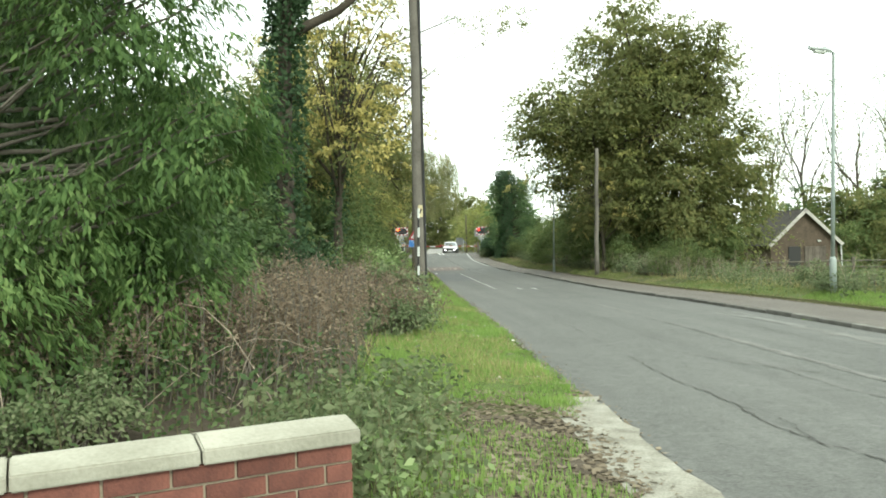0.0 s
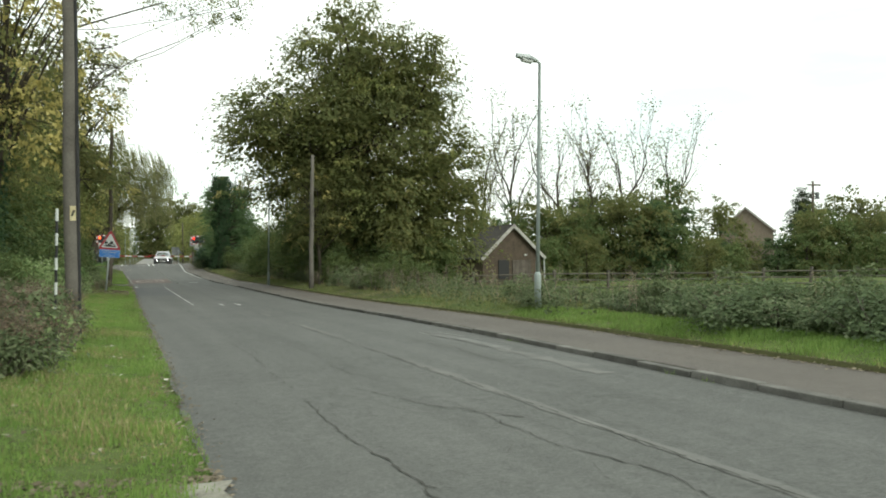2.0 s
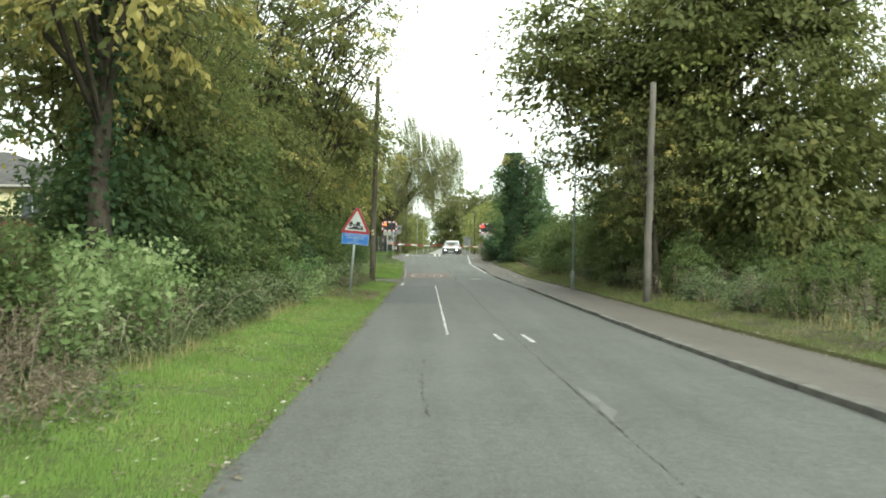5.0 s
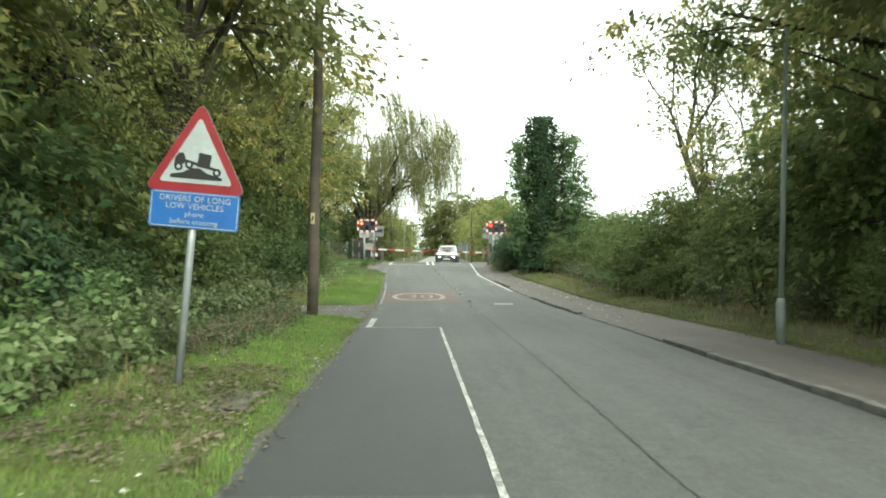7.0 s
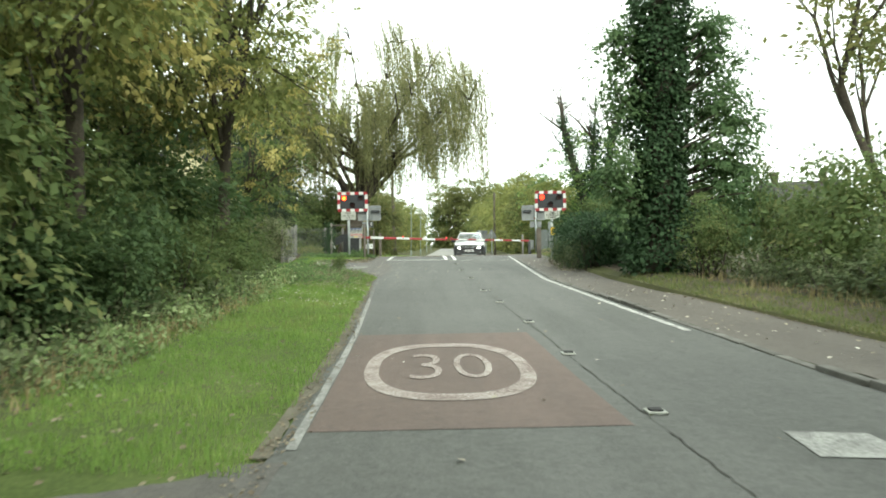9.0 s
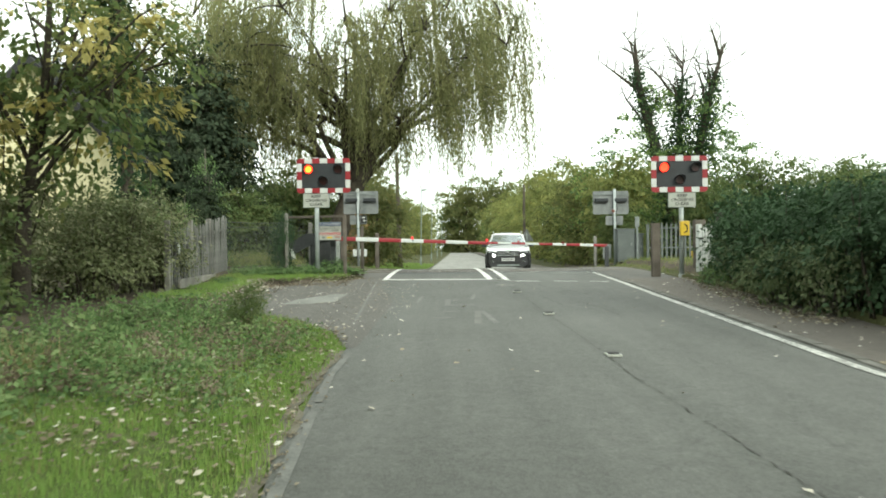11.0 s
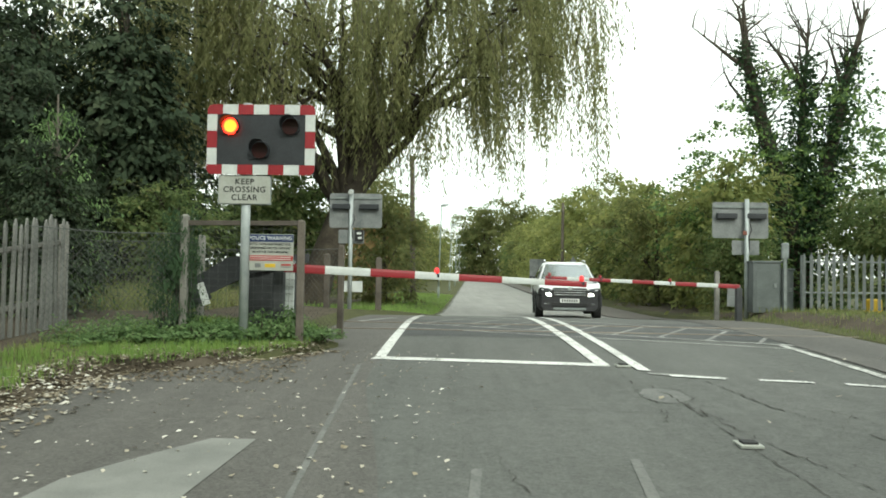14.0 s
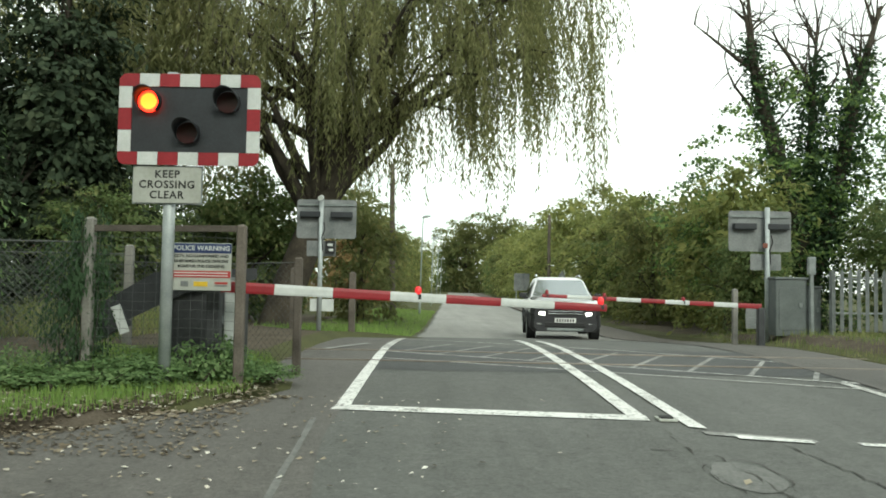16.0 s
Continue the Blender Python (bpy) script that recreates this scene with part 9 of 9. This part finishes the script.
for x, y, s in ((-0.1, 83.9, 0.9), (-0.95, 83.45, 1.0), (-1.5, 83.2, 1.1), (-1.3, 83.5, 0.9), (-0.3, 83.95, 0.8), (-2.0, 82.9, 1.0), (-2.2, 82.4, 0.8), (0.12, 84.15, 0.7), (-0.75, 83.7, 1.1), (-1.2, 83.35, 1.1), (-2.0, 80.2, 0.7), (-0.6, 72.2, 0.9), (0.2, 70.6, 0.7), (-0.9, 73.5, 1.2), (-1.5, 74.2, 1.3)):
    another(nettle, x, y, s, rl.uniform(0, 360), sz=s * rl.uniform(0.32, 0.62))
another(ivy_mound, 8.42, 81.55, 0.2, 40, sz=0.85, label="ivy smothering a dark gate post")
for x, y, v in ((7.95, 75.0, 0.75), (8.05, 76.6, 0.7), (8.2, 78.2, 0.7), (8.4, 79.6, 0.6)):
    another(bush, x, y, v, 47 * y, sz=v * 1.5, label="bramble growing over the ivy hedge")
leafy_weeds("green_weeds", "weeds and ivy trails at the hedge foot by the gate", 170, 11, 7.5, 8.5, 79.6, 82.0, 0.05, 0.3, 0.055, L_NETTLE, lambda a, b: a > 7.55 + 0.25 * (b - 79.6))
litter("fallen_leaves", "pale fallen leaves along the hedge foot by the gate", 650, 10, lambda rng, n: (lambda y: (np.interp(y, [74, 79, 81.7], [7.35, 7.6, 8.05]) + rng.normal(size=n) * 0.17, y))(rng.uniform(74, 82.4, n)), 0.05)
litter("fallen_leaves", "brown leaf mould along the hedge foot by the gate", 1600, 9, lambda rng, n: (lambda y: (np.interp(y, [74, 79, 81.7], [7.4, 7.65, 8.1]) + rng.normal(size=n) * 0.2, y))(rng.uniform(74, 83, n)), 0.05, L_WEED, 0.02)
another(ivy_mound, -1.62, 83.66, 0.27, 0, sz=1.0, label="ivy smothering a fence post")
for x, y, v in ((-0.15, 73.5, 0.3), (-0.6, 74.3, 0.32), (0.15, 72.8, 0.22), (-0.9, 73.2, 0.4)):
    another(bush, x, y, v, 90 * y, sz=v * 0.75, label="low bramble mound in the verge corner")
another(privet, 0.3, 73.1, 0.17, 20, sz=0.26, label="small sapling at the verge corner")


def canes(name, label, n, seed, xa, xb, ya, yb):
    """Long arching dead bramble canes."""
    rng = np.random.default_rng(seed)
    ob = thing(name, label, "weeds", kind="stuff")
    lines = []
    for _ in range(n):
        x, y = rng.uniform(xa, xb), rng.uniform(ya, yb)
        a, ln = rng.uniform(0, 2 * np.pi), rng.uniform(0.5, 1.3)
        g = ground_z(x, y)
        t = np.linspace(0, 1, 7)
        run = np.stack([x + np.cos(a) * ln * t, y + np.sin(a) * ln * t, g + rng.uniform(0.35, 0.8) * np.sin(t * np.pi * rng.uniform(0.6, 0.95)) + 0.02], 1)
        lines.append((run, np.linspace(0.0048, 0.002, 7)))
    tagged(part("cane_work", tubes("cane_work", lines, M_CANE, 4), None, ob), kind="stuff")
    return ob


canes("bramble_canes", "long pale dead bramble canes arching over the undergrowth", 9, 97, -2.2, -0.7, 4.2, 8.0)
canes("bramble_canes", "tangle of dead canes by the telegraph pole", 16, 98, -1.2, -0.5, 11.6, 14.5)
weeds("dead_weeds", "ragged dead weeds spreading into the verge", 150, 41, -0.7, 0.15, 15.5, 21, 0.2, 0.55, L_WEED, M_CANE)
leafy_weeds("green_weeds", "grey-green weeds spreading into the verge", 90, 40, -0.7, 0.35, 14.5, 21, 0.1, 0.36, 0.055, L_BRAMBLE)
blades("grass", "coarse grass among the weeds by the crossing post", 5000, 39, strip_of(-2.6, 0.1, 80.5, 84.3, lambda a, b: b > 83.55 + 0.6 * (a + 0.33) or a < -1.75), 0.10, 0.005, L_ROUGH, 0.8)
leafy_weeds("green_weeds", "low carpet of nettles and ground elder by the crossing post", 900, 14, -2.6, 0.15, 81.6, 84.3, 0.05, 0.2, 0.045, L_NETTLE, lambda a, b: b > 83.78 + 0.6 * (a + 0.33) + wobble(a, 0.12, 5))
litter("fallen_leaves", "curled brown leaves among the weeds by the crossing post", 2000, 13, strip_of(-2.4, 0.3, 81.2, 84.2), 0.045, L_WEED)
canes("bramble_canes", "dead canes in the hedge bottom", 60, 99, -1.6, -0.5, 18, 46)


litter("fallen_leaves", "pale fallen leaves scattered on the lay-by", 800, 91, strip_of(-1.7, 2.0, 73.2, 83.6), 0.038)
litter("fallen_leaves", "brown leaf mould along the edge of the lay-by", 2600, 44, lambda rng, n: (lambda y: (np.array([layby_left(v) for v in y]) + rng.normal(size=n) * 0.2 + 0.05, y))(rng.uniform(76.8, 83.6, n)), 0.045, L_WEED)
litter("fallen_leaves", "fallen leaves drifted along the grass edge", 420, 92, strip_of(-1.7, -0.9, 76.5, 83.2), 0.06)
litter("fallen_leaves", "drift of fallen leaves along the edge of the lay-by", 1500, 52, lambda rng, n: (lambda y: (np.array([layby_left(v) for v in y]) + rng.normal(size=n) * 0.14, y))(rng.uniform(76.8, 83.6, n)), 0.045)
litter("fallen_leaves", "scattered fallen leaves on the road", 130, 93, strip_of(1.6, 7.9, 48, 84), 0.055)
litter("fallen_leaves", "leaf crumbs along the road edge", 1500, 78, strip_of(1.2, 1.62, 6, 47.8), 0.035, L_WEED)
litter("fallen_leaves", "fallen leaves in the verge grass", 900, 77, strip_of(-0.8, 1.5, 7, 44), 0.05, L_FALLEN)
litter("fallen_leaves", "fallen leaves in the verge grass before the crossing", 1100, 76, strip_of(-0.9, 1.5, 64, 74.4), 0.045, L_FALLEN, 0.07)
litter("fallen_leaves", "brown leaf litter on the verge corner", 2600, 33, strip_of(-0.6, 1.5, 68, 74.4, lambda a, b: a < layby_left(b) + 0.1 or b < 72.5), 0.045, L_WEED, 0.075)
litter("fallen_leaves", "brown leaf litter trodden into the verge grass", 3200, 45, strip_of(-0.8, 1.5, 6, 47, lambda a, b: noise.noise(Vector((a * 1.3, b * 0.8, 7))) > 0.02), 0.05, L_WEED)
litter("fallen_leaves", "fallen leaves on the verge", 700, 94, strip_of(-0.8, 1.5, 40, 60), 0.045, L_WEED, 0.06)
litter("fallen_leaves", "soil and brown leaf mould spilling over the back of the pavement", 4200, 28, lambda rng, n: (7.93 + rng.normal(size=n) * 0.11, rng.uniform(4, 66, n)), 0.045, L_WEED)
litter("fallen_leaves", "brown leaf mould crumbled along the verge edge", 3000, 29, lambda rng, n: (1.5 + rng.normal(size=n) * 0.07, rng.uniform(5, 72, n)), 0.036, L_WEED)
litter("fallen_leaves", "pale leaves scattered over the side drive", 260, 6, strip_of(-3.0, 1.4, 48.2, 53.8), 0.05)
litter("fallen_leaves", "fallen leaves along the pavement", 420, 95, strip_of(6.5, 8.2, 46, 82), 0.055)
litter("fallen_leaves", "twigs and fallen leaves at the drive mouth", 3400, 96, strip_of(0.15, 1.58, 2.9, 6.6), 0.05, L_WEED)

# ---- kerb stones ----
kerb = thing("kerb", "grey concrete kerb stones along the pavement", "kerb", kind="structure")
stone = bpy.data.meshes.new("kerb_stone")
bm = box(0.125, 0.905, 0.22, (0, 0, 0), 0.014)
bm.to_mesh(stone), bm.free()
stone.materials.append(M_KERB)
rk = random.Random(9)
y = -20.0
while y < 82:
    p = part("kerb_stone", stone, None, kerb)
    tilt = math.degrees(math.atan2(road_z(y + 0.9) - road_z(y), 0.915))
    p.matrix_basis = pose(ROAD_R + 0.062 + rk.uniform(-0.012, 0.012), y + 0.457, road_z(y + 0.45) - 0.042 - 0.048 * dropped(y + 0.45) + rk.uniform(-0.008, 0.008), tilt, rk.uniform(-1.5, 1.5), rk.uniform(-0.7, 0.7))
    y += 0.915


# ---- the bend: the road bears gently left towards the crossing, which lies square to its new line ----
BEND_Y = [54, 60, 63.5, 67, 71, 83]
BEND_X = [0, -0.07, -0.17, -0.27, -0.42, 0]
TURN = 0.035


def bent_place(x, y):
    """Where a place that was set out along the straight road lies along the bend."""
    if y < 54:
        return x, y
    w = 1 - ease(16, 30, x) if y < 83 else 1.0
    aside = float(np.interp(y, BEND_Y, BEND_X)) if y < 83 else TURN * (y - 83)
    return x + aside * w, y - TURN * (x - 2.6) * ease(60, 71, y) * w


def bend_mesh(me):
    co = np.empty(len(me.vertices) * 3, np.float32)
    me.vertices.foreach_get("co", co)
    co = co.reshape(-1, 3)
    for k in np.nonzero(co[:, 1] > 54)[0]:
        co[k, :2] = bent_place(float(co[k, 0]), float(co[k, 1]))
    me.vertices.foreach_set("co", co.ravel())
    me.update()


def bend_object(ob):
    """Things are moved and turned whole; what is laid over the ground follows the bend; pieces of such a run are moved one by one."""
    m = ob.matrix_basis.copy()
    x, y = m.translation.x, m.translation.y
    if abs(x) + abs(y) > 0.01:
        if y > 54:
            nx, ny = bent_place(x, y)
            turned = Matrix.Rotation(-TURN * ease(60, 71, y), 4, 'Z') @ m
            turned.translation = (nx, ny, m.translation.z)
            ob.matrix_basis = turned
        return
    if ob.type == 'MESH':
        bend_mesh(ob.data)
    for child in ob.children:
        bend_object(child)


for ob in [o for o in scene.collection.objects if o.parent is None and o.type in ('MESH', 'EMPTY')]:
    bend_object(ob)
